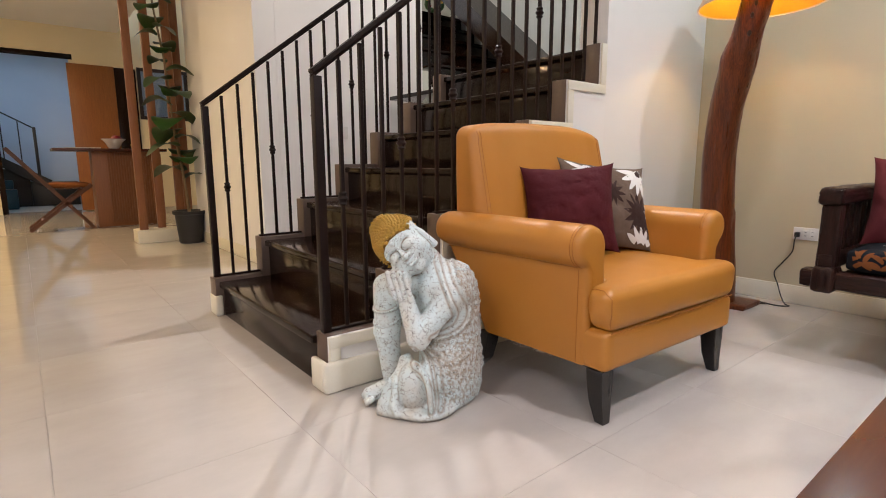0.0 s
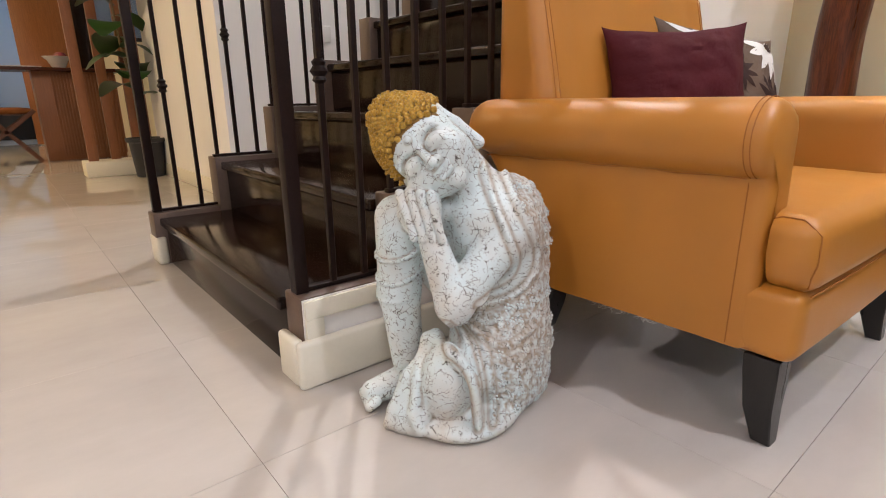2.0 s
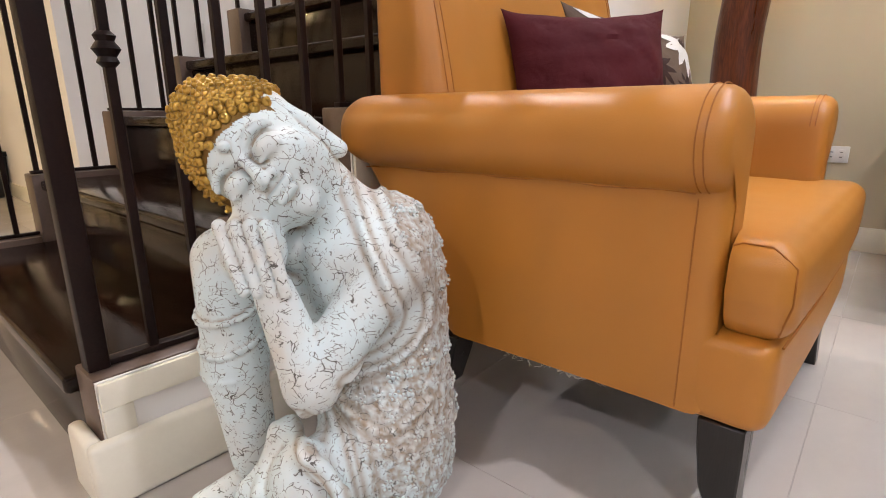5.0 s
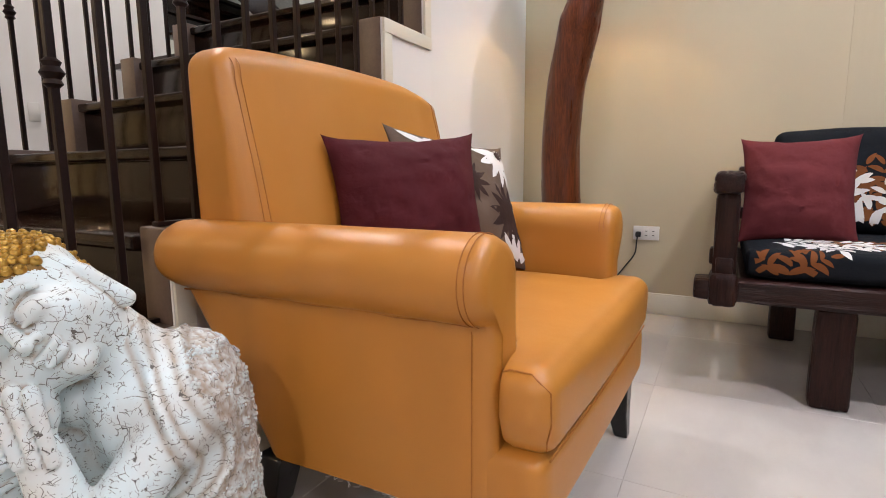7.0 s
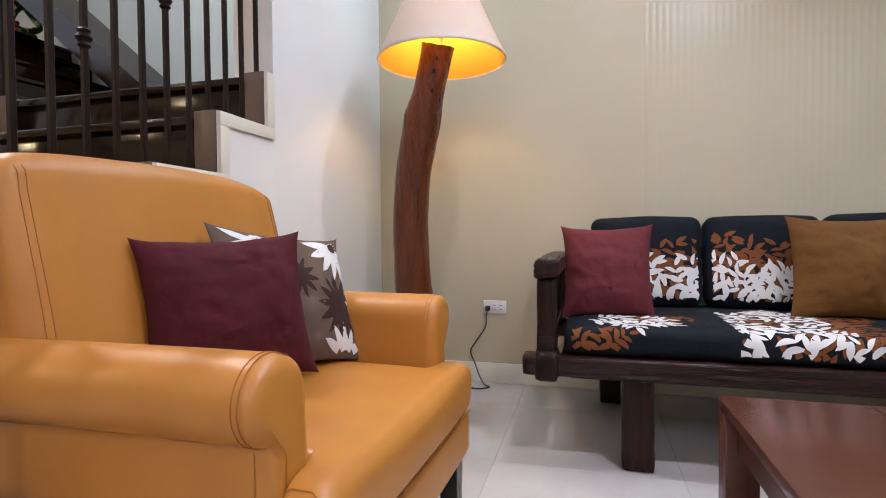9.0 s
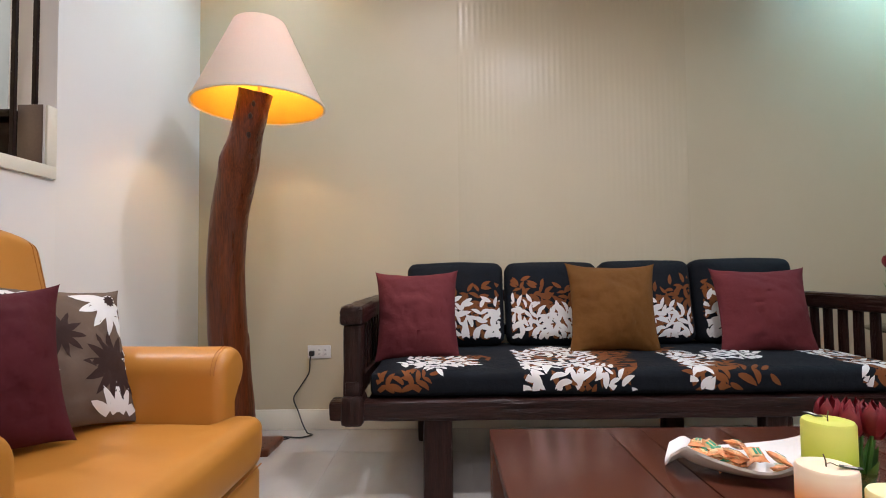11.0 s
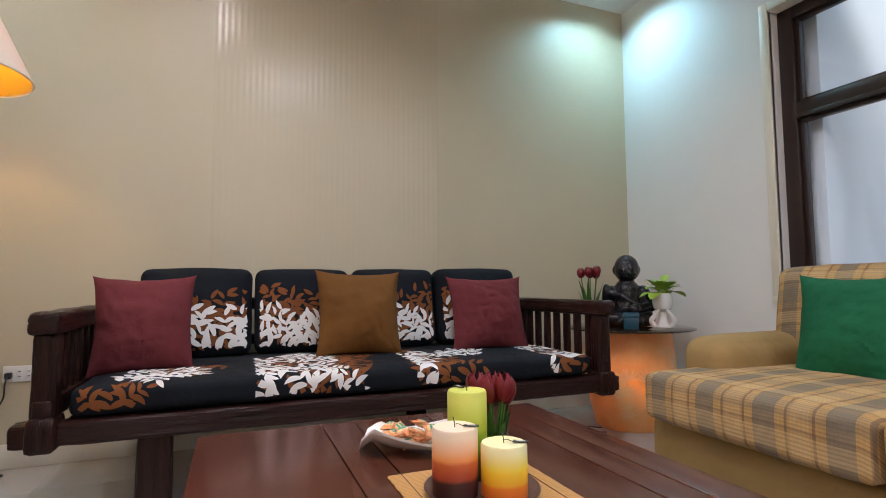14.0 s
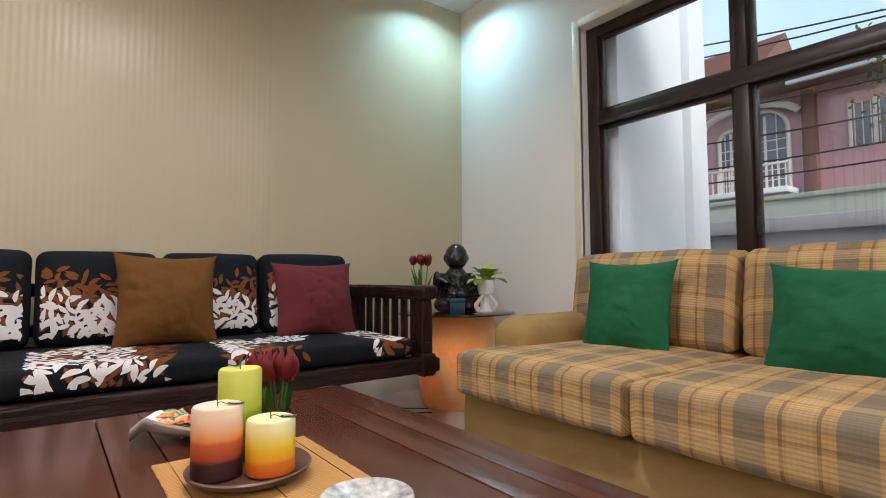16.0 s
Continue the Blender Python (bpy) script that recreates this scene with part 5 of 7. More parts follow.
class Solid:
    """A distance field on a grid, built up from smooth unions, then skinned."""

    def __init__(self, lo, hi, cell):
        self.lo, self.cell = np.array(lo, float), cell
        ax = [np.arange(a, b + cell, cell, dtype=np.float32) for a, b in zip(lo, hi)]
        self.p = np.stack(np.meshgrid(*ax, indexing="ij"), -1)
        self.d = np.full(self.p.shape[:3], 1.0, np.float32)

    def near(self, lo, hi, k):
        """The block of the grid that a shape can touch."""
        i0 = np.maximum(0, ((np.array(lo) - k - 0.03 - self.lo) / self.cell).astype(int))
        i1 = np.maximum(i0 + 1, ((np.array(hi) + k + 0.03 - self.lo) / self.cell).astype(int) + 2)
        return tuple(slice(a, b) for a, b in zip(i0, i1))

    def add(self, at, e, k):
        d = self.d[at]
        h = np.clip(0.5 + 0.5 * (d - e) / k, 0, 1)
        self.d[at] = d * (1 - h) + e * h - k * h * (1 - h)

    def ball(self, c, r, k=0.02, axes=None):
        r = np.array(r if isinstance(r, (tuple, list)) else (r, r, r), np.float32)
        c = np.array(c, np.float32)
        at = self.near(c - r.max(), c + r.max(), k)
        q = self.p[at] - c
        if axes is not None:
            q = q @ np.array(axes, np.float32).T
        k0 = np.linalg.norm(q / r, axis=-1)
        k1 = np.linalg.norm(q / (r * r), axis=-1) + 1e-6
        self.add(at, k0 * (k0 - 1) / k1, k)

    def limb(self, a, b, ra, rb, k=0.02):
        a, b = np.array(a, np.float32), np.array(b, np.float32)
        r, ab = max(ra, rb), b - a
        at = self.near(np.minimum(a, b) - r, np.maximum(a, b) + r, k)
        p = self.p[at]
        t = np.clip(((p - a) @ ab) / (ab @ ab), 0, 1)
        self.add(at, np.linalg.norm(p - a - t[..., None] * ab, axis=-1) - (ra + (rb - ra) * t), k)

    def front(self, u, z):
        """The nearest surface towards -y on the upright line through (u, z)."""
        i, j = int(round((u - self.lo[0]) / self.cell)), int(round((z - self.lo[2]) / self.cell))
        hit = np.nonzero(self.d[i, :, j] < 0)[0]
        return None if not len(hit) else float(self.lo[1] + hit[0] * self.cell)

    def chain(self, pts, r, k=0.008):
        for a, b in zip(pts, pts[1:]):
            self.limb(a, b, r, r, k)

    def cut(self, c, r, k=0.006, axes=None):
        r, c = np.array(r, np.float32), np.array(c, np.float32)
        at = self.near(c - r.max(), c + r.max(), k)
        q = self.p[at] - c
        if axes is not None:
            q = q @ np.array(axes, np.float32).T
        k0 = np.linalg.norm(q / r, axis=-1)
        e = -k0 * (k0 - 1) / (np.linalg.norm(q / (r * r), axis=-1) + 1e-6)
        d = self.d[at]
        h = np.clip(0.5 - 0.5 * (d - e) / k, 0, 1)
        self.d[at] = d * (1 - h) + e * h + k * h * (1 - h)

    def floor_cut(self, z):
        self.d = np.maximum(self.d, z - self.p[..., 2])

    def skin(self):
        """Surface nets: one vertex in each cell that the surface crosses."""
        d, c = self.d, self.cell
        s = d < 0
        n = np.array(d.shape) - 1
        acc, cnt = np.zeros((*n, 3)), np.zeros(tuple(n))
        corner = [(i, j, k) for i in (0, 1) for j in (0, 1) for k in (0, 1)]

        def at(f, o):
            return f[o[0]:o[0] + n[0], o[1]:o[1] + n[1], o[2]:o[2] + n[2]]

        for a in corner:
            for ax in range(3):
                if a[ax]:
                    continue
                b = list(a)
                b[ax] = 1
                da, db = at(d, a), at(d, b)
                cross = at(s, a) != at(s, b)
                t = np.where(cross, da / np.where(cross, da - db, 1), 0)
                for i in range(3):
                    acc[..., i] += np.where(cross, a[i] + (t if i == ax else 0), 0)
                cnt += cross
        live = cnt > 0
        index = np.full(tuple(n), -1)
        index[live] = np.arange(live.sum())
        cells = np.argwhere(live)
        verts = self.lo + c * (cells + acc[live] / cnt[live][:, None])
        faces = []
        for ax in range(3):
            o1, o2 = (ax + 1) % 3, (ax + 2) % 3
            sl_a, sl_b = [slice(None)] * 3, [slice(None)] * 3
            sl_a[ax], sl_b[ax] = slice(0, -1), slice(1, None)
            e = np.argwhere(s[tuple(sl_a)] != s[tuple(sl_b)])
            e = e[(e[:, o1] > 0) & (e[:, o2] > 0) & (e[:, o1] < n[o1]) & (e[:, o2] < n[o2])]
            if not len(e):
                continue
            quad = []
            for i, j in ((0, 0), (1, 0), (1, 1), (0, 1)):
                q = e.copy()
                q[:, o1] -= i
                q[:, o2] -= j
                quad.append(index[q[:, 0], q[:, 1], q[:, 2]])
            f = np.stack(quad, 1)
            flip = s[e[:, 0], e[:, 1], e[:, 2]]
            f[~flip] = f[~flip][:, ::-1]
            faces.append(f)
        return verts, np.concatenate(faces)


def figure(name, verts, faces, slots, materials, matrix, label, category, wear_and_shade=None):
    me = bpy.data.meshes.new(name)
    me.from_pydata(verts.tolist(), [], faces.tolist())
    for m in materials:
        me.materials.append(m)
    me.polygons.foreach_set("material_index", np.asarray(slots, np.int32))
    me.shade_smooth()
    if wear_and_shade is not None:
        me.attributes.new("wear_and_shade", "FLOAT", "POINT").data.foreach_set("value", np.asarray(wear_and_shade, np.float32))
    me.update()
    ob = new(name, me)
    ob.matrix_basis = matrix
    return tagged(ob, label, category)


def mesh_normals(verts, faces):
    a, b, c, d = (verts[faces[:, i]] for i in range(4))
    fn = np.cross(c - a, d - b)
    vn = np.zeros_like(verts)
    for i in range(4):
        np.add.at(vn, faces[:, i], fn)
    return vn / (np.linalg.norm(vn, axis=1, keepdims=True) + 1e-9)


def with_beads(verts, faces, slots, wear_and_shade, beads):
    """Adds small rounded studs (place, normal, radius, slot) to a carved skin."""
    grid, quads = [], []
    for ax in range(3):
        for sg in (-1.0, 1.0):
            n0 = len(grid)
            for i in range(4):
                for j in range(4):
                    p = np.zeros(3)
                    p[ax], p[(ax + 1) % 3], p[(ax + 2) % 3] = sg, sg * math.tan((i / 1.5 - 1) * math.pi / 4), math.tan((j / 1.5 - 1) * math.pi / 4)
                    grid.append(p / np.linalg.norm(p))
            quads += [(n0 + 4 * i + j, n0 + 4 * i + 4 + j, n0 + 4 * i + 5 + j, n0 + 4 * i + 1 + j) for i in range(3) for j in range(3)]
    grid, quads = np.array(grid), np.array(quads)
    vs, fs, ss, ws, at = [verts], [faces], [slots], [wear_and_shade], len(verts)
    for c, n, r, slot in beads:
        flat = grid - 0.25 * (grid @ n)[:, None] * n
        vs.append(c + r * flat)
        fs.append(quads + at)
        ss.append(np.full(len(quads), slot))
        ws.append(np.zeros(len(grid)))
        at += len(grid)
    return np.concatenate(vs), np.concatenate(fs), np.concatenate(ss), np.concatenate(ws)


def resting_statue():
    """A kneeling figure asleep on its hands; x to its open side, y away from its face, z up."""
    g = Solid((-0.34, -0.30, -0.01), (0.25, 0.24, 0.80), 0.0034)
    crown, cross = np.array([-0.765, 0, 0.644]), np.array([0.644, 0, 0.765])
    head = np.array([-0.119, -0.015, 0.640])

    def on_head(a, b, v):
        return tuple(head + a * cross + b * crown + np.array([0, v, 0]))

    # plinth, folded leg and robe mass
    g.ball((-0.035, -0.075, 0.016), (0.15, 0.165, 0.036), 0.012)
    g.ball((0.055, 0.02, 0.06), (0.135, 0.155, 0.10), 0.03)
    g.ball((0.06, 0.03, 0.13), (0.128, 0.15, 0.17), 0.03)
    g.limb((0.09, 0.0, 0.11), (-0.05, -0.13, 0.115), 0.085, 0.07, 0.03)
    g.ball((-0.065, -0.155, 0.115), (0.06, 0.06, 0.092), 0.012)
    # torso and shoulders
    g.limb((0.078, 0.05, 0.16), (0.07, 0.05, 0.40), 0.112, 0.112, 0.04)
    g.ball((0.072, 0.055, 0.455), (0.098, 0.11, 0.115), 0.03)
    g.ball((0.0, 0.0, 0.46), (0.07, 0.075, 0.11), 0.04)
    g.limb((0.01, 0.02, 0.53), (-0.05, 0.0, 0.61), 0.058, 0.052, 0.03)
    # raised leg and foot
    g.limb((0.01, 0.06, 0.22), (-0.175, 0.0, 0.455), 0.075, 0.06, 0.03)
    g.limb((-0.185, -0.03, 0.475), (-0.185, -0.045, 0.30), 0.055, 0.05, 0.02)
    g.limb((-0.185, -0.045, 0.30), (-0.168, -0.05, 0.12), 0.05, 0.04, 0.02)
    g.limb((-0.165, -0.04, 0.055), (-0.255, -0.075, 0.035), 0.045, 0.03, 0.02)
    for k in range(5):
        g.limb((-0.262 + 0.006 * k, -0.045 - 0.017 * k, 0.03), (-0.287 + 0.008 * k, -0.05 - 0.018 * k, 0.018), 0.012, 0.0115, 0.004)
    for z in (0.30, 0.345, 0.40):
        ring = [(-0.185 + 0.052 * math.cos(a), -0.045 + 0.052 * math.sin(a), z + 0.016 * math.sin(a * 1 + 0.5)) for a in np.linspace(0, 2 * math.pi, 19)]
        g.chain(ring, 0.0045, 0.004)
    # cloth falling between foot and knee
    for k, (u, r) in enumerate(((-0.185, 0.016), (-0.16, 0.019), (-0.135, 0.018), (-0.115, 0.014))):
        g.chain([(-0.085 - 0.008 * k, -0.11, 0.20), (u + 0.03, -0.145, 0.12), (u, -0.165 - 0.008 * k, 0.045), (u - 0.01, -0.175 - 0.008 * k, 0.012)], r, 0.012)
    g.chain([(-0.09, -0.10, 0.21), (-0.08, -0.13, 0.195), (-0.05, -0.185, 0.205), (0.0, -0.21, 0.15), (0.01, -0.215, 0.05)], 0.012, 0.012)
    g.chain([(-0.115, -0.1, 0.2), (-0.13, -0.17, 0.13), (-0.135, -0.20, 0.05), (-0.12, -0.215, 0.02)], 0.011, 0.01)
    # near arm, hand under the cheek
    g.ball((0.07, -0.035, 0.455), (0.066, 0.066, 0.075), 0.03)
    g.limb((0.07, -0.055, 0.44), (-0.045, -0.135, 0.30), 0.052, 0.043, 0.015)
    g.limb((-0.045, -0.135, 0.295), (-0.098, -0.105, 0.445), 0.043, 0.031, 0.012)
    g.ball((-0.125, -0.085, 0.505), (0.05, 0.034, 0.062), 0.012)
    for k in range(4):
        g.limb((-0.167 + 0.0235 * k, -0.103 - 0.004 * k, 0.545), (-0.134 + 0.0205 * k, -0.133, 0.452 - 0.002 * k), 0.0112, 0.0088, 0.0015)
    g.limb((0.0, 0.02, 0.47), (-0.15, -0.03, 0.50), 0.04, 0.035, 0.02)
    g.ball((-0.095, -0.045, 0.565), (0.055, 0.05, 0.04), 0.02)
    # head, ears and features
    axes = np.stack([cross, np.array([0, 1, 0]), crown])
    g.ball(tuple(head), (0.083, 0.092, 0.108), 0.02, axes)
    g.ball(on_head(0.004, -0.055, -0.02), (0.071, 0.072, 0.058), 0.025, axes)
    g.ball(on_head(0.0, 0.035, 0.015), (0.093, 0.1, 0.09), 0.012, axes)
    g.ball(on_head(0.0, 0.105, 0.01), (0.052, 0.052, 0.042), 0.012, axes)
    g.limb(on_head(0.08, 0.022, 0.0), on_head(0.087, -0.02, 0.0), 0.013, 0.0125, 0.006)
    g.limb(on_head(0.087, -0.02, 0.0), on_head(0.086, -0.088, 0.005), 0.0125, 0.015, 0.006)
    g.limb(on_head(-0.082, 0.03, 0.0), on_head(-0.085, -0.06, 0.0), 0.018, 0.013, 0.008)
    for a in (0.033, -0.037):
        g.cut(on_head(a, -0.006, -0.094), (0.031, 0.019, 0.023), 0.006, axes)
        g.ball(on_head(a, -0.010, -0.080), (0.024, 0.022, 0.0165), 0.002, axes)
        brow = [on_head(a + 0.030 * math.cos(t), 0.003 + 0.018 * math.sin(t), -0.085 + 0.30 * (0.028 * abs(math.cos(t)))) for t in np.linspace(0.15, math.pi - 0.15, 7)]
        g.chain(brow, 0.0042, 0.007)
        g.limb(on_head(a - 0.019, -0.018, -0.096), on_head(a + 0.019, -0.018, -0.092), 0.0035, 0.0035, 0.002)
    g.limb(on_head(-0.002, 0.004, -0.088), on_head(-0.002, -0.036, -0.108), 0.0070, 0.0105, 0.006)
    for a in (0.013, -0.016):
        g.ball(on_head(a * 0.85, -0.038, -0.098), 0.0080, 0.004)
    g.cut(on_head(-0.001, -0.066, -0.103), (0.028, 0.013, 0.010), 0.006, axes)
    g.limb(on_head(-0.019, -0.061, -0.0945), on_head(0.018, -0.061, -0.0945), 0.0062, 0.0062, 0.002)
    g.limb(on_head(-0.014, -0.0740, -0.0925), on_head(0.013, -0.0740, -0.0925), 0.0068, 0.0068, 0.002)
    g.ball(on_head(-0.001, -0.100, -0.068), 0.022, 0.014)
    g.ball(on_head(-0.002, 0.034, -0.094), 0.009, 0.002)
    for a, s in ((0.045, 1), (-0.048, -1)):
        g.ball(on_head(a, -0.04, -0.060), 0.031, 0.018)
    g.floor_cut(0.0)
    verts, faces = g.skin()
    vn = mesh_normals(verts, faces)
    rel = verts - head
    a, b, v = rel @ cross, rel @ crown, rel[:, 1]
    hairline = 0.022 + 0.026 * np.clip(1 - (a / 0.08) ** 2, 0, 1) - 0.9 * np.clip(v + 0.055, 0, 0.2)
    near_head = np.linalg.norm(rel - 0.03 * crown, axis=1) < 0.165
    hair = near_head & (b > hairline) & (np.abs(a) < 0.112 - 0.0 * b) & (verts[:, 2] > 0.54)
    lobes = (a > 0.078) & (b < 0.045)
    hair &= ~lobes
    # curls on the hair
    n_curl, curls = 470, []
    for i in range(n_curl):
        y = 1 - 2 * (i + 0.5) / n_curl
        r, ph = math.sqrt(1 - y * y), i * math.pi * (3 - math.sqrt(5))
        curls.append((r * math.cos(ph), y, r * math.sin(ph)))
    curls = np.array(curls)
    hc = head + 0.05 * crown
    hv = verts[hair] - hc
    hdir = hv / np.linalg.norm(hv, axis=1, keepdims=True)
    near = np.max(hdir @ curls.T, axis=1)
    ang = np.arccos(np.clip(near, -1, 1))
    rim = np.clip((b - hairline)[hair] / 0.014, 0, 1)[:, None]
    hair_at = np.nonzero(hair)[0]
    best = np.argmax(hdir @ curls.T, axis=1)
    beads = []
    for c in np.unique(best):
        mine = np.nonzero(best == c)[0]
        k = mine[np.argmin(ang[mine])]
        if ang[k] < 0.05 and rim[k, 0] > 0.3:
            n = vn[hair_at[k]]
            beads.append((verts[hair_at[k]] + 0.001 * n, n, 0.0082 * (0.9 + 0.2 * ((c * 37) % 11) / 11), 2))
            beads.append((verts[hair_at[k]] + 0.0078 * n, n, 0.0042, 2))
    # sash and hems: raised seams that follow lines over the cloth
    body = ~near_head
    facing = body & (vn[:, 1] < 0.35)

    def seam_distance(ctrl, where):
        line = np.array([(u, z) for u, _, z in curve_points([(u, 0, z) for u, z in ctrl], 12)])
        out = np.full(len(verts), 9.0)
        q = verts[where][:, [0, 2]]
        out[where] = np.sqrt(((q[:, None, :] - line[None]) ** 2).sum(2).min(1))
        return out

    upper = facing & (verts[:, 1] < 0.09) & (verts[:, 2] > 0.25)
    lower = facing & (verts[:, 2] < 0.28) & (verts[:, 0] > -0.13)
    seams = [seam_distance(c, upper) for c in (
        [(0.055, 0.60), (0.088, 0.53), (0.128, 0.455), (0.148, 0.395), (0.138, 0.340), (0.09, 0.295), (0.02, 0.268)],
        [(0.012, 0.60), (0.036, 0.53), (0.070, 0.455), (0.092, 0.395), (0.084, 0.352), (0.05, 0.325), (0.01, 0.305)])]
    hems = [seam_distance(c, lower) for c in (
        [(-0.085, 0.262), (-0.06, 0.215), (-0.018, 0.185), (0.004, 0.13), (0.012, 0.04)],
        [(-0.06, 0.268), (-0.03, 0.225), (0.012, 0.20), (0.036, 0.14), (0.045, 0.04)],
        [(0.14, 0.215), (0.07, 0.185), (0.02, 0.205), (-0.04, 0.245)])]
    ridge = sum(0.0075 * np.exp(-(d / 0.0058) ** 2) for d in seams) + sum(0.0055 * np.exp(-(d / 0.005) ** 2) for d in hems)
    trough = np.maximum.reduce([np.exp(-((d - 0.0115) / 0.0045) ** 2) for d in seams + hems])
    edge = np.interp(verts[:, 2], [0.268, 0.295, 0.34, 0.395, 0.455, 0.53, 0.60], [0.02, 0.09, 0.138, 0.148, 0.128, 0.088, 0.055])
    hem = np.interp(verts[:, 2], [0.04, 0.14, 0.20, 0.225, 0.268], [0.045, 0.036, 0.012, -0.03, -0.06])
    robe = body & (verts[:, 2] > 0.03) & (((verts[:, 0] > edge) & (verts[:, 2] < 0.6) & (verts[:, 2] > 0.27)) | ((verts[:, 2] <= 0.27) & (verts[:, 0] > hem)) | (verts[:, 1] > 0.07))
    # embroidered robe: uneven rows of raised stitches on a rough ground
    th = np.arctan2(verts[:, 1] - 0.03, verts[:, 0] - 0.02)
    wob = np.array([noise.noise(Vector(p) * 28) if m else 0.0 for p, m in zip(verts, robe)])
    rough = np.array([noise.noise(Vector(p) * 85) + 0.7 * noise.noise(Vector(p) * 190) if m else 0.0 for p, m in zip(verts, robe)])
    cu, cz = th / 0.20 + 0.45 * wob, verts[:, 2] / 0.034 + 0.35 * wob
    row = np.round(cz)
    du = cu + 0.5 * (row % 2) - np.round(cu + 0.5 * (row % 2))
    dz = cz - row
    rad = np.sqrt(du * du + dz * dz)
    petal = np.clip(np.cos(4 * np.arctan2(dz, du) + 3 * wob) * 0.6 + 0.55, 0, 1) * np.clip(1.25 - rad / 0.48, 0, 1)
    fold = np.clip(np.cos(verts[:, 2] * 2 * math.pi / 0.068 + 1.2 * th), 0, 1) ** 8
    calm = np.clip(1 - trough, 0, 1)
    verts += vn * (np.where(robe, (0.0034 * petal + 0.0019 * rough) * calm + 0.0028 * fold, 0.0) + ridge)[:, None]
    wear_and_shade = np.where(robe, np.clip(0.58 - 0.65 * petal - 0.8 * rough, 0, 0.9), 0.0)
    # dark line painted beside every seam in place of its shade
    wear_and_shade = np.maximum(wear_and_shade, trough * 0.75)
    # brown wash plus painted shade, laid wherever the mesh is hollow
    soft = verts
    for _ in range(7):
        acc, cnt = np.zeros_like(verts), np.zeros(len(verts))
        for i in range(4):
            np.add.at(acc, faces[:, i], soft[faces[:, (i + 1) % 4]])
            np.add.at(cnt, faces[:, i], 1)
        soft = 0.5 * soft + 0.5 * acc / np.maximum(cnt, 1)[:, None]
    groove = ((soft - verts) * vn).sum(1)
    wear_and_shade = np.maximum(wear_and_shade, np.clip((groove - 0.00035) / 0.0013, 0, 0.95))
    # browner over the lowest three centimetres
    wear_and_shade = np.maximum(wear_and_shade, np.clip(1 - verts[:, 2] / 0.03, 0, 1) * 0.7)
    # studded flowers on the robe
    key = np.stack([np.round(cu + 0.5 * (row % 2)), row], 1)
    for q in np.unique(key[robe], axis=0):
        mine = np.nonzero(robe & (key == q).all(1))[0]
        k = mine[np.argmin(rad[mine])]
        if rad[k] > 0.12 or trough[k] > 0.3 or (int(q[0] * 7 + q[1] * 13) % 5) == 0:
            continue
        n = vn[k]
        beads.append((verts[k] + 0.001 * n, n, 0.0040, 0))
        side = np.cross(n, (0.0, 0.0, 1.0))
        side /= np.linalg.norm(side) + 1e-6
        over = np.cross(side, n)
        for j in range(6):
            t = j * math.pi / 3 + 0.3
            beads.append((verts[k] + 0.0088 * (math.cos(t) * side + math.sin(t) * over) - 0.0006 * n, n, 0.0027, 0))
    slots = (hair[faces].sum(1) >= 3).astype(int)
    verts, faces, slots, wear_and_shade = with_beads(verts, faces, slots, wear_and_shade, beads)
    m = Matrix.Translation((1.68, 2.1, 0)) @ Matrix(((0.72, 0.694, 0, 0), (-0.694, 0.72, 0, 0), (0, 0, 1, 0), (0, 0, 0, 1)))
    figure("statue", verts, faces, slots, [WHITEWASH, GOLD_DULL, GOLD], m, "crackled white resting statue with gold curled hair", "statue", wear_and_shade)


resting_statue()


def small_monk():
    g = Solid((-0.24, -0.2, -0.01), (0.24, 0.2, 0.52), 0.0058)
    g.ball((0, 0, 0.05), (0.17, 0.14, 0.075), 0.02)
    g.limb((0.0, 0.02, 0.06), (0.0, 0.02, 0.24), 0.115, 0.085, 0.03)
    g.ball((0, 0.0, 0.40), (0.082, 0.085, 0.092), 0.015)
    g.ball((0, -0.010, 0.368), (0.076, 0.076, 0.062), 0.025)
    for s in (-1, 1):
        g.ball((s * 0.082, 0.005, 0.385), (0.012, 0.018, 0.028), 0.01)
        g.ball((s * 0.03, -0.078, 0.385), (0.02, 0.01, 0.007), 0.005)
        g.limb((s * 0.105, 0.0, 0.235), (s * 0.145, -0.03, 0.14), 0.043, 0.04, 0.02)
        g.limb((s * 0.12, -0.05, 0.05), (-s * 0.04, -0.12, 0.035), 0.05, 0.04, 0.02)
    g.limb((0.145, -0.03, 0.14), (0.02, -0.12, 0.115), 0.04, 0.032, 0.015)
    g.ball((0.02, -0.125, 0.125), (0.04, 0.03, 0.03), 0.01)
    g.limb((-0.145, -0.03, 0.14), (-0.15, -0.09, 0.225), 0.038, 0.03, 0.015)
    g.ball((-0.15, -0.095, 0.25), (0.026, 0.024, 0.038), 0.01)
    g.limb((-0.15, -0.095, 0.24), (-0.09, -0.12, 0.215), 0.022, 0.02, 0.01)
    g.ball((0, -0.087, 0.362), (0.012, 0.014, 0.012), 0.006)
    g.chain([(-0.1, -0.04, 0.26), (-0.05, -0.09, 0.2), (0.03, -0.1, 0.16), (0.1, -0.08, 0.11)], 0.012, 0.012)
    g.floor_cut(0.0)
    verts, faces = g.skin()
    figure("statue", verts, faces, np.zeros(len(faces)), [DARK_STONE], pose(3.995, -1.945, 0.6455, 0, 0, -122), "small dark seated child statue on the glass side table", "statue")


small_monk()

# ---- things on the side table ----


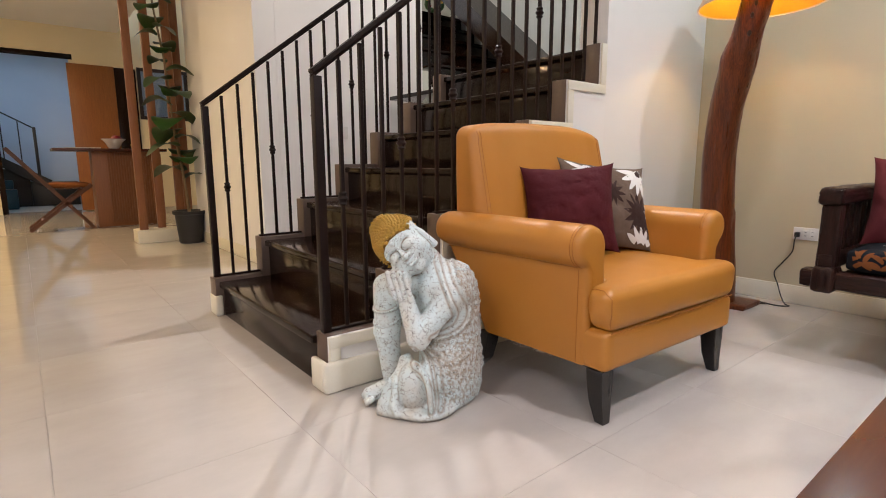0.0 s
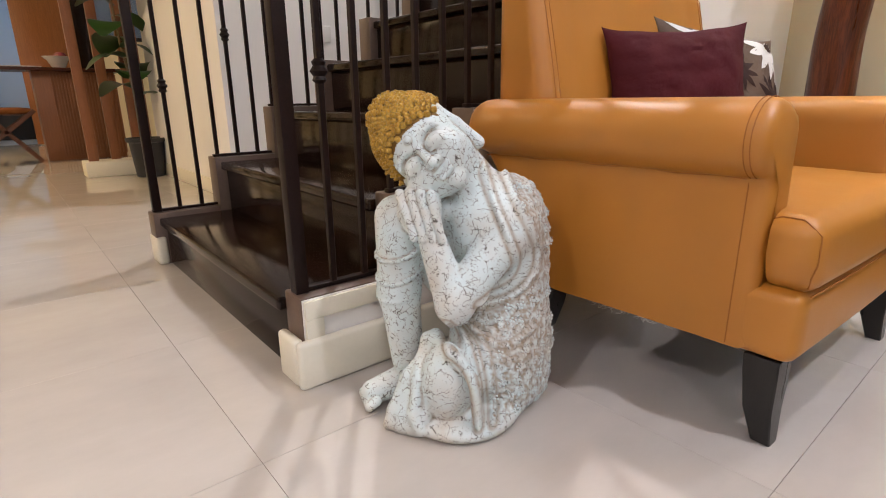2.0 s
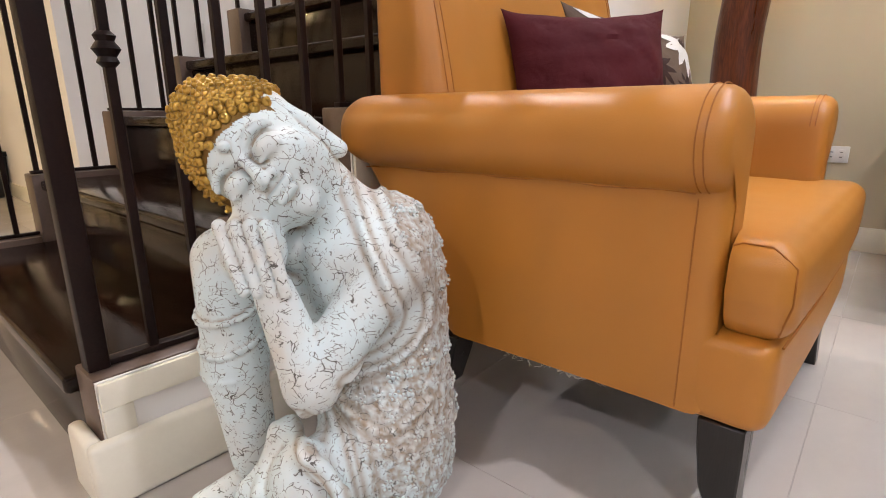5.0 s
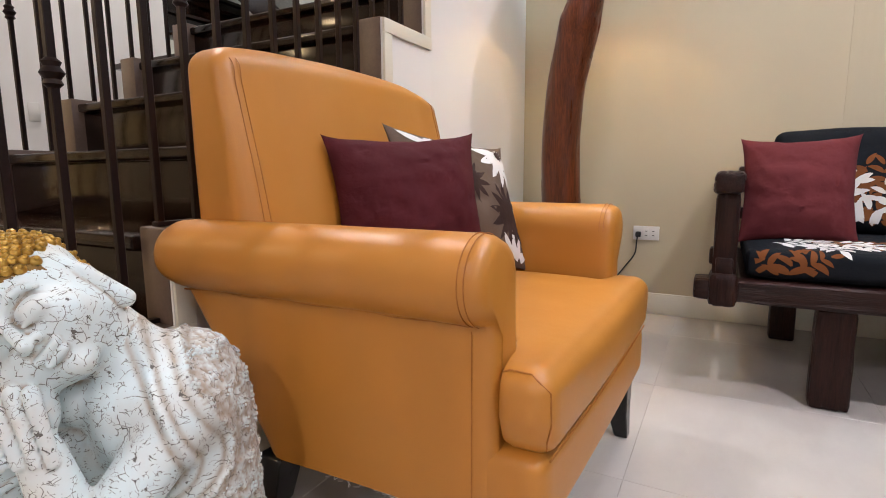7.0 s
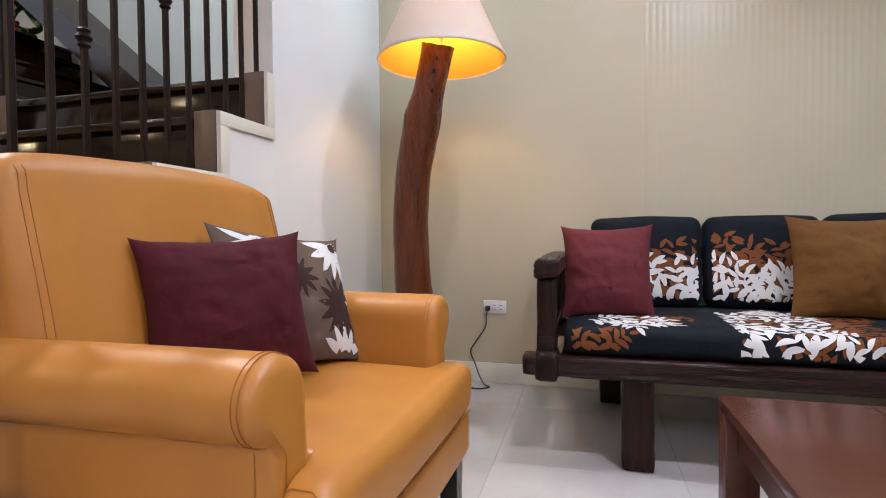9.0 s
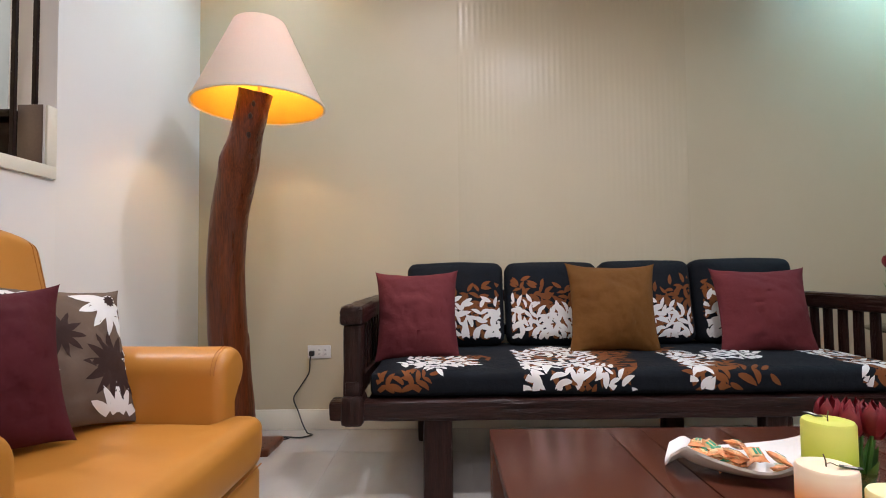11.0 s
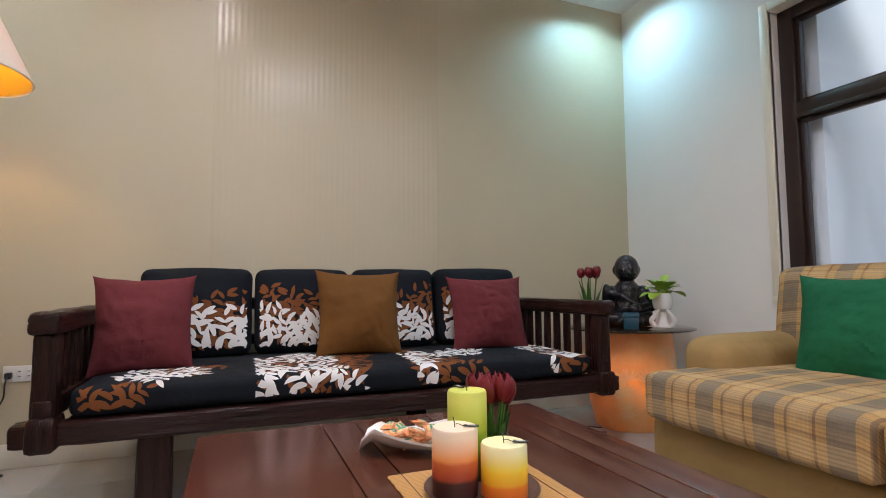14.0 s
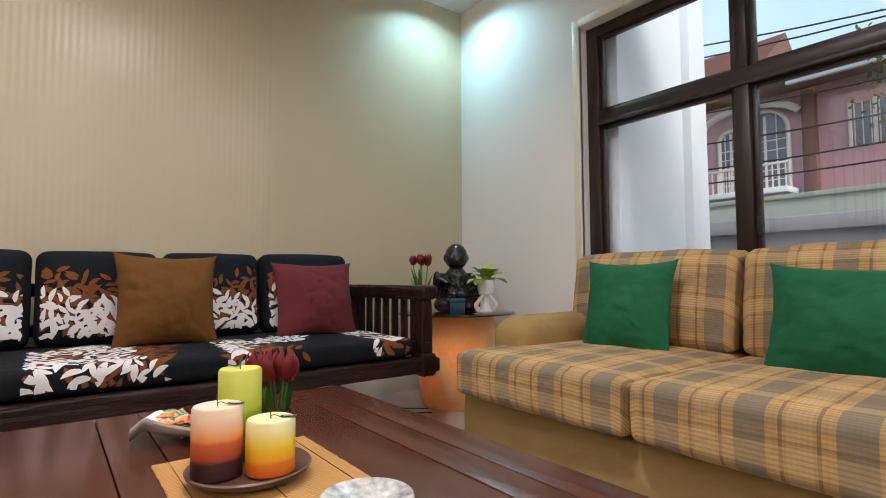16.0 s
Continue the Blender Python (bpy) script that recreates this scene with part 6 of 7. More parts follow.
def tulip_bunch(bunch, at, n, height, spread, seed, bud=0.028):
    rng = random.Random(seed)
    for k in range(n):
        a = k * 2 * math.pi / n + rng.uniform(-0.3, 0.3)
        r = spread * (0.55 + 0.45 * rng.random()) if k else 0.0
        top = Vector((at[0] + r * math.cos(a), at[1] + r * math.sin(a), at[2] + height * rng.uniform(0.9, 1.0)))
        foot = Vector((at[0] + 0.25 * r * math.cos(a), at[1] + 0.25 * r * math.sin(a), at[2]))
        part("stem", tube(curve_points([foot, foot.lerp(top, 0.5) + Vector((0, 0, 0.01)), top], 5), 0.0035, 6), LEAF_GREEN, bunch)
        for j in range(6):
            b = a + j * math.pi / 3
            inner = 0.86 if j % 2 else 1.0
            bm = bmesh.new()
            grid = []
            for i in range(7):
                s = i / 6
                rad = bud * inner * (math.sin(math.pi * (0.12 + 0.72 * s)) ** 0.8)
                w = 0.75 * math.sin(math.pi * min(0.97, 0.25 + 0.72 * s)) ** 0.7
                rowv = []
                for q in (-1, -0.5, 0, 0.5, 1):
                    t = b + q * w
                    rr = rad * (1 + 0.06 * abs(q))
                    rowv.append(bm.verts.new((top.x + rr * math.cos(t), top.y + rr * math.sin(t), top.z - 0.006 + bud * 2.5 * s - 0.006 * q * q * s)))
                grid.append(rowv)
            for g0, g1 in zip(grid, grid[1:]):
                for i in range(4):
                    bm.faces.new((g0[i], g0[i + 1], g1[i + 1], g1[i]))
            part("petal", bm, TULIP_RED, bunch)
    for k in range(n + 2):
        a = k * 2 * math.pi / (n + 2) + rng.random()
        bm = bmesh.new()
        prev = None
        h = height * rng.uniform(0.7, 0.95)
        for i in range(8):
            s = i / 7
            c = Vector((at[0], at[1], at[2])) + Vector((math.cos(a), math.sin(a), 0)) * spread * (0.25 + 1.0 * s ** 1.6) + Vector((0, 0, h * s))
            wd = bud * 0.62 * math.sin(math.pi * min(1, 0.2 + 0.8 * s)) ** 0.8
            side = Vector((-math.sin(a), math.cos(a), 0)) * wd
            out = Vector((math.cos(a), math.sin(a), 0)) * 0.25 * wd
            cur = [bm.verts.new(c - side), bm.verts.new(c + out), bm.verts.new(c + side)]
            if prev:
                for q in (0, 1):
                    bm.faces.new((prev[q], prev[q + 1], cur[q + 1], cur[q]))
            prev = cur
        part("leaf", bm, LEAF_GREEN, bunch)


TG = 0.6455
bunch = thing("tulip_bunch", "small bunch of dark red tulips on the side table", "flowers", (4.03, -1.66, TG))
part("vase", lathe([(0.028, 0.0), (0.034, 0.005), (0.03, 0.06), (0.036, 0.09), (0.033, 0.09), (0.027, 0.06), (0.03, 0.008), (0.0, 0.008)], 20, (4.03, -1.66, TG)), CERAMIC, bunch)
tulip_bunch(bunch, (4.03, -1.66, TG + 0.02), 5, 0.33, 0.075, 3, 0.028)

box_t = thing("storage_box", "small teal lidded box on the glass side table", "box", (3.80, -1.80, TG), -45)
for nm, b in (("body", box(3.72, 3.88, -1.845, -1.755, TG, TG + 0.072, 0.004)), ("lid", box(3.715, 3.885, -1.85, -1.75, TG + 0.073, TG + 0.098, 0.004))):
    b.transform(Matrix.Translation((3.80, -1.80, 0)) @ Matrix.Rotation(radians(-42), 4, "Z") @ Matrix.Translation((-3.80, 1.80, 0)))
    part(nm, b, TEAL, box_t)

PX, PY = 3.745, -2.015
plant = thing("potted_plant", "lime pothos in white ceramic figure pot with cupped arms", "plant", (PX, PY, TG))
part("pot", lathe([(0.0, 0.105), (0.03, 0.105), (0.055, 0.125), (0.064, 0.165), (0.060, 0.205), (0.052, 0.225), (0.047, 0.225), (0.052, 0.2), (0.05, 0.17), (0.0, 0.16)], 28, (PX, PY, TG)), CERAMIC, plant)
part("pedestal", lathe([(0.05, 0.0), (0.052, 0.006), (0.032, 0.03), (0.022, 0.08), (0.03, 0.106)], 20, (PX, PY, TG)), CERAMIC, plant)
for s in (-1, 1):
    d = Vector((0.713, 0.70, 0)) * s * -1
    p0 = Vector((PX, PY, TG)) + d * 0.05 + Vector((-0.02, 0.02, 0.012))
    p1 = Vector((PX, PY, TG)) + d * 0.068 + Vector((-0.03, 0.03, 0.05))
    p2 = Vector((PX, PY, TG)) + d * 0.022 + Vector((-0.04, 0.035, 0.12))
    part("arm", tube(curve_points([p0, p1, p2], 6), [0.016] * 6 + [0.017, 0.016, 0.014, 0.012, 0.012, 0.013, 0.008], 10), CERAMIC, plant)
rng = random.Random(9)


def broad_leaf(base, direction, size, wide=0.7, droop=0.3):
    """A single broad leaf with a raised midrib."""
    d = Vector(direction).normalized()
    side = d.cross(Vector((0, 0, 1)))
    side = side.normalized() if side.length > 1e-3 else Vector((1, 0, 0))
    up = side.cross(d)
    bm, prev = bmesh.new(), None
    for i in range(7):
        s = i / 6
        w = size * wide * 0.5 * math.sin(math.pi * min(0.98, 0.1 + 0.88 * s)) ** 0.7
        c = Vector(base) + d * size * s - Vector((0, 0, 1)) * droop * size * s * s
        cur = [bm.verts.new(c - side * w + up * 0.16 * w), bm.verts.new(c - side * w * 0.5 + up * 0.05 * w), bm.verts.new(c), bm.verts.new(c + side * w * 0.5 + up * 0.05 * w), bm.verts.new(c + side * w + up * 0.16 * w)]
        if prev:
            for q in range(4):
                bm.faces.new((prev[q], prev[q + 1], cur[q + 1], cur[q]))
        prev = cur
    return bm


for k in range(34):
    a = k * 2.4
    el = rng.uniform(0.25, 1.3)
    p0 = Vector((PX, PY, TG + 0.19))
    d = Vector((math.cos(a) * math.cos(el), math.sin(a) * math.cos(el), math.sin(el)))
    p1 = p0 + d * rng.uniform(0.05, 0.10) + Vector((0, 0, 0.015))
    part("stem", tube([p0, p0.lerp(p1, 0.5) + Vector((0, 0, 0.01)), p1], 0.0018, 5), LEAF_LIME, plant)
    part("leaf", broad_leaf(p1, (d.x, d.y, d.z - 0.35), rng.uniform(0.075, 0.11), 0.8, 0.35), LEAF_LIME, plant)

# ---- things on the coffee table ----
mat = thing("placemat", "woven bamboo slat placemat on the coffee table", "placemat", (2.05, 0.08, TZ))
slat_me = None
MX0, MX1, MY0, MY1 = 1.70, 2.328, -0.097, 0.258
for k in range(80):
    x = MX0 + (MX1 - MX0) * (k + 0.5) / 80
    if slat_me is None:
        s0 = part("slat", box(-0.0036, 0.0036, MY0, MY1, 0, 0.0035, 0.0012, 1), BAMBOO, mat, local=True)
        slat_me = s0.data
    else:
        s0 = new("slat", slat_me)
        s0.parent = mat
    s0.location = (x - 2.05, -0.08 + random.Random(k).uniform(-0.0015, 0.0015), 0.0004)
for y in (MY0 + 0.035, (MY0 + MY1) / 2, MY1 - 0.035):
    part("thread", tube([(MX0 - 0.004, y, TZ + 0.0042), (MX1 + 0.004, y, TZ + 0.0042)], 0.0011, 5), DARK_WOOD, mat)

TR = (2.120, 0.106)
tray = thing("candle_tray", "round dark brown wooden candle tray", "tray", (TR[0], TR[1], TZ + 0.0055))
part("dish", lathe([(0.0, 0.0), (0.080, 0.0), (0.094, 0.004), (0.120, 0.018), (0.125, 0.026), (0.121, 0.029), (0.112, 0.023), (0.0, 0.021)], 48, (TR[0], TR[1], TZ + 0.0055)), TRAY_BROWN, tray)
TT = TZ + 0.0055 + 0.0225
STRING = surface("jute_string", (0.10, 0.07, 0.04), (0.16, 0.12, 0.07), rough=0.9)
TAG_BLACK = surface("black_card_tag", (0.012, 0.012, 0.012), (0.02, 0.02, 0.02), rough=0.5)
TAG_MARK = surface("tag_pale_mark", (0.5, 0.48, 0.42), (0.55, 0.52, 0.46), rough=0.6)


def candle(label, at, r, h, material, tilt):
    ob = thing("candle", label, "candle", at, tilt, group="pillar candles")
    prof = [(0.0, 0.0), (r - 0.004, 0.0), (r, 0.004), (r, h - 0.006), (r - 0.003, h - 0.001), (r - 0.012, h), (0.012, h - 0.003), (0.0, h - 0.003)]
    bm = lathe(prof, 40)
    for v in bm.verts:
        v.co += noise.noise_vector(v.co * 22) * 0.0009
    part("wax", bm, material, ob, local=True)
    part("wick", tube([(0, 0, h - 0.004), (0.001, 0, h + 0.008), (0.004, 0.001, h + 0.018)], 0.0012, 6), STRING, ob, local=True)
    s = part("tag_string", tube(curve_points([(0, 0, h + 0.003), (-0.006, -0.004, h + 0.005), (-0.012, -0.009, h + 0.002), (-0.016, -0.013, h + 0.001)], 5), 0.0008, 5), STRING, ob, local=True)
    tag = box(-0.0065, 0.0065, -0.016, 0.016, 0, 0.001, 0)
    tag.transform(pose(-0.027, -0.022, h + 0.0015, 0, 0, -50))
    tg = part("tag", tag, TAG_BLACK, ob, "black paper tag", local=True)
    mk = box(-0.003, 0.003, -0.009, 0.009, 0.0011, 0.0014, 0)
    mk.transform(pose(-0.027, -0.022, h + 0.0015, 0, 0, -50))
    part("tag_mark", mk, TAG_MARK, tg, local=True)


candle("orange pillar candle shading from cream to dark brown", (2.105, 0.175, TT), 0.048, 0.139, wax("orange_layered_wax", ((0.035, 0.012, 0.014), (0.05, 0.014, 0.015)), ((0.36, 0.055, 0.022), (0.55, 0.12, 0.03)), ((0.80, 0.30, 0.08), (0.84, 0.66, 0.48)), 0, 0.139), 20)
candle("yellow pillar candle shading from cream to orange", (2.062, 0.083, TT), 0.048, 0.108, wax("yellow_layered_wax", ((0.70, 0.13, 0.02), (0.78, 0.22, 0.02)), ((0.82, 0.42, 0.02), (0.83, 0.55, 0.02)), ((0.83, 0.62, 0.05), (0.80, 0.74, 0.40)), 0, 0.108), 20)
candle("green pillar candle shading from lime to olive", (2.190, 0.108, TT), 0.045, 0.193, wax("green_layered_wax", ((0.06, 0.06, 0.01), (0.12, 0.16, 0.01)), ((0.16, 0.26, 0.012), (0.24, 0.36, 0.015)), ((0.42, 0.50, 0.03), (0.60, 0.62, 0.12)), 0, 0.193), 150)

bunch2 = thing("tulip_vase", "clear glass vase of dark red tulips on the coffee table", "flowers", (2.252, 0.010, TZ + 0.0055))
part("vase", lathe([(0.0, 0.0), (0.036, 0.0), (0.038, 0.004), (0.038, 0.10), (0.035, 0.10), (0.035, 0.008), (0.0, 0.008)], 24, (2.252, 0.010, TZ + 0.0055)), CLEAR_GLASS, bunch2)
tulip_bunch(bunch2, (2.252, 0.010, TZ + 0.02), 6, 0.170, 0.042, 5, 0.027)

# candy dish: a leaf-shaped bowl with curled ends
dish = thing("candy_dish", "white wavy ceramic dish filled with wrapped candies", "dish", (2.50, 0.118, TZ), -112)
bm = bmesh.new()
grids = []
for off in (0.0, 0.007):
    grid = []
    for i in range(25):
        s = -1 + 2 * i / 24
        rowv = []
        for j in range(13):
            t = -1 + 2 * j / 12
            wide = 0.088 * (1 - 0.35 * s * s)
            x = 0.165 * s * (1 - 0.08 * t * t)
            y = wide * t
            z = 0.004 + 0.035 * abs(t) ** 2.2 + 0.048 * abs(s) ** 2.6 + 0.010 * math.sin(3 * s) * t - (0.055 * max(0, -s - 0.78) * 4 if s < -0.78 else 0) + off
            rowv.append(bm.verts.new((x, y, z)))
        grid.append(rowv)
    grids.append(grid)
for g, rev in ((grids[0], 1), (grids[1], 0)):
    for i in range(24):
        for j in range(12):
            q = (g[i][j], g[i + 1][j], g[i + 1][j + 1], g[i][j + 1])
            bm.faces.new(q[::-1] if rev else q)
edge = lambda g: [g[i][0] for i in range(25)] + [g[24][j] for j in range(1, 13)] + [g[i][12] for i in range(23, -1, -1)] + [g[0][j] for j in range(11, 0, -1)]
e0, e1 = edge(grids[0]), edge(grids[1])
for i in range(len(e0)):
    k = (i + 1) % len(e0)
    bm.faces.new((e0[i], e0[k], e1[k], e1[i]))
part("bowl", bm, CERAMIC, dish, local=True)


def flat_pillow(w, h, t, seed):
    bm = pillow(w, h, t, seed, 8)
    bm.transform(Matrix.Rotation(radians(90), 4, "X"))
    return bm


WRAP = surface("orange_foil_wrapper", (0.62, 0.17, 0.04), (0.82, 0.42, 0.20), 60, 200, 0.25, 0.1, 0.5, coat=0.4)
WRAP_TAN = surface("cream_candy_middle", (0.70, 0.40, 0.16), (0.82, 0.55, 0.30), 40, 120, 0.3)
MARK_GREEN = surface("green_label_mark", (0.02, 0.26, 0.14), (0.04, 0.36, 0.20), rough=0.4)
rng = random.Random(12)
dish_pose = pose(2.50, 0.118, TZ, 0, 0, -112)
for k in range(17):
    lx, ly = rng.uniform(-0.09, 0.11), rng.uniform(-0.04, 0.04)
    lz = 0.026 + 0.012 * (k // 5) + 0.012 * (lx / 0.1) ** 2
    c = thing("candy", "orange foil wrapped candy with a green mark", "candy", (0, 0, 0), group="candies in the dish")
    c.matrix_basis = dish_pose @ pose(lx, ly, lz, rng.uniform(-25, 25), rng.uniform(-25, 25), rng.uniform(0, 360))
    part("wrapper", flat_pillow(0.066, 0.042, 0.013, k), WRAP, c, local=True)
    part("candy_body", soft_box(-0.016, 0.016, -0.012, 0.012, -0.0085, 0.0085, 0.004, (0, 0, 0.002), 3), WRAP_TAN, c, local=True)
    for sgn in (-1, 1):
        part("label_mark", box(-0.013, 0.011, -0.006 + sgn * 0.0045, -0.0005 + sgn * 0.0045, 0.0104, 0.0112, 0), MARK_GREEN, c, local=True)

saucer = thing("saucer", "small grey and white mottled ceramic saucer", "dish", (1.835, -0.012, TZ + 0.004))
MOTTLE = surface("mottled_ceramic", (0.10, 0.11, 0.12), (0.72, 0.70, 0.64), 14, 60, 0.2, 0.05, 0.05)
part("plate", lathe([(0.0, 0.0), (0.045, 0.0), (0.075, 0.018), (0.085, 0.024), (0.083, 0.027), (0.07, 0.022), (0.04, 0.012), (0.0, 0.011)], 36, (1.835, -0.012, TZ + 0.004)), MOTTLE, saucer)

# ---- wall socket and cords ----
outlet = thing("wall_socket", "white three-gang wall socket with a black plug", "socket", (EAST, 1.645, 0.478))
part("plate", box(EAST - 0.010, EAST - 0.0005, 1.573, 1.718, 0.443, 0.525, 0.003), PLASTIC_WHITE, outlet)
for y in (1.605, 1.645):
    part("socket_slot", join(box(EAST - 0.0125, EAST - 0.0102, y - 0.014, y + 0.014, 0.458, 0.510, 0.001), ), PLASTIC_WHITE, outlet)
    for z in (0.471, 0.496):
        part("slot_hole", box(EAST - 0.0132, EAST - 0.0126, y - 0.006, y + 0.006, z - 0.002, z + 0.002, 0), BLACK_RUBBER, outlet)
cord = lamp
part("plug", join(box(EAST - 0.045, EAST - 0.0136, 1.672, 1.702, 0.462, 0.494, 0.006)), BLACK_RUBBER, cord, "black plug")
cpts = curve_points([(EAST - 0.045, 1.687, 0.475), (EAST - 0.06, 1.69, 0.44), (EAST - 0.05, 1.70, 0.36), (EAST - 0.03, 1.76, 0.27), (EAST - 0.03, 1.80, 0.20), (EAST - 0.035, 1.77, 0.12), (EAST - 0.05, 1.74, 0.05), (4.40, 1.70, 0.006), (4.36, 1.66, 0.005), (4.31, 1.72, 0.005), (4.33, 1.83, 0.005), (4.29, 1.78, 0.008), (4.26, 1.86, 0.005), (4.24, 1.95, 0.02)], 8)
part("cord", tube(cpts, 0.0042, 8), BLACK_RUBBER, cord, "thin black cord")
cord2 = side
part("cord", tube(curve_points([(4.46, -1.2, 0.25), (4.44, -1.22, 0.1), (4.38, -1.25, 0.006), (4.2, -1.38, 0.006), (4.05, -1.45, 0.006), (3.9, -1.62, 0.006)], 8), 0.004, 8), BLACK_RUBBER, cord2)
part("cord", tube(curve_points([(4.46, -1.0, 0.006), (4.2, -1.2, 0.006), (3.98, -1.32, 0.006), (3.80, -1.58, 0.006)], 8), 0.004, 8), BLACK_RUBBER, cord2)
switch = tagged(part("light_switch", box(2.98, 3.05, 5.262, 5.2695, 1.20, 1.32, 0.003), PLASTIC_WHITE), "white light switch on the wall behind the stairs", "switch")

# ---- hall beyond the stairs ----
planter_curb = structure("planter_curb", box(1.46, 2.13, 7.64, 7.95, 0, 0.16, 0.01), TRIM_WHITE, True, "low white curb under the wooden screen")
screen = thing("slatted_screen", "reddish-brown wooden post screen on a white curb", "screen", (1.8, 7.8, 0.16))
for x, y in ((1.55, 7.75), (1.77, 7.86), (1.98, 7.76), (2.10, 7.88)):
    part("post", box(x - 0.045, x + 0.045, y - 0.03, y + 0.03, 0.16, 3.62, 0.005), SCREEN_WOOD, screen)
FX, FY = 2.00, 7.40
fig = thing("potted_plant", "tall fiddle-leaf plant in a black plastic pot", "plant", (FX, FY, 0))
part("pot", lathe([(0.0, 0.0), (0.125, 0.0), (0.135, 0.01), (0.165, 0.35), (0.188, 0.355), (0.19, 0.395), (0.175, 0.395), (0.165, 0.36), (0.0, 0.34)], 32, (FX, FY, 0)), POT_BLACK, fig)
stem = curve_points([(FX, FY, 0.34), (FX - 0.03, FY, 0.8), (FX - 0.10, FY - 0.02, 1.4), (FX - 0.12, FY, 2.0), (FX - 0.20, FY, 2.7), (FX - 0.22, FY, 3.0)], 6)
part("trunk", tube(stem, [0.016] * 12 + [0.011] * (len(stem) - 12), 8), BARK, fig)
part("stake", tube([(FX + 0.02, FY + 0.02, 0.34), (FX - 0.06, FY + 0.02, 1.25)], 0.009, 8), BARK, fig)
rng = random.Random(21)
for k in range(24):
    s = k / 23
    z = 0.78 + 2.2 * s
    p = stem[min(len(stem) - 1, int((z - 0.34) / 2.66 * (len(stem) - 1)))]
    a = k * 2.4
    size = (0.40 - 0.17 * s) * rng.uniform(0.8, 1.15)
    d = (math.cos(a), math.sin(a), rng.uniform(0.3, 1.2))
    part("leaf", broad_leaf((p[0], p[1], z), d, 1.12 * size, 0.86, 0.75), LEAF_DARK, fig)

bar_unit = thing("bar_counter", "reddish-brown bar counter with vertical slats", "counter", (1.75, 10.1, 0))
part("countertop", box(0.82, 2.30, 9.85, 10.5, 1.15, 1.19, 0.006), TABLE_WOOD, bar_unit)
part("body", box(1.30, 2.22, 10.0, 10.42, 0.0, 1.149, 0.006), SCREEN_WOOD, bar_unit)
for k in range(22):
    x = 1.50 + 0.72 * k / 21
    part("slat", box(x - 0.010, x + 0.010, 9.985, 9.9995, 0.06, 1.12, 0.003, 1), SCREEN_WOOD, bar_unit)
runner = tagged(part("folded_cloth", box(0.98, 1.42, 9.9, 10.2, 1.1905, 1.205, 0.004), LINING), "cream folded cloth on the bar counter", "cloth")
bowl = tagged(part("fruit_bowl", lathe([(0.0, 0.0), (0.06, 0.0), (0.08, 0.02), (0.12, 0.10), (0.17, 0.15), (0.165, 0.152), (0.11, 0.105), (0.07, 0.03), (0.0, 0.02)], 20, (1.62, 10.15, 1.1905)), CERAMIC), "white ceramic bowl on the bar counter", "bowl")
flower = tagged(part("flower", lathe([(0.0, 0.1), (0.05, 0.12), (0.08, 0.16), (0.05, 0.2), (0.0, 0.21)], 14, (1.66, 10.15, 1.1905)), TULIP_RED), "dark red silk flower in the bowl", "flower")

CHAIR_WOOD = wood("dark_teak", (0.075, 0.026, 0.013), (0.13, 0.05, 0.026), 0.4, 2, 0.1)
fold_chair = thing("folding_chair", "brown wooden folding chair with a striped seat pad", "chair", (0.85, 10.0, 0))
for y in (9.78, 10.22):
    part("back_leg", bar((0.30, y, 1.18), (1.22, y, 0.02), 0.03, 0.05), CHAIR_WOOD, fold_chair)
    part("front_leg", bar((1.24, y, 0.66), (0.46, y, 0.02), 0.03, 0.05), CHAIR_WOOD, fold_chair)
for k in range(5):
    part("seat_slat", box(0.72 + 0.1 * k, 0.80 + 0.1 * k, 9.8, 10.2, 0.60, 0.62, 0.003), CHAIR_WOOD, fold_chair)
for z in (1.14, 1.02):
    x = 0.30 + (1.18 - z) / 1.16 * 0.92
    part("back_slat", box(x - 0.012, x + 0.012, 9.8, 10.2, z - 0.035, z + 0.035, 0.004), BAMBOO, fold_chair)
part("stretcher", bar((0.62, 9.8, 0.16), (0.62, 10.2, 0.16), 0.03, 0.03), CHAIR_WOOD, fold_chair)
part("seat_pad", soft_box(0.70, 1.22, 9.78, 10.22, 0.621, 0.69, 0.03, (0, 0, 0.01), 8), PRINT_BROWN, fold_chair, "striped brown seat pad")

door_lead = thing("door_1", "orange-brown wooden sliding door, open", "door", (1.95, FAR - 0.03, 0), kind="structure")
part("door_leaf", box(1.36, 2.16, FAR - 0.05, FAR - 0.006, 0.02, 2.93, 0.004), DOOR_WOOD, door_lead)
part("door_leaf", box(2.163, 2.55, FAR - 0.045, FAR - 0.004, 0.02, 2.92, 0.004), STAIR_WOOD, door_lead, "dark brown narrow leaf")
part("door_knob", lathe([(0.0, -0.03), (0.025, -0.02), (0.03, 0.0), (0.025, 0.02), (0.0, 0.03)], 14, (2.35, FAR - 0.08, 1.35)), GOLD, door_lead, "brass door knob")
dtrim = join(box(0.10, 1.47, FAR - 0.02, FAR + 0.02, 3.00, 3.10, 0.004), box(0.10, 0.19, FAR - 0.02, FAR + 0.02, 0, 3.0, 0.004))
structure("door_frame", dtrim, STAIR_WOOD, True, "dark brown door frame")
w2 = thing("window_2", "small dark-framed window in the cream wall", "window", (3.07, FAR, 1.92), kind="structure")
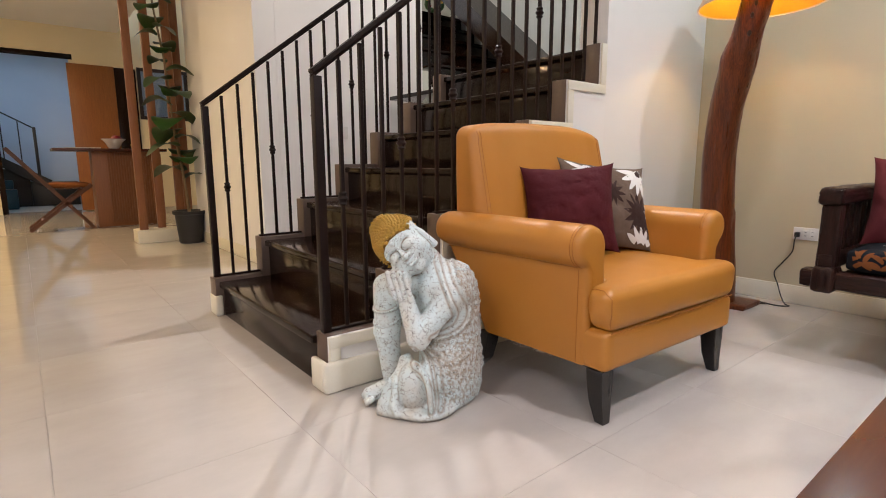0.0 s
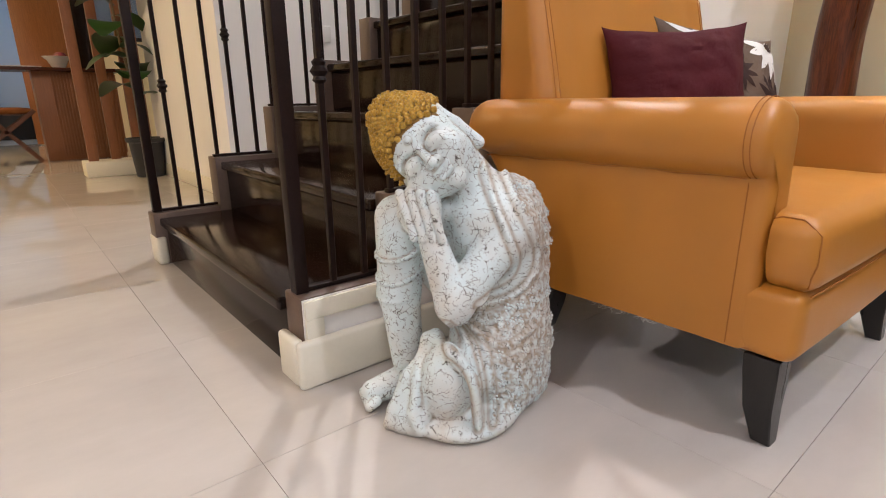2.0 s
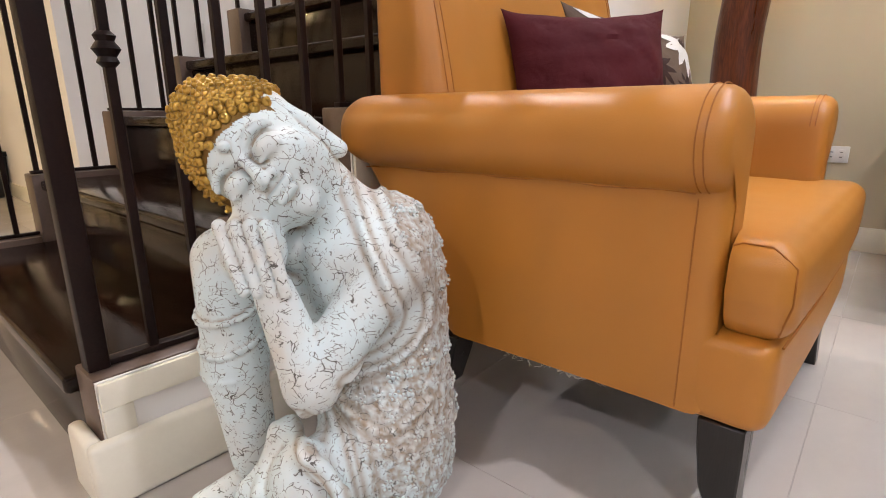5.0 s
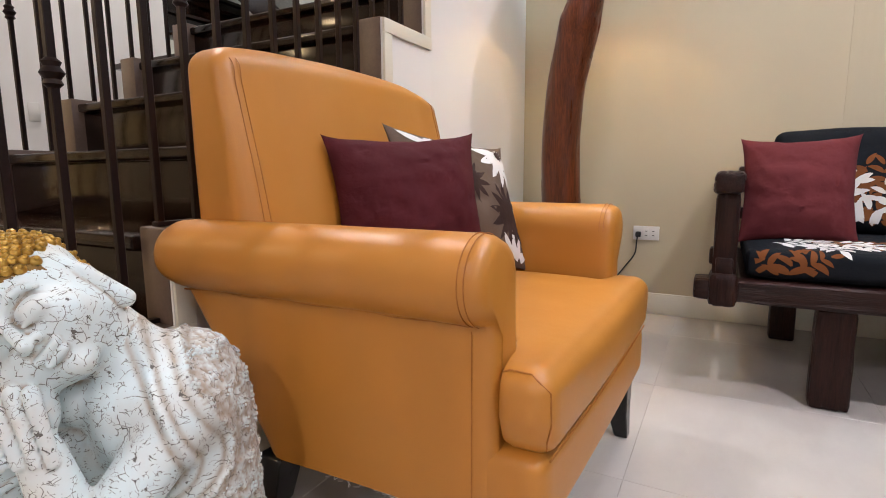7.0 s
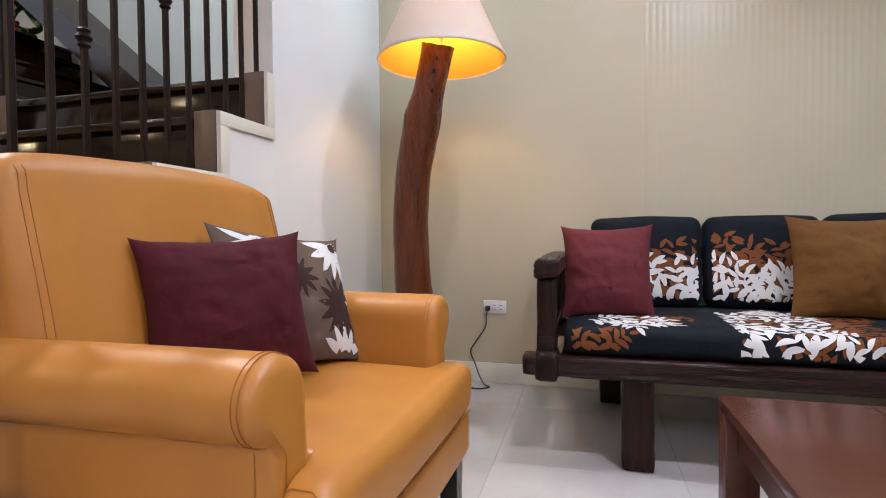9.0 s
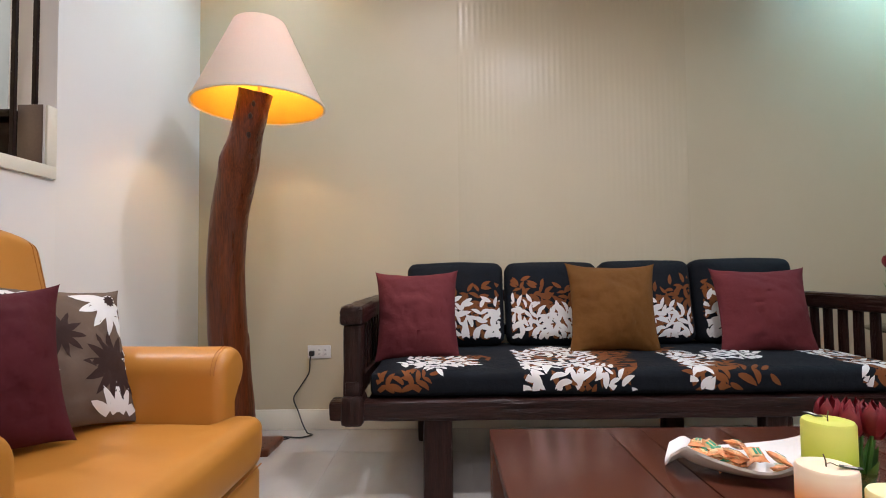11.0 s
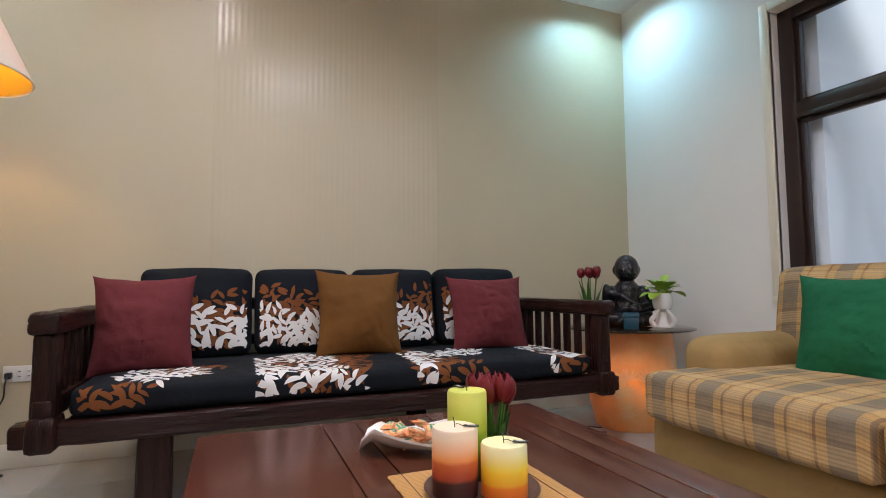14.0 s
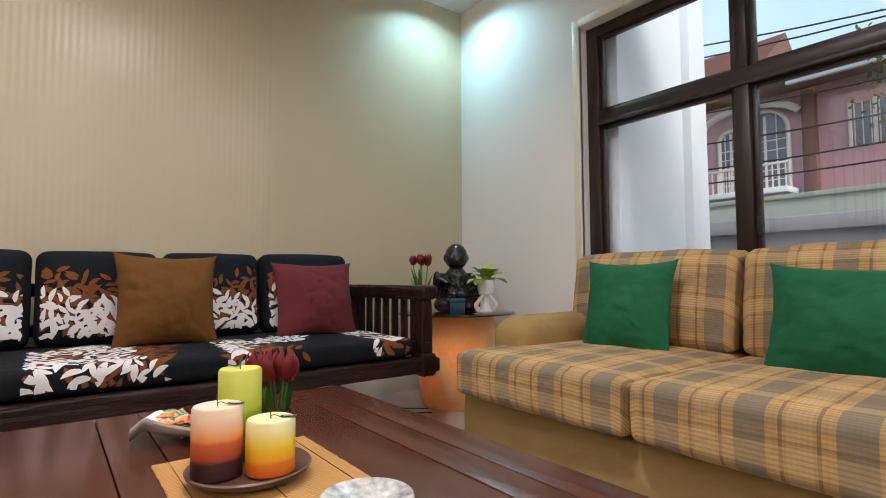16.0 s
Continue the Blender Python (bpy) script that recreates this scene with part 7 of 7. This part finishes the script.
part("window_frame", join(box(2.58, 2.65, FAR - 0.02, FAR + 0.05, 1.90, 2.97), box(3.50, 3.57, FAR - 0.02, FAR + 0.05, 1.90, 2.97), box(2.65, 3.50, FAR - 0.02, FAR + 0.05, 2.90, 2.97), box(2.65, 3.50, FAR - 0.02, FAR + 0.05, 1.90, 1.97)), WINDOW_FRAME, w2)
wp = part("pane", box(2.65, 3.50, FAR + 0.01, FAR + 0.016, 1.97, 2.90, 0), CLEAR_GLASS, w2, smooth=False)
wp.visible_shadow = False
# added blue backdrop: hides the bright sky and gives the pane an evening tone
structure("dusk_backdrop", box(2.6, 5.6, FAR + 1.6, FAR + 1.8, -0.2, 4.5, 0), wall_paint("dusk_blue_backdrop", (0.22, 0.28, 0.38), (0.27, 0.33, 0.43), 0.85))

# back room seen through the doorway, lit by an added blue lamp
BLUE_WALL = wall_paint("pale_blue_wall_paint", (0.60, 0.66, 0.74), (0.66, 0.72, 0.80))
structure("wall_back_room", join(box(-1.8, 2.58, FAR + 3.0, FAR + 3.2, 0, 3.7, 0), box(-1.8, -1.6, FAR + 0.2, FAR + 3.0, 0, 3.7, 0), box(2.4, 2.58, FAR + 0.2, FAR + 3.0, 0, 3.7, 0)), BLUE_WALL, label="pale blue wall of the back room")
structure("ceiling_back_room", box(-1.8, 2.58, FAR + 0.2, FAR + 3.2, 3.7, 3.8, 0), CEILING)
rail2 = thing("stair_railing", "black metal railing of the back-room stairs", "railing", (0.6, 15.5, 0))
part("handrail", bar((-0.9, 15.6, 2.75), (0.78, 15.6, 1.75), 0.05, 0.03), BLACK_LEG, rail2)
part("newel", box(0.75, 0.81, 15.57, 15.63, 0.55, 1.78, 0.004), BLACK_LEG, rail2)
part("stringer", bar((-0.9, 15.6, 1.65), (0.95, 15.6, 0.50), 0.05, 0.20), BLACK_LEG, rail2)
for k in range(5):
    x = -0.7 + 0.3 * k
    part("baluster", box(x - 0.012, x + 0.012, 15.588, 15.612, 1.65 - (x + 0.9) * 0.62, 2.75 - (x + 0.9) * 0.595, 0.002, 1), BLACK_LEG, rail2)
structure("back_steps", join(box(0.6, 1.5, 15.7, 16.4, 0, 0.55, 0.01), box(0.0, 0.6, 15.7, 16.4, 0, 0.85, 0.01)), BLACK_LEG, True)
crate = tagged(part("storage_crate", join(box(-0.1, 0.35, 14.9, 15.3, 0.0, 0.42, 0.02), box(0.0, 0.3, 14.92, 15.2, 0.43, 0.62, 0.03)), TEAL), "blue storage crates stacked by the back stairs", "crate")
# added lamp that stands in for bluish daylight; no such fixture is known
downlight(0.6, FAR + 1.2, 3.7, 19, (0.50, 0.70, 1.0), 170)

# festive hanging decoration in the stairwell
decor = thing("hanging_garland", "festive garland with red, green and gold ornaments", "decoration", (5.45, 6.9, 2.75))
GARLAND = surface("garland_green", (0.012, 0.05, 0.012), (0.03, 0.10, 0.02), 40, 160, 0.5)
RED_BALL = surface("red_bauble", (0.35, 0.01, 0.01), (0.45, 0.02, 0.015), rough=0.2, metal=0.3)
YELLOW = surface("gold_fringe", (0.62, 0.42, 0.03), (0.75, 0.55, 0.06), rough=0.4)
rng = random.Random(31)
for z in (3.55, 3.3, 3.05):
    ring = [(5.45 + 0.13 * math.cos(a), 6.9 + 0.05 * math.sin(2 * a), z + 0.12 * math.sin(a)) for a in np.linspace(0, 2 * math.pi, 22)]
    part("wreath", tube(ring, 0.032, 8), GARLAND, decor)
    for k in range(8):
        a = k * math.pi / 4
        b = lathe([(0, -0.026), (0.019, -0.018), (0.026, 0), (0.019, 0.018), (0, 0.026)], 12, (5.42 + 0.13 * math.cos(a), 6.86, z + 0.12 * math.sin(a)))
        part("bauble", b, RED_BALL if k % 2 else YELLOW, decor)
part("fringe", join(*[tube([(5.33 + 0.02 * k, 6.88, 2.92), (5.33 + 0.02 * k + rng.uniform(-0.01, 0.01), 6.88, 2.72)], 0.006, 5) for k in range(12)]), YELLOW, decor)
part("cord", tube([(5.45, 6.9, 3.6), (5.45, 6.9, 5.59)], 0.006, 6), GARLAND, decor)

# ---- outside the window ----
GRASS = surface("street_concrete", (0.16, 0.16, 0.155), (0.23, 0.225, 0.215), 1.5, 40, 0.9)
structure("ground", box(-150, 150, -250, SOUTH - 0.21, -0.35, -0.25, 0), GRASS)
OUT_WHITE = wall_paint("white_exterior_plaster", (0.70, 0.80, 0.88), (0.75, 0.84, 0.91), 0.8)
OUT_GREY = wall_paint("grey_exterior_plaster", (0.36, 0.37, 0.42), (0.42, 0.43, 0.48), 0.85)
PINK = wall_paint("pink_house_paint", (0.58, 0.35, 0.40), (0.64, 0.40, 0.45), 0.8)
PALE_GREEN = wall_paint("pale_green_plaster", (0.42, 0.50, 0.44), (0.48, 0.56, 0.50), 0.85)
ROOF_BROWN = surface("brown_roof_sheet", (0.14, 0.065, 0.05), (0.20, 0.09, 0.07), 3, 40, 0.6)
hm, hns, hls, hb = nodes_of("bright_hazy_sky")
glow = hns.new("ShaderNodeEmission")
hco = hns.new("ShaderNodeTexCoord").outputs["Object"]
hls.new(ramp_node(hns, hls, noise_node(hns, hls, hco, 0.012, 5), [(0.35, (0.46, 0.72, 0.95)), (0.7, (0.64, 0.84, 0.97))]), glow.inputs["Color"])
glow.inputs["Strength"].default_value = 1.15
hls.new(glow.outputs[0], hns["Material Output"].inputs["Surface"])
structure("backdrop", box(-200, 260, -151, -150, -0.3, 150, 0), hm)
wing = thing("side_wall", "tall white plastered wing wall with a pilaster", "wall", (3.15, -3.0, -0.25), kind="structure")
part("wing_panel", box(3.05, 3.3, -3.47, SOUTH - 0.205, -0.25, 5.2, 0.005), OUT_WHITE, wing)
part("pilaster", box(2.985, 3.3, -3.72, -3.472, -0.25, 5.2, 0.008), OUT_WHITE, wing)
fence = thing("boundary_wall", "grey plastered boundary wall with a thick coping", "wall", (2, -6, -0.25), kind="structure")
part("wall_body", box(-12, 14, -6.1, -5.9, -0.25, 1.36, 0.005), OUT_GREY, fence)
part("coping", box(-12, 14, -6.2, -5.8, 1.362, 1.52, 0.01), OUT_GREY, fence)
HY = -14.0
house = thing("house", "pink two-storey house with arched windows and brown roof", "house", (5, HY - 3, -0.25))
part("wall", box(-6, 9.6, HY - 6, HY, -0.25, 5.45, 0.01), PINK, house)
part("pilaster", box(5.28, 5.56, HY + 0.002, HY + 0.22, 1.5, 5.3, 0.01), ROOF_BROWN, house)
part("roof", extrude([(HY + 0.9, 5.42), (HY + 0.9, 5.56), (HY - 3, 7.4), (HY - 7, 5.5), (HY - 7, 5.4)], "x", -6.6, 7.2), ROOF_BROWN, house)
part("gutter", box(-6.6, 5.6, HY + 0.88, HY + 1.0, 5.30, 5.46, 0.02), OUT_WHITE, house)
part("roof", extrude([(HY + 0.2, 5.6), (HY + 0.2, 5.72), (HY - 3, 8.2), (HY - 6, 5.7)], "x", 6.9, 10.4), ROOF_BROWN, house)


def arched_window(cx, w, z0, zs):
    win = part("window", extrude([(cx - w / 2, z0), (cx - w / 2, zs)] + [(cx - w / 2 * math.cos(a), zs + w / 2 * math.sin(a)) for a in np.linspace(0.2, math.pi - 0.2, 9)] + [(cx + w / 2, zs), (cx + w / 2, z0)], "y", HY + 0.004, HY + 0.03), surface("dull_window_glass", (0.10, 0.14, 0.20), (0.18, 0.23, 0.30), 4, 30, 0.2), house)
    fr = [(cx - w / 2, HY + 0.05, z0), (cx - w / 2, HY + 0.05, zs)] + [(cx - w / 2 * math.cos(a), HY + 0.05, zs + w / 2 * math.sin(a)) for a in np.linspace(0.2, math.pi - 0.2, 9)] + [(cx + w / 2, HY + 0.05, zs), (cx + w / 2, HY + 0.05, z0)]
    part("window_frame", tube(fr, 0.055, 6), PLASTIC_WHITE, win)
    for k in range(1, 4):
        x = cx - w / 2 + w * k / 4
        part("grille_bar", box(x - (0.03 if k == 2 else 0.012), x + (0.03 if k == 2 else 0.012), HY + 0.035, HY + 0.06, z0, zs + 0.75 * w / 2, 0.002, 1), PLASTIC_WHITE, win)
    for k in range(1, 6):
        z = z0 + (zs - z0) * k / 6
        part("grille_bar", box(cx - w / 2, cx + w / 2, HY + 0.037, HY + 0.055, z - 0.012, z + 0.012, 0.002, 1), PLASTIC_WHITE, win)


arched_window(6.42, 1.05, 3.05, 4.55)
arched_window(7.25, 0.6, 3.05, 4.45)
part("arch_moulding", tube([(7.95, HY + 0.25, 4.78)] + [(6.75 - 1.2 * math.cos(a), HY + 0.25, 4.72 + 0.52 * math.sin(a)) for a in np.linspace(math.pi * 0.92, 0.35, 9)][::1] + [(5.6, HY + 0.25, 4.95)], 0.09, 8), PLASTIC_WHITE, house)
sq = part("window", box(3.3, 4.66, HY + 0.003, HY + 0.03, 3.82, 4.78, 0.003), surface("grey_window_glass", (0.10, 0.14, 0.20), (0.18, 0.23, 0.30), 4, 30, 0.2), house)
for k in range(4):
    x = 3.3 + 1.36 * k / 3
    part("window_frame", box(x - 0.035, x + 0.035, HY + 0.031, HY + 0.07, 3.78, 4.82, 0.004), PLASTIC_WHITE, sq)
for k in range(9):
    x = 3.38 + 1.2 * k / 8
    part("grille_bar", box(x - 0.01, x + 0.01, HY + 0.033, HY + 0.05, 3.82, 4.78, 0.001, 1), PLASTIC_WHITE, sq)
balcony = part("balcony", box(5.7, 8.2, HY + 0.003, HY + 0.8, 2.86, 3.0, 0.01), OUT_WHITE, house)
for k in range(18):
    x = 5.75 + 2.4 * k / 17
    part("rail_bar", box(x - 0.015, x + 0.015, HY + 0.72, HY + 0.75, 3.0, 3.55, 0.002, 1), PLASTIC_WHITE, balcony)
part("rail_top", box(5.7, 8.2, HY + 0.70, HY + 0.77, 3.551, 3.60, 0.004), PLASTIC_WHITE, balcony)
green_wall = tagged(part("street_wall", join(box(-10, 14, -12.2, -12.0, -0.25, 2.52, 0.005), box(-10, 14, -12.25, -11.95, 2.521, 2.62, 0.01)), PALE_GREEN), "pale green street wall before the pink house", "wall", kind="structure")
for k, (za, zb, ya, yb) in enumerate(((4.2, 3.7, -9, -8.6), (3.55, 3.35, -9, -8.6), (3.0, 3.1, -9, -8.6), (5.6, 4.4, -9.5, -9), (6.0, 4.2, -9.5, -9), (2.75, 2.85, -9, -8.6))):
    pts = []
    for i in range(13):
        s = i / 12
        pts.append((9 - 12 * s, ya + (yb - ya) * s, za + (zb - za) * s - 0.5 * math.sin(math.pi * s) * 0.6))
    tagged(part("power_line", tube(pts, 0.014, 6), BLACK_RUBBER), "black overhead power line along the street", "cable", "power lines")
tree = thing("street_tree", "leafy green street tree before the pink house", "tree", (2.4, -10.2, -0.25))
part("trunk", tube(curve_points([(2.4, -10.2, -0.25), (2.45, -10.2, 1.5), (2.7, -10.1, 3.0), (3.0, -10.1, 3.9)], 6), [0.12] * 8 + [0.08] * 5 + [0.05] * 6, 10), BARK, tree)
for q in ((2.2, -10.0, 4.2), (3.1, -9.9, 4.4), (2.6, -10.4, 4.6)):
    part("limb", tube([(2.7, -10.1, 3.0), (0.5 * (2.7 + q[0]), -10.1, 3.7), q], [0.05, 0.035, 0.015], 8), BARK, tree)
rng = random.Random(41)
verts, faces = [], []
for k in range(1500):
    c = Vector((rng.gauss(2.55, 0.42), rng.gauss(-10.1, 0.4), rng.gauss(4.1, 0.42)))
    d = Vector((rng.uniform(-1, 1), rng.uniform(-1, 1), rng.uniform(-0.6, 0.6))).normalized()
    s = d.cross(Vector((rng.uniform(-1, 1), 0.3, 1))).normalized()
    n0 = len(verts)
    l = rng.uniform(0.08, 0.15)
    verts += [c, c + d * l * 0.5 + s * l * 0.25, c + d * l, c + d * l * 0.5 - s * l * 0.25]
    faces.append((n0, n0 + 1, n0 + 2, n0 + 3))
me = bpy.data.meshes.new("crown")
me.from_pydata(verts, [], faces)
me.materials.append(LEAF_GREEN)
crown = new("crown", me)
crown.parent = tree
crown.matrix_parent_inverse = tree.matrix_basis.inverted()
tagged(crown, kind="stuff")

# ---- floor tiles ----
TS = 0.733
tile_me = None
for i in range(-6, 7):
    for j in range(-7, 20):
        x0, y0 = 1.14 + TS * i, 2.183 + TS * j
        if x0 > 4.5 or x0 < -2.7 or y0 < -2.6 or y0 > 13.2 or (x0 > 2.2 and y0 > 2.3):
            continue
        if tile_me is None:
            t0 = part("tile", box(0.0005, TS - 0.0005, 0.0005, TS - 0.0005, -0.0035, 0.0, 0.0005, 1), TILE, floor, local=True, smooth=False)
            tile_me = t0.data
        else:
            t0 = new("tile", tile_me)
            t0.parent = floor
        t0.location = (x0, y0, 0)
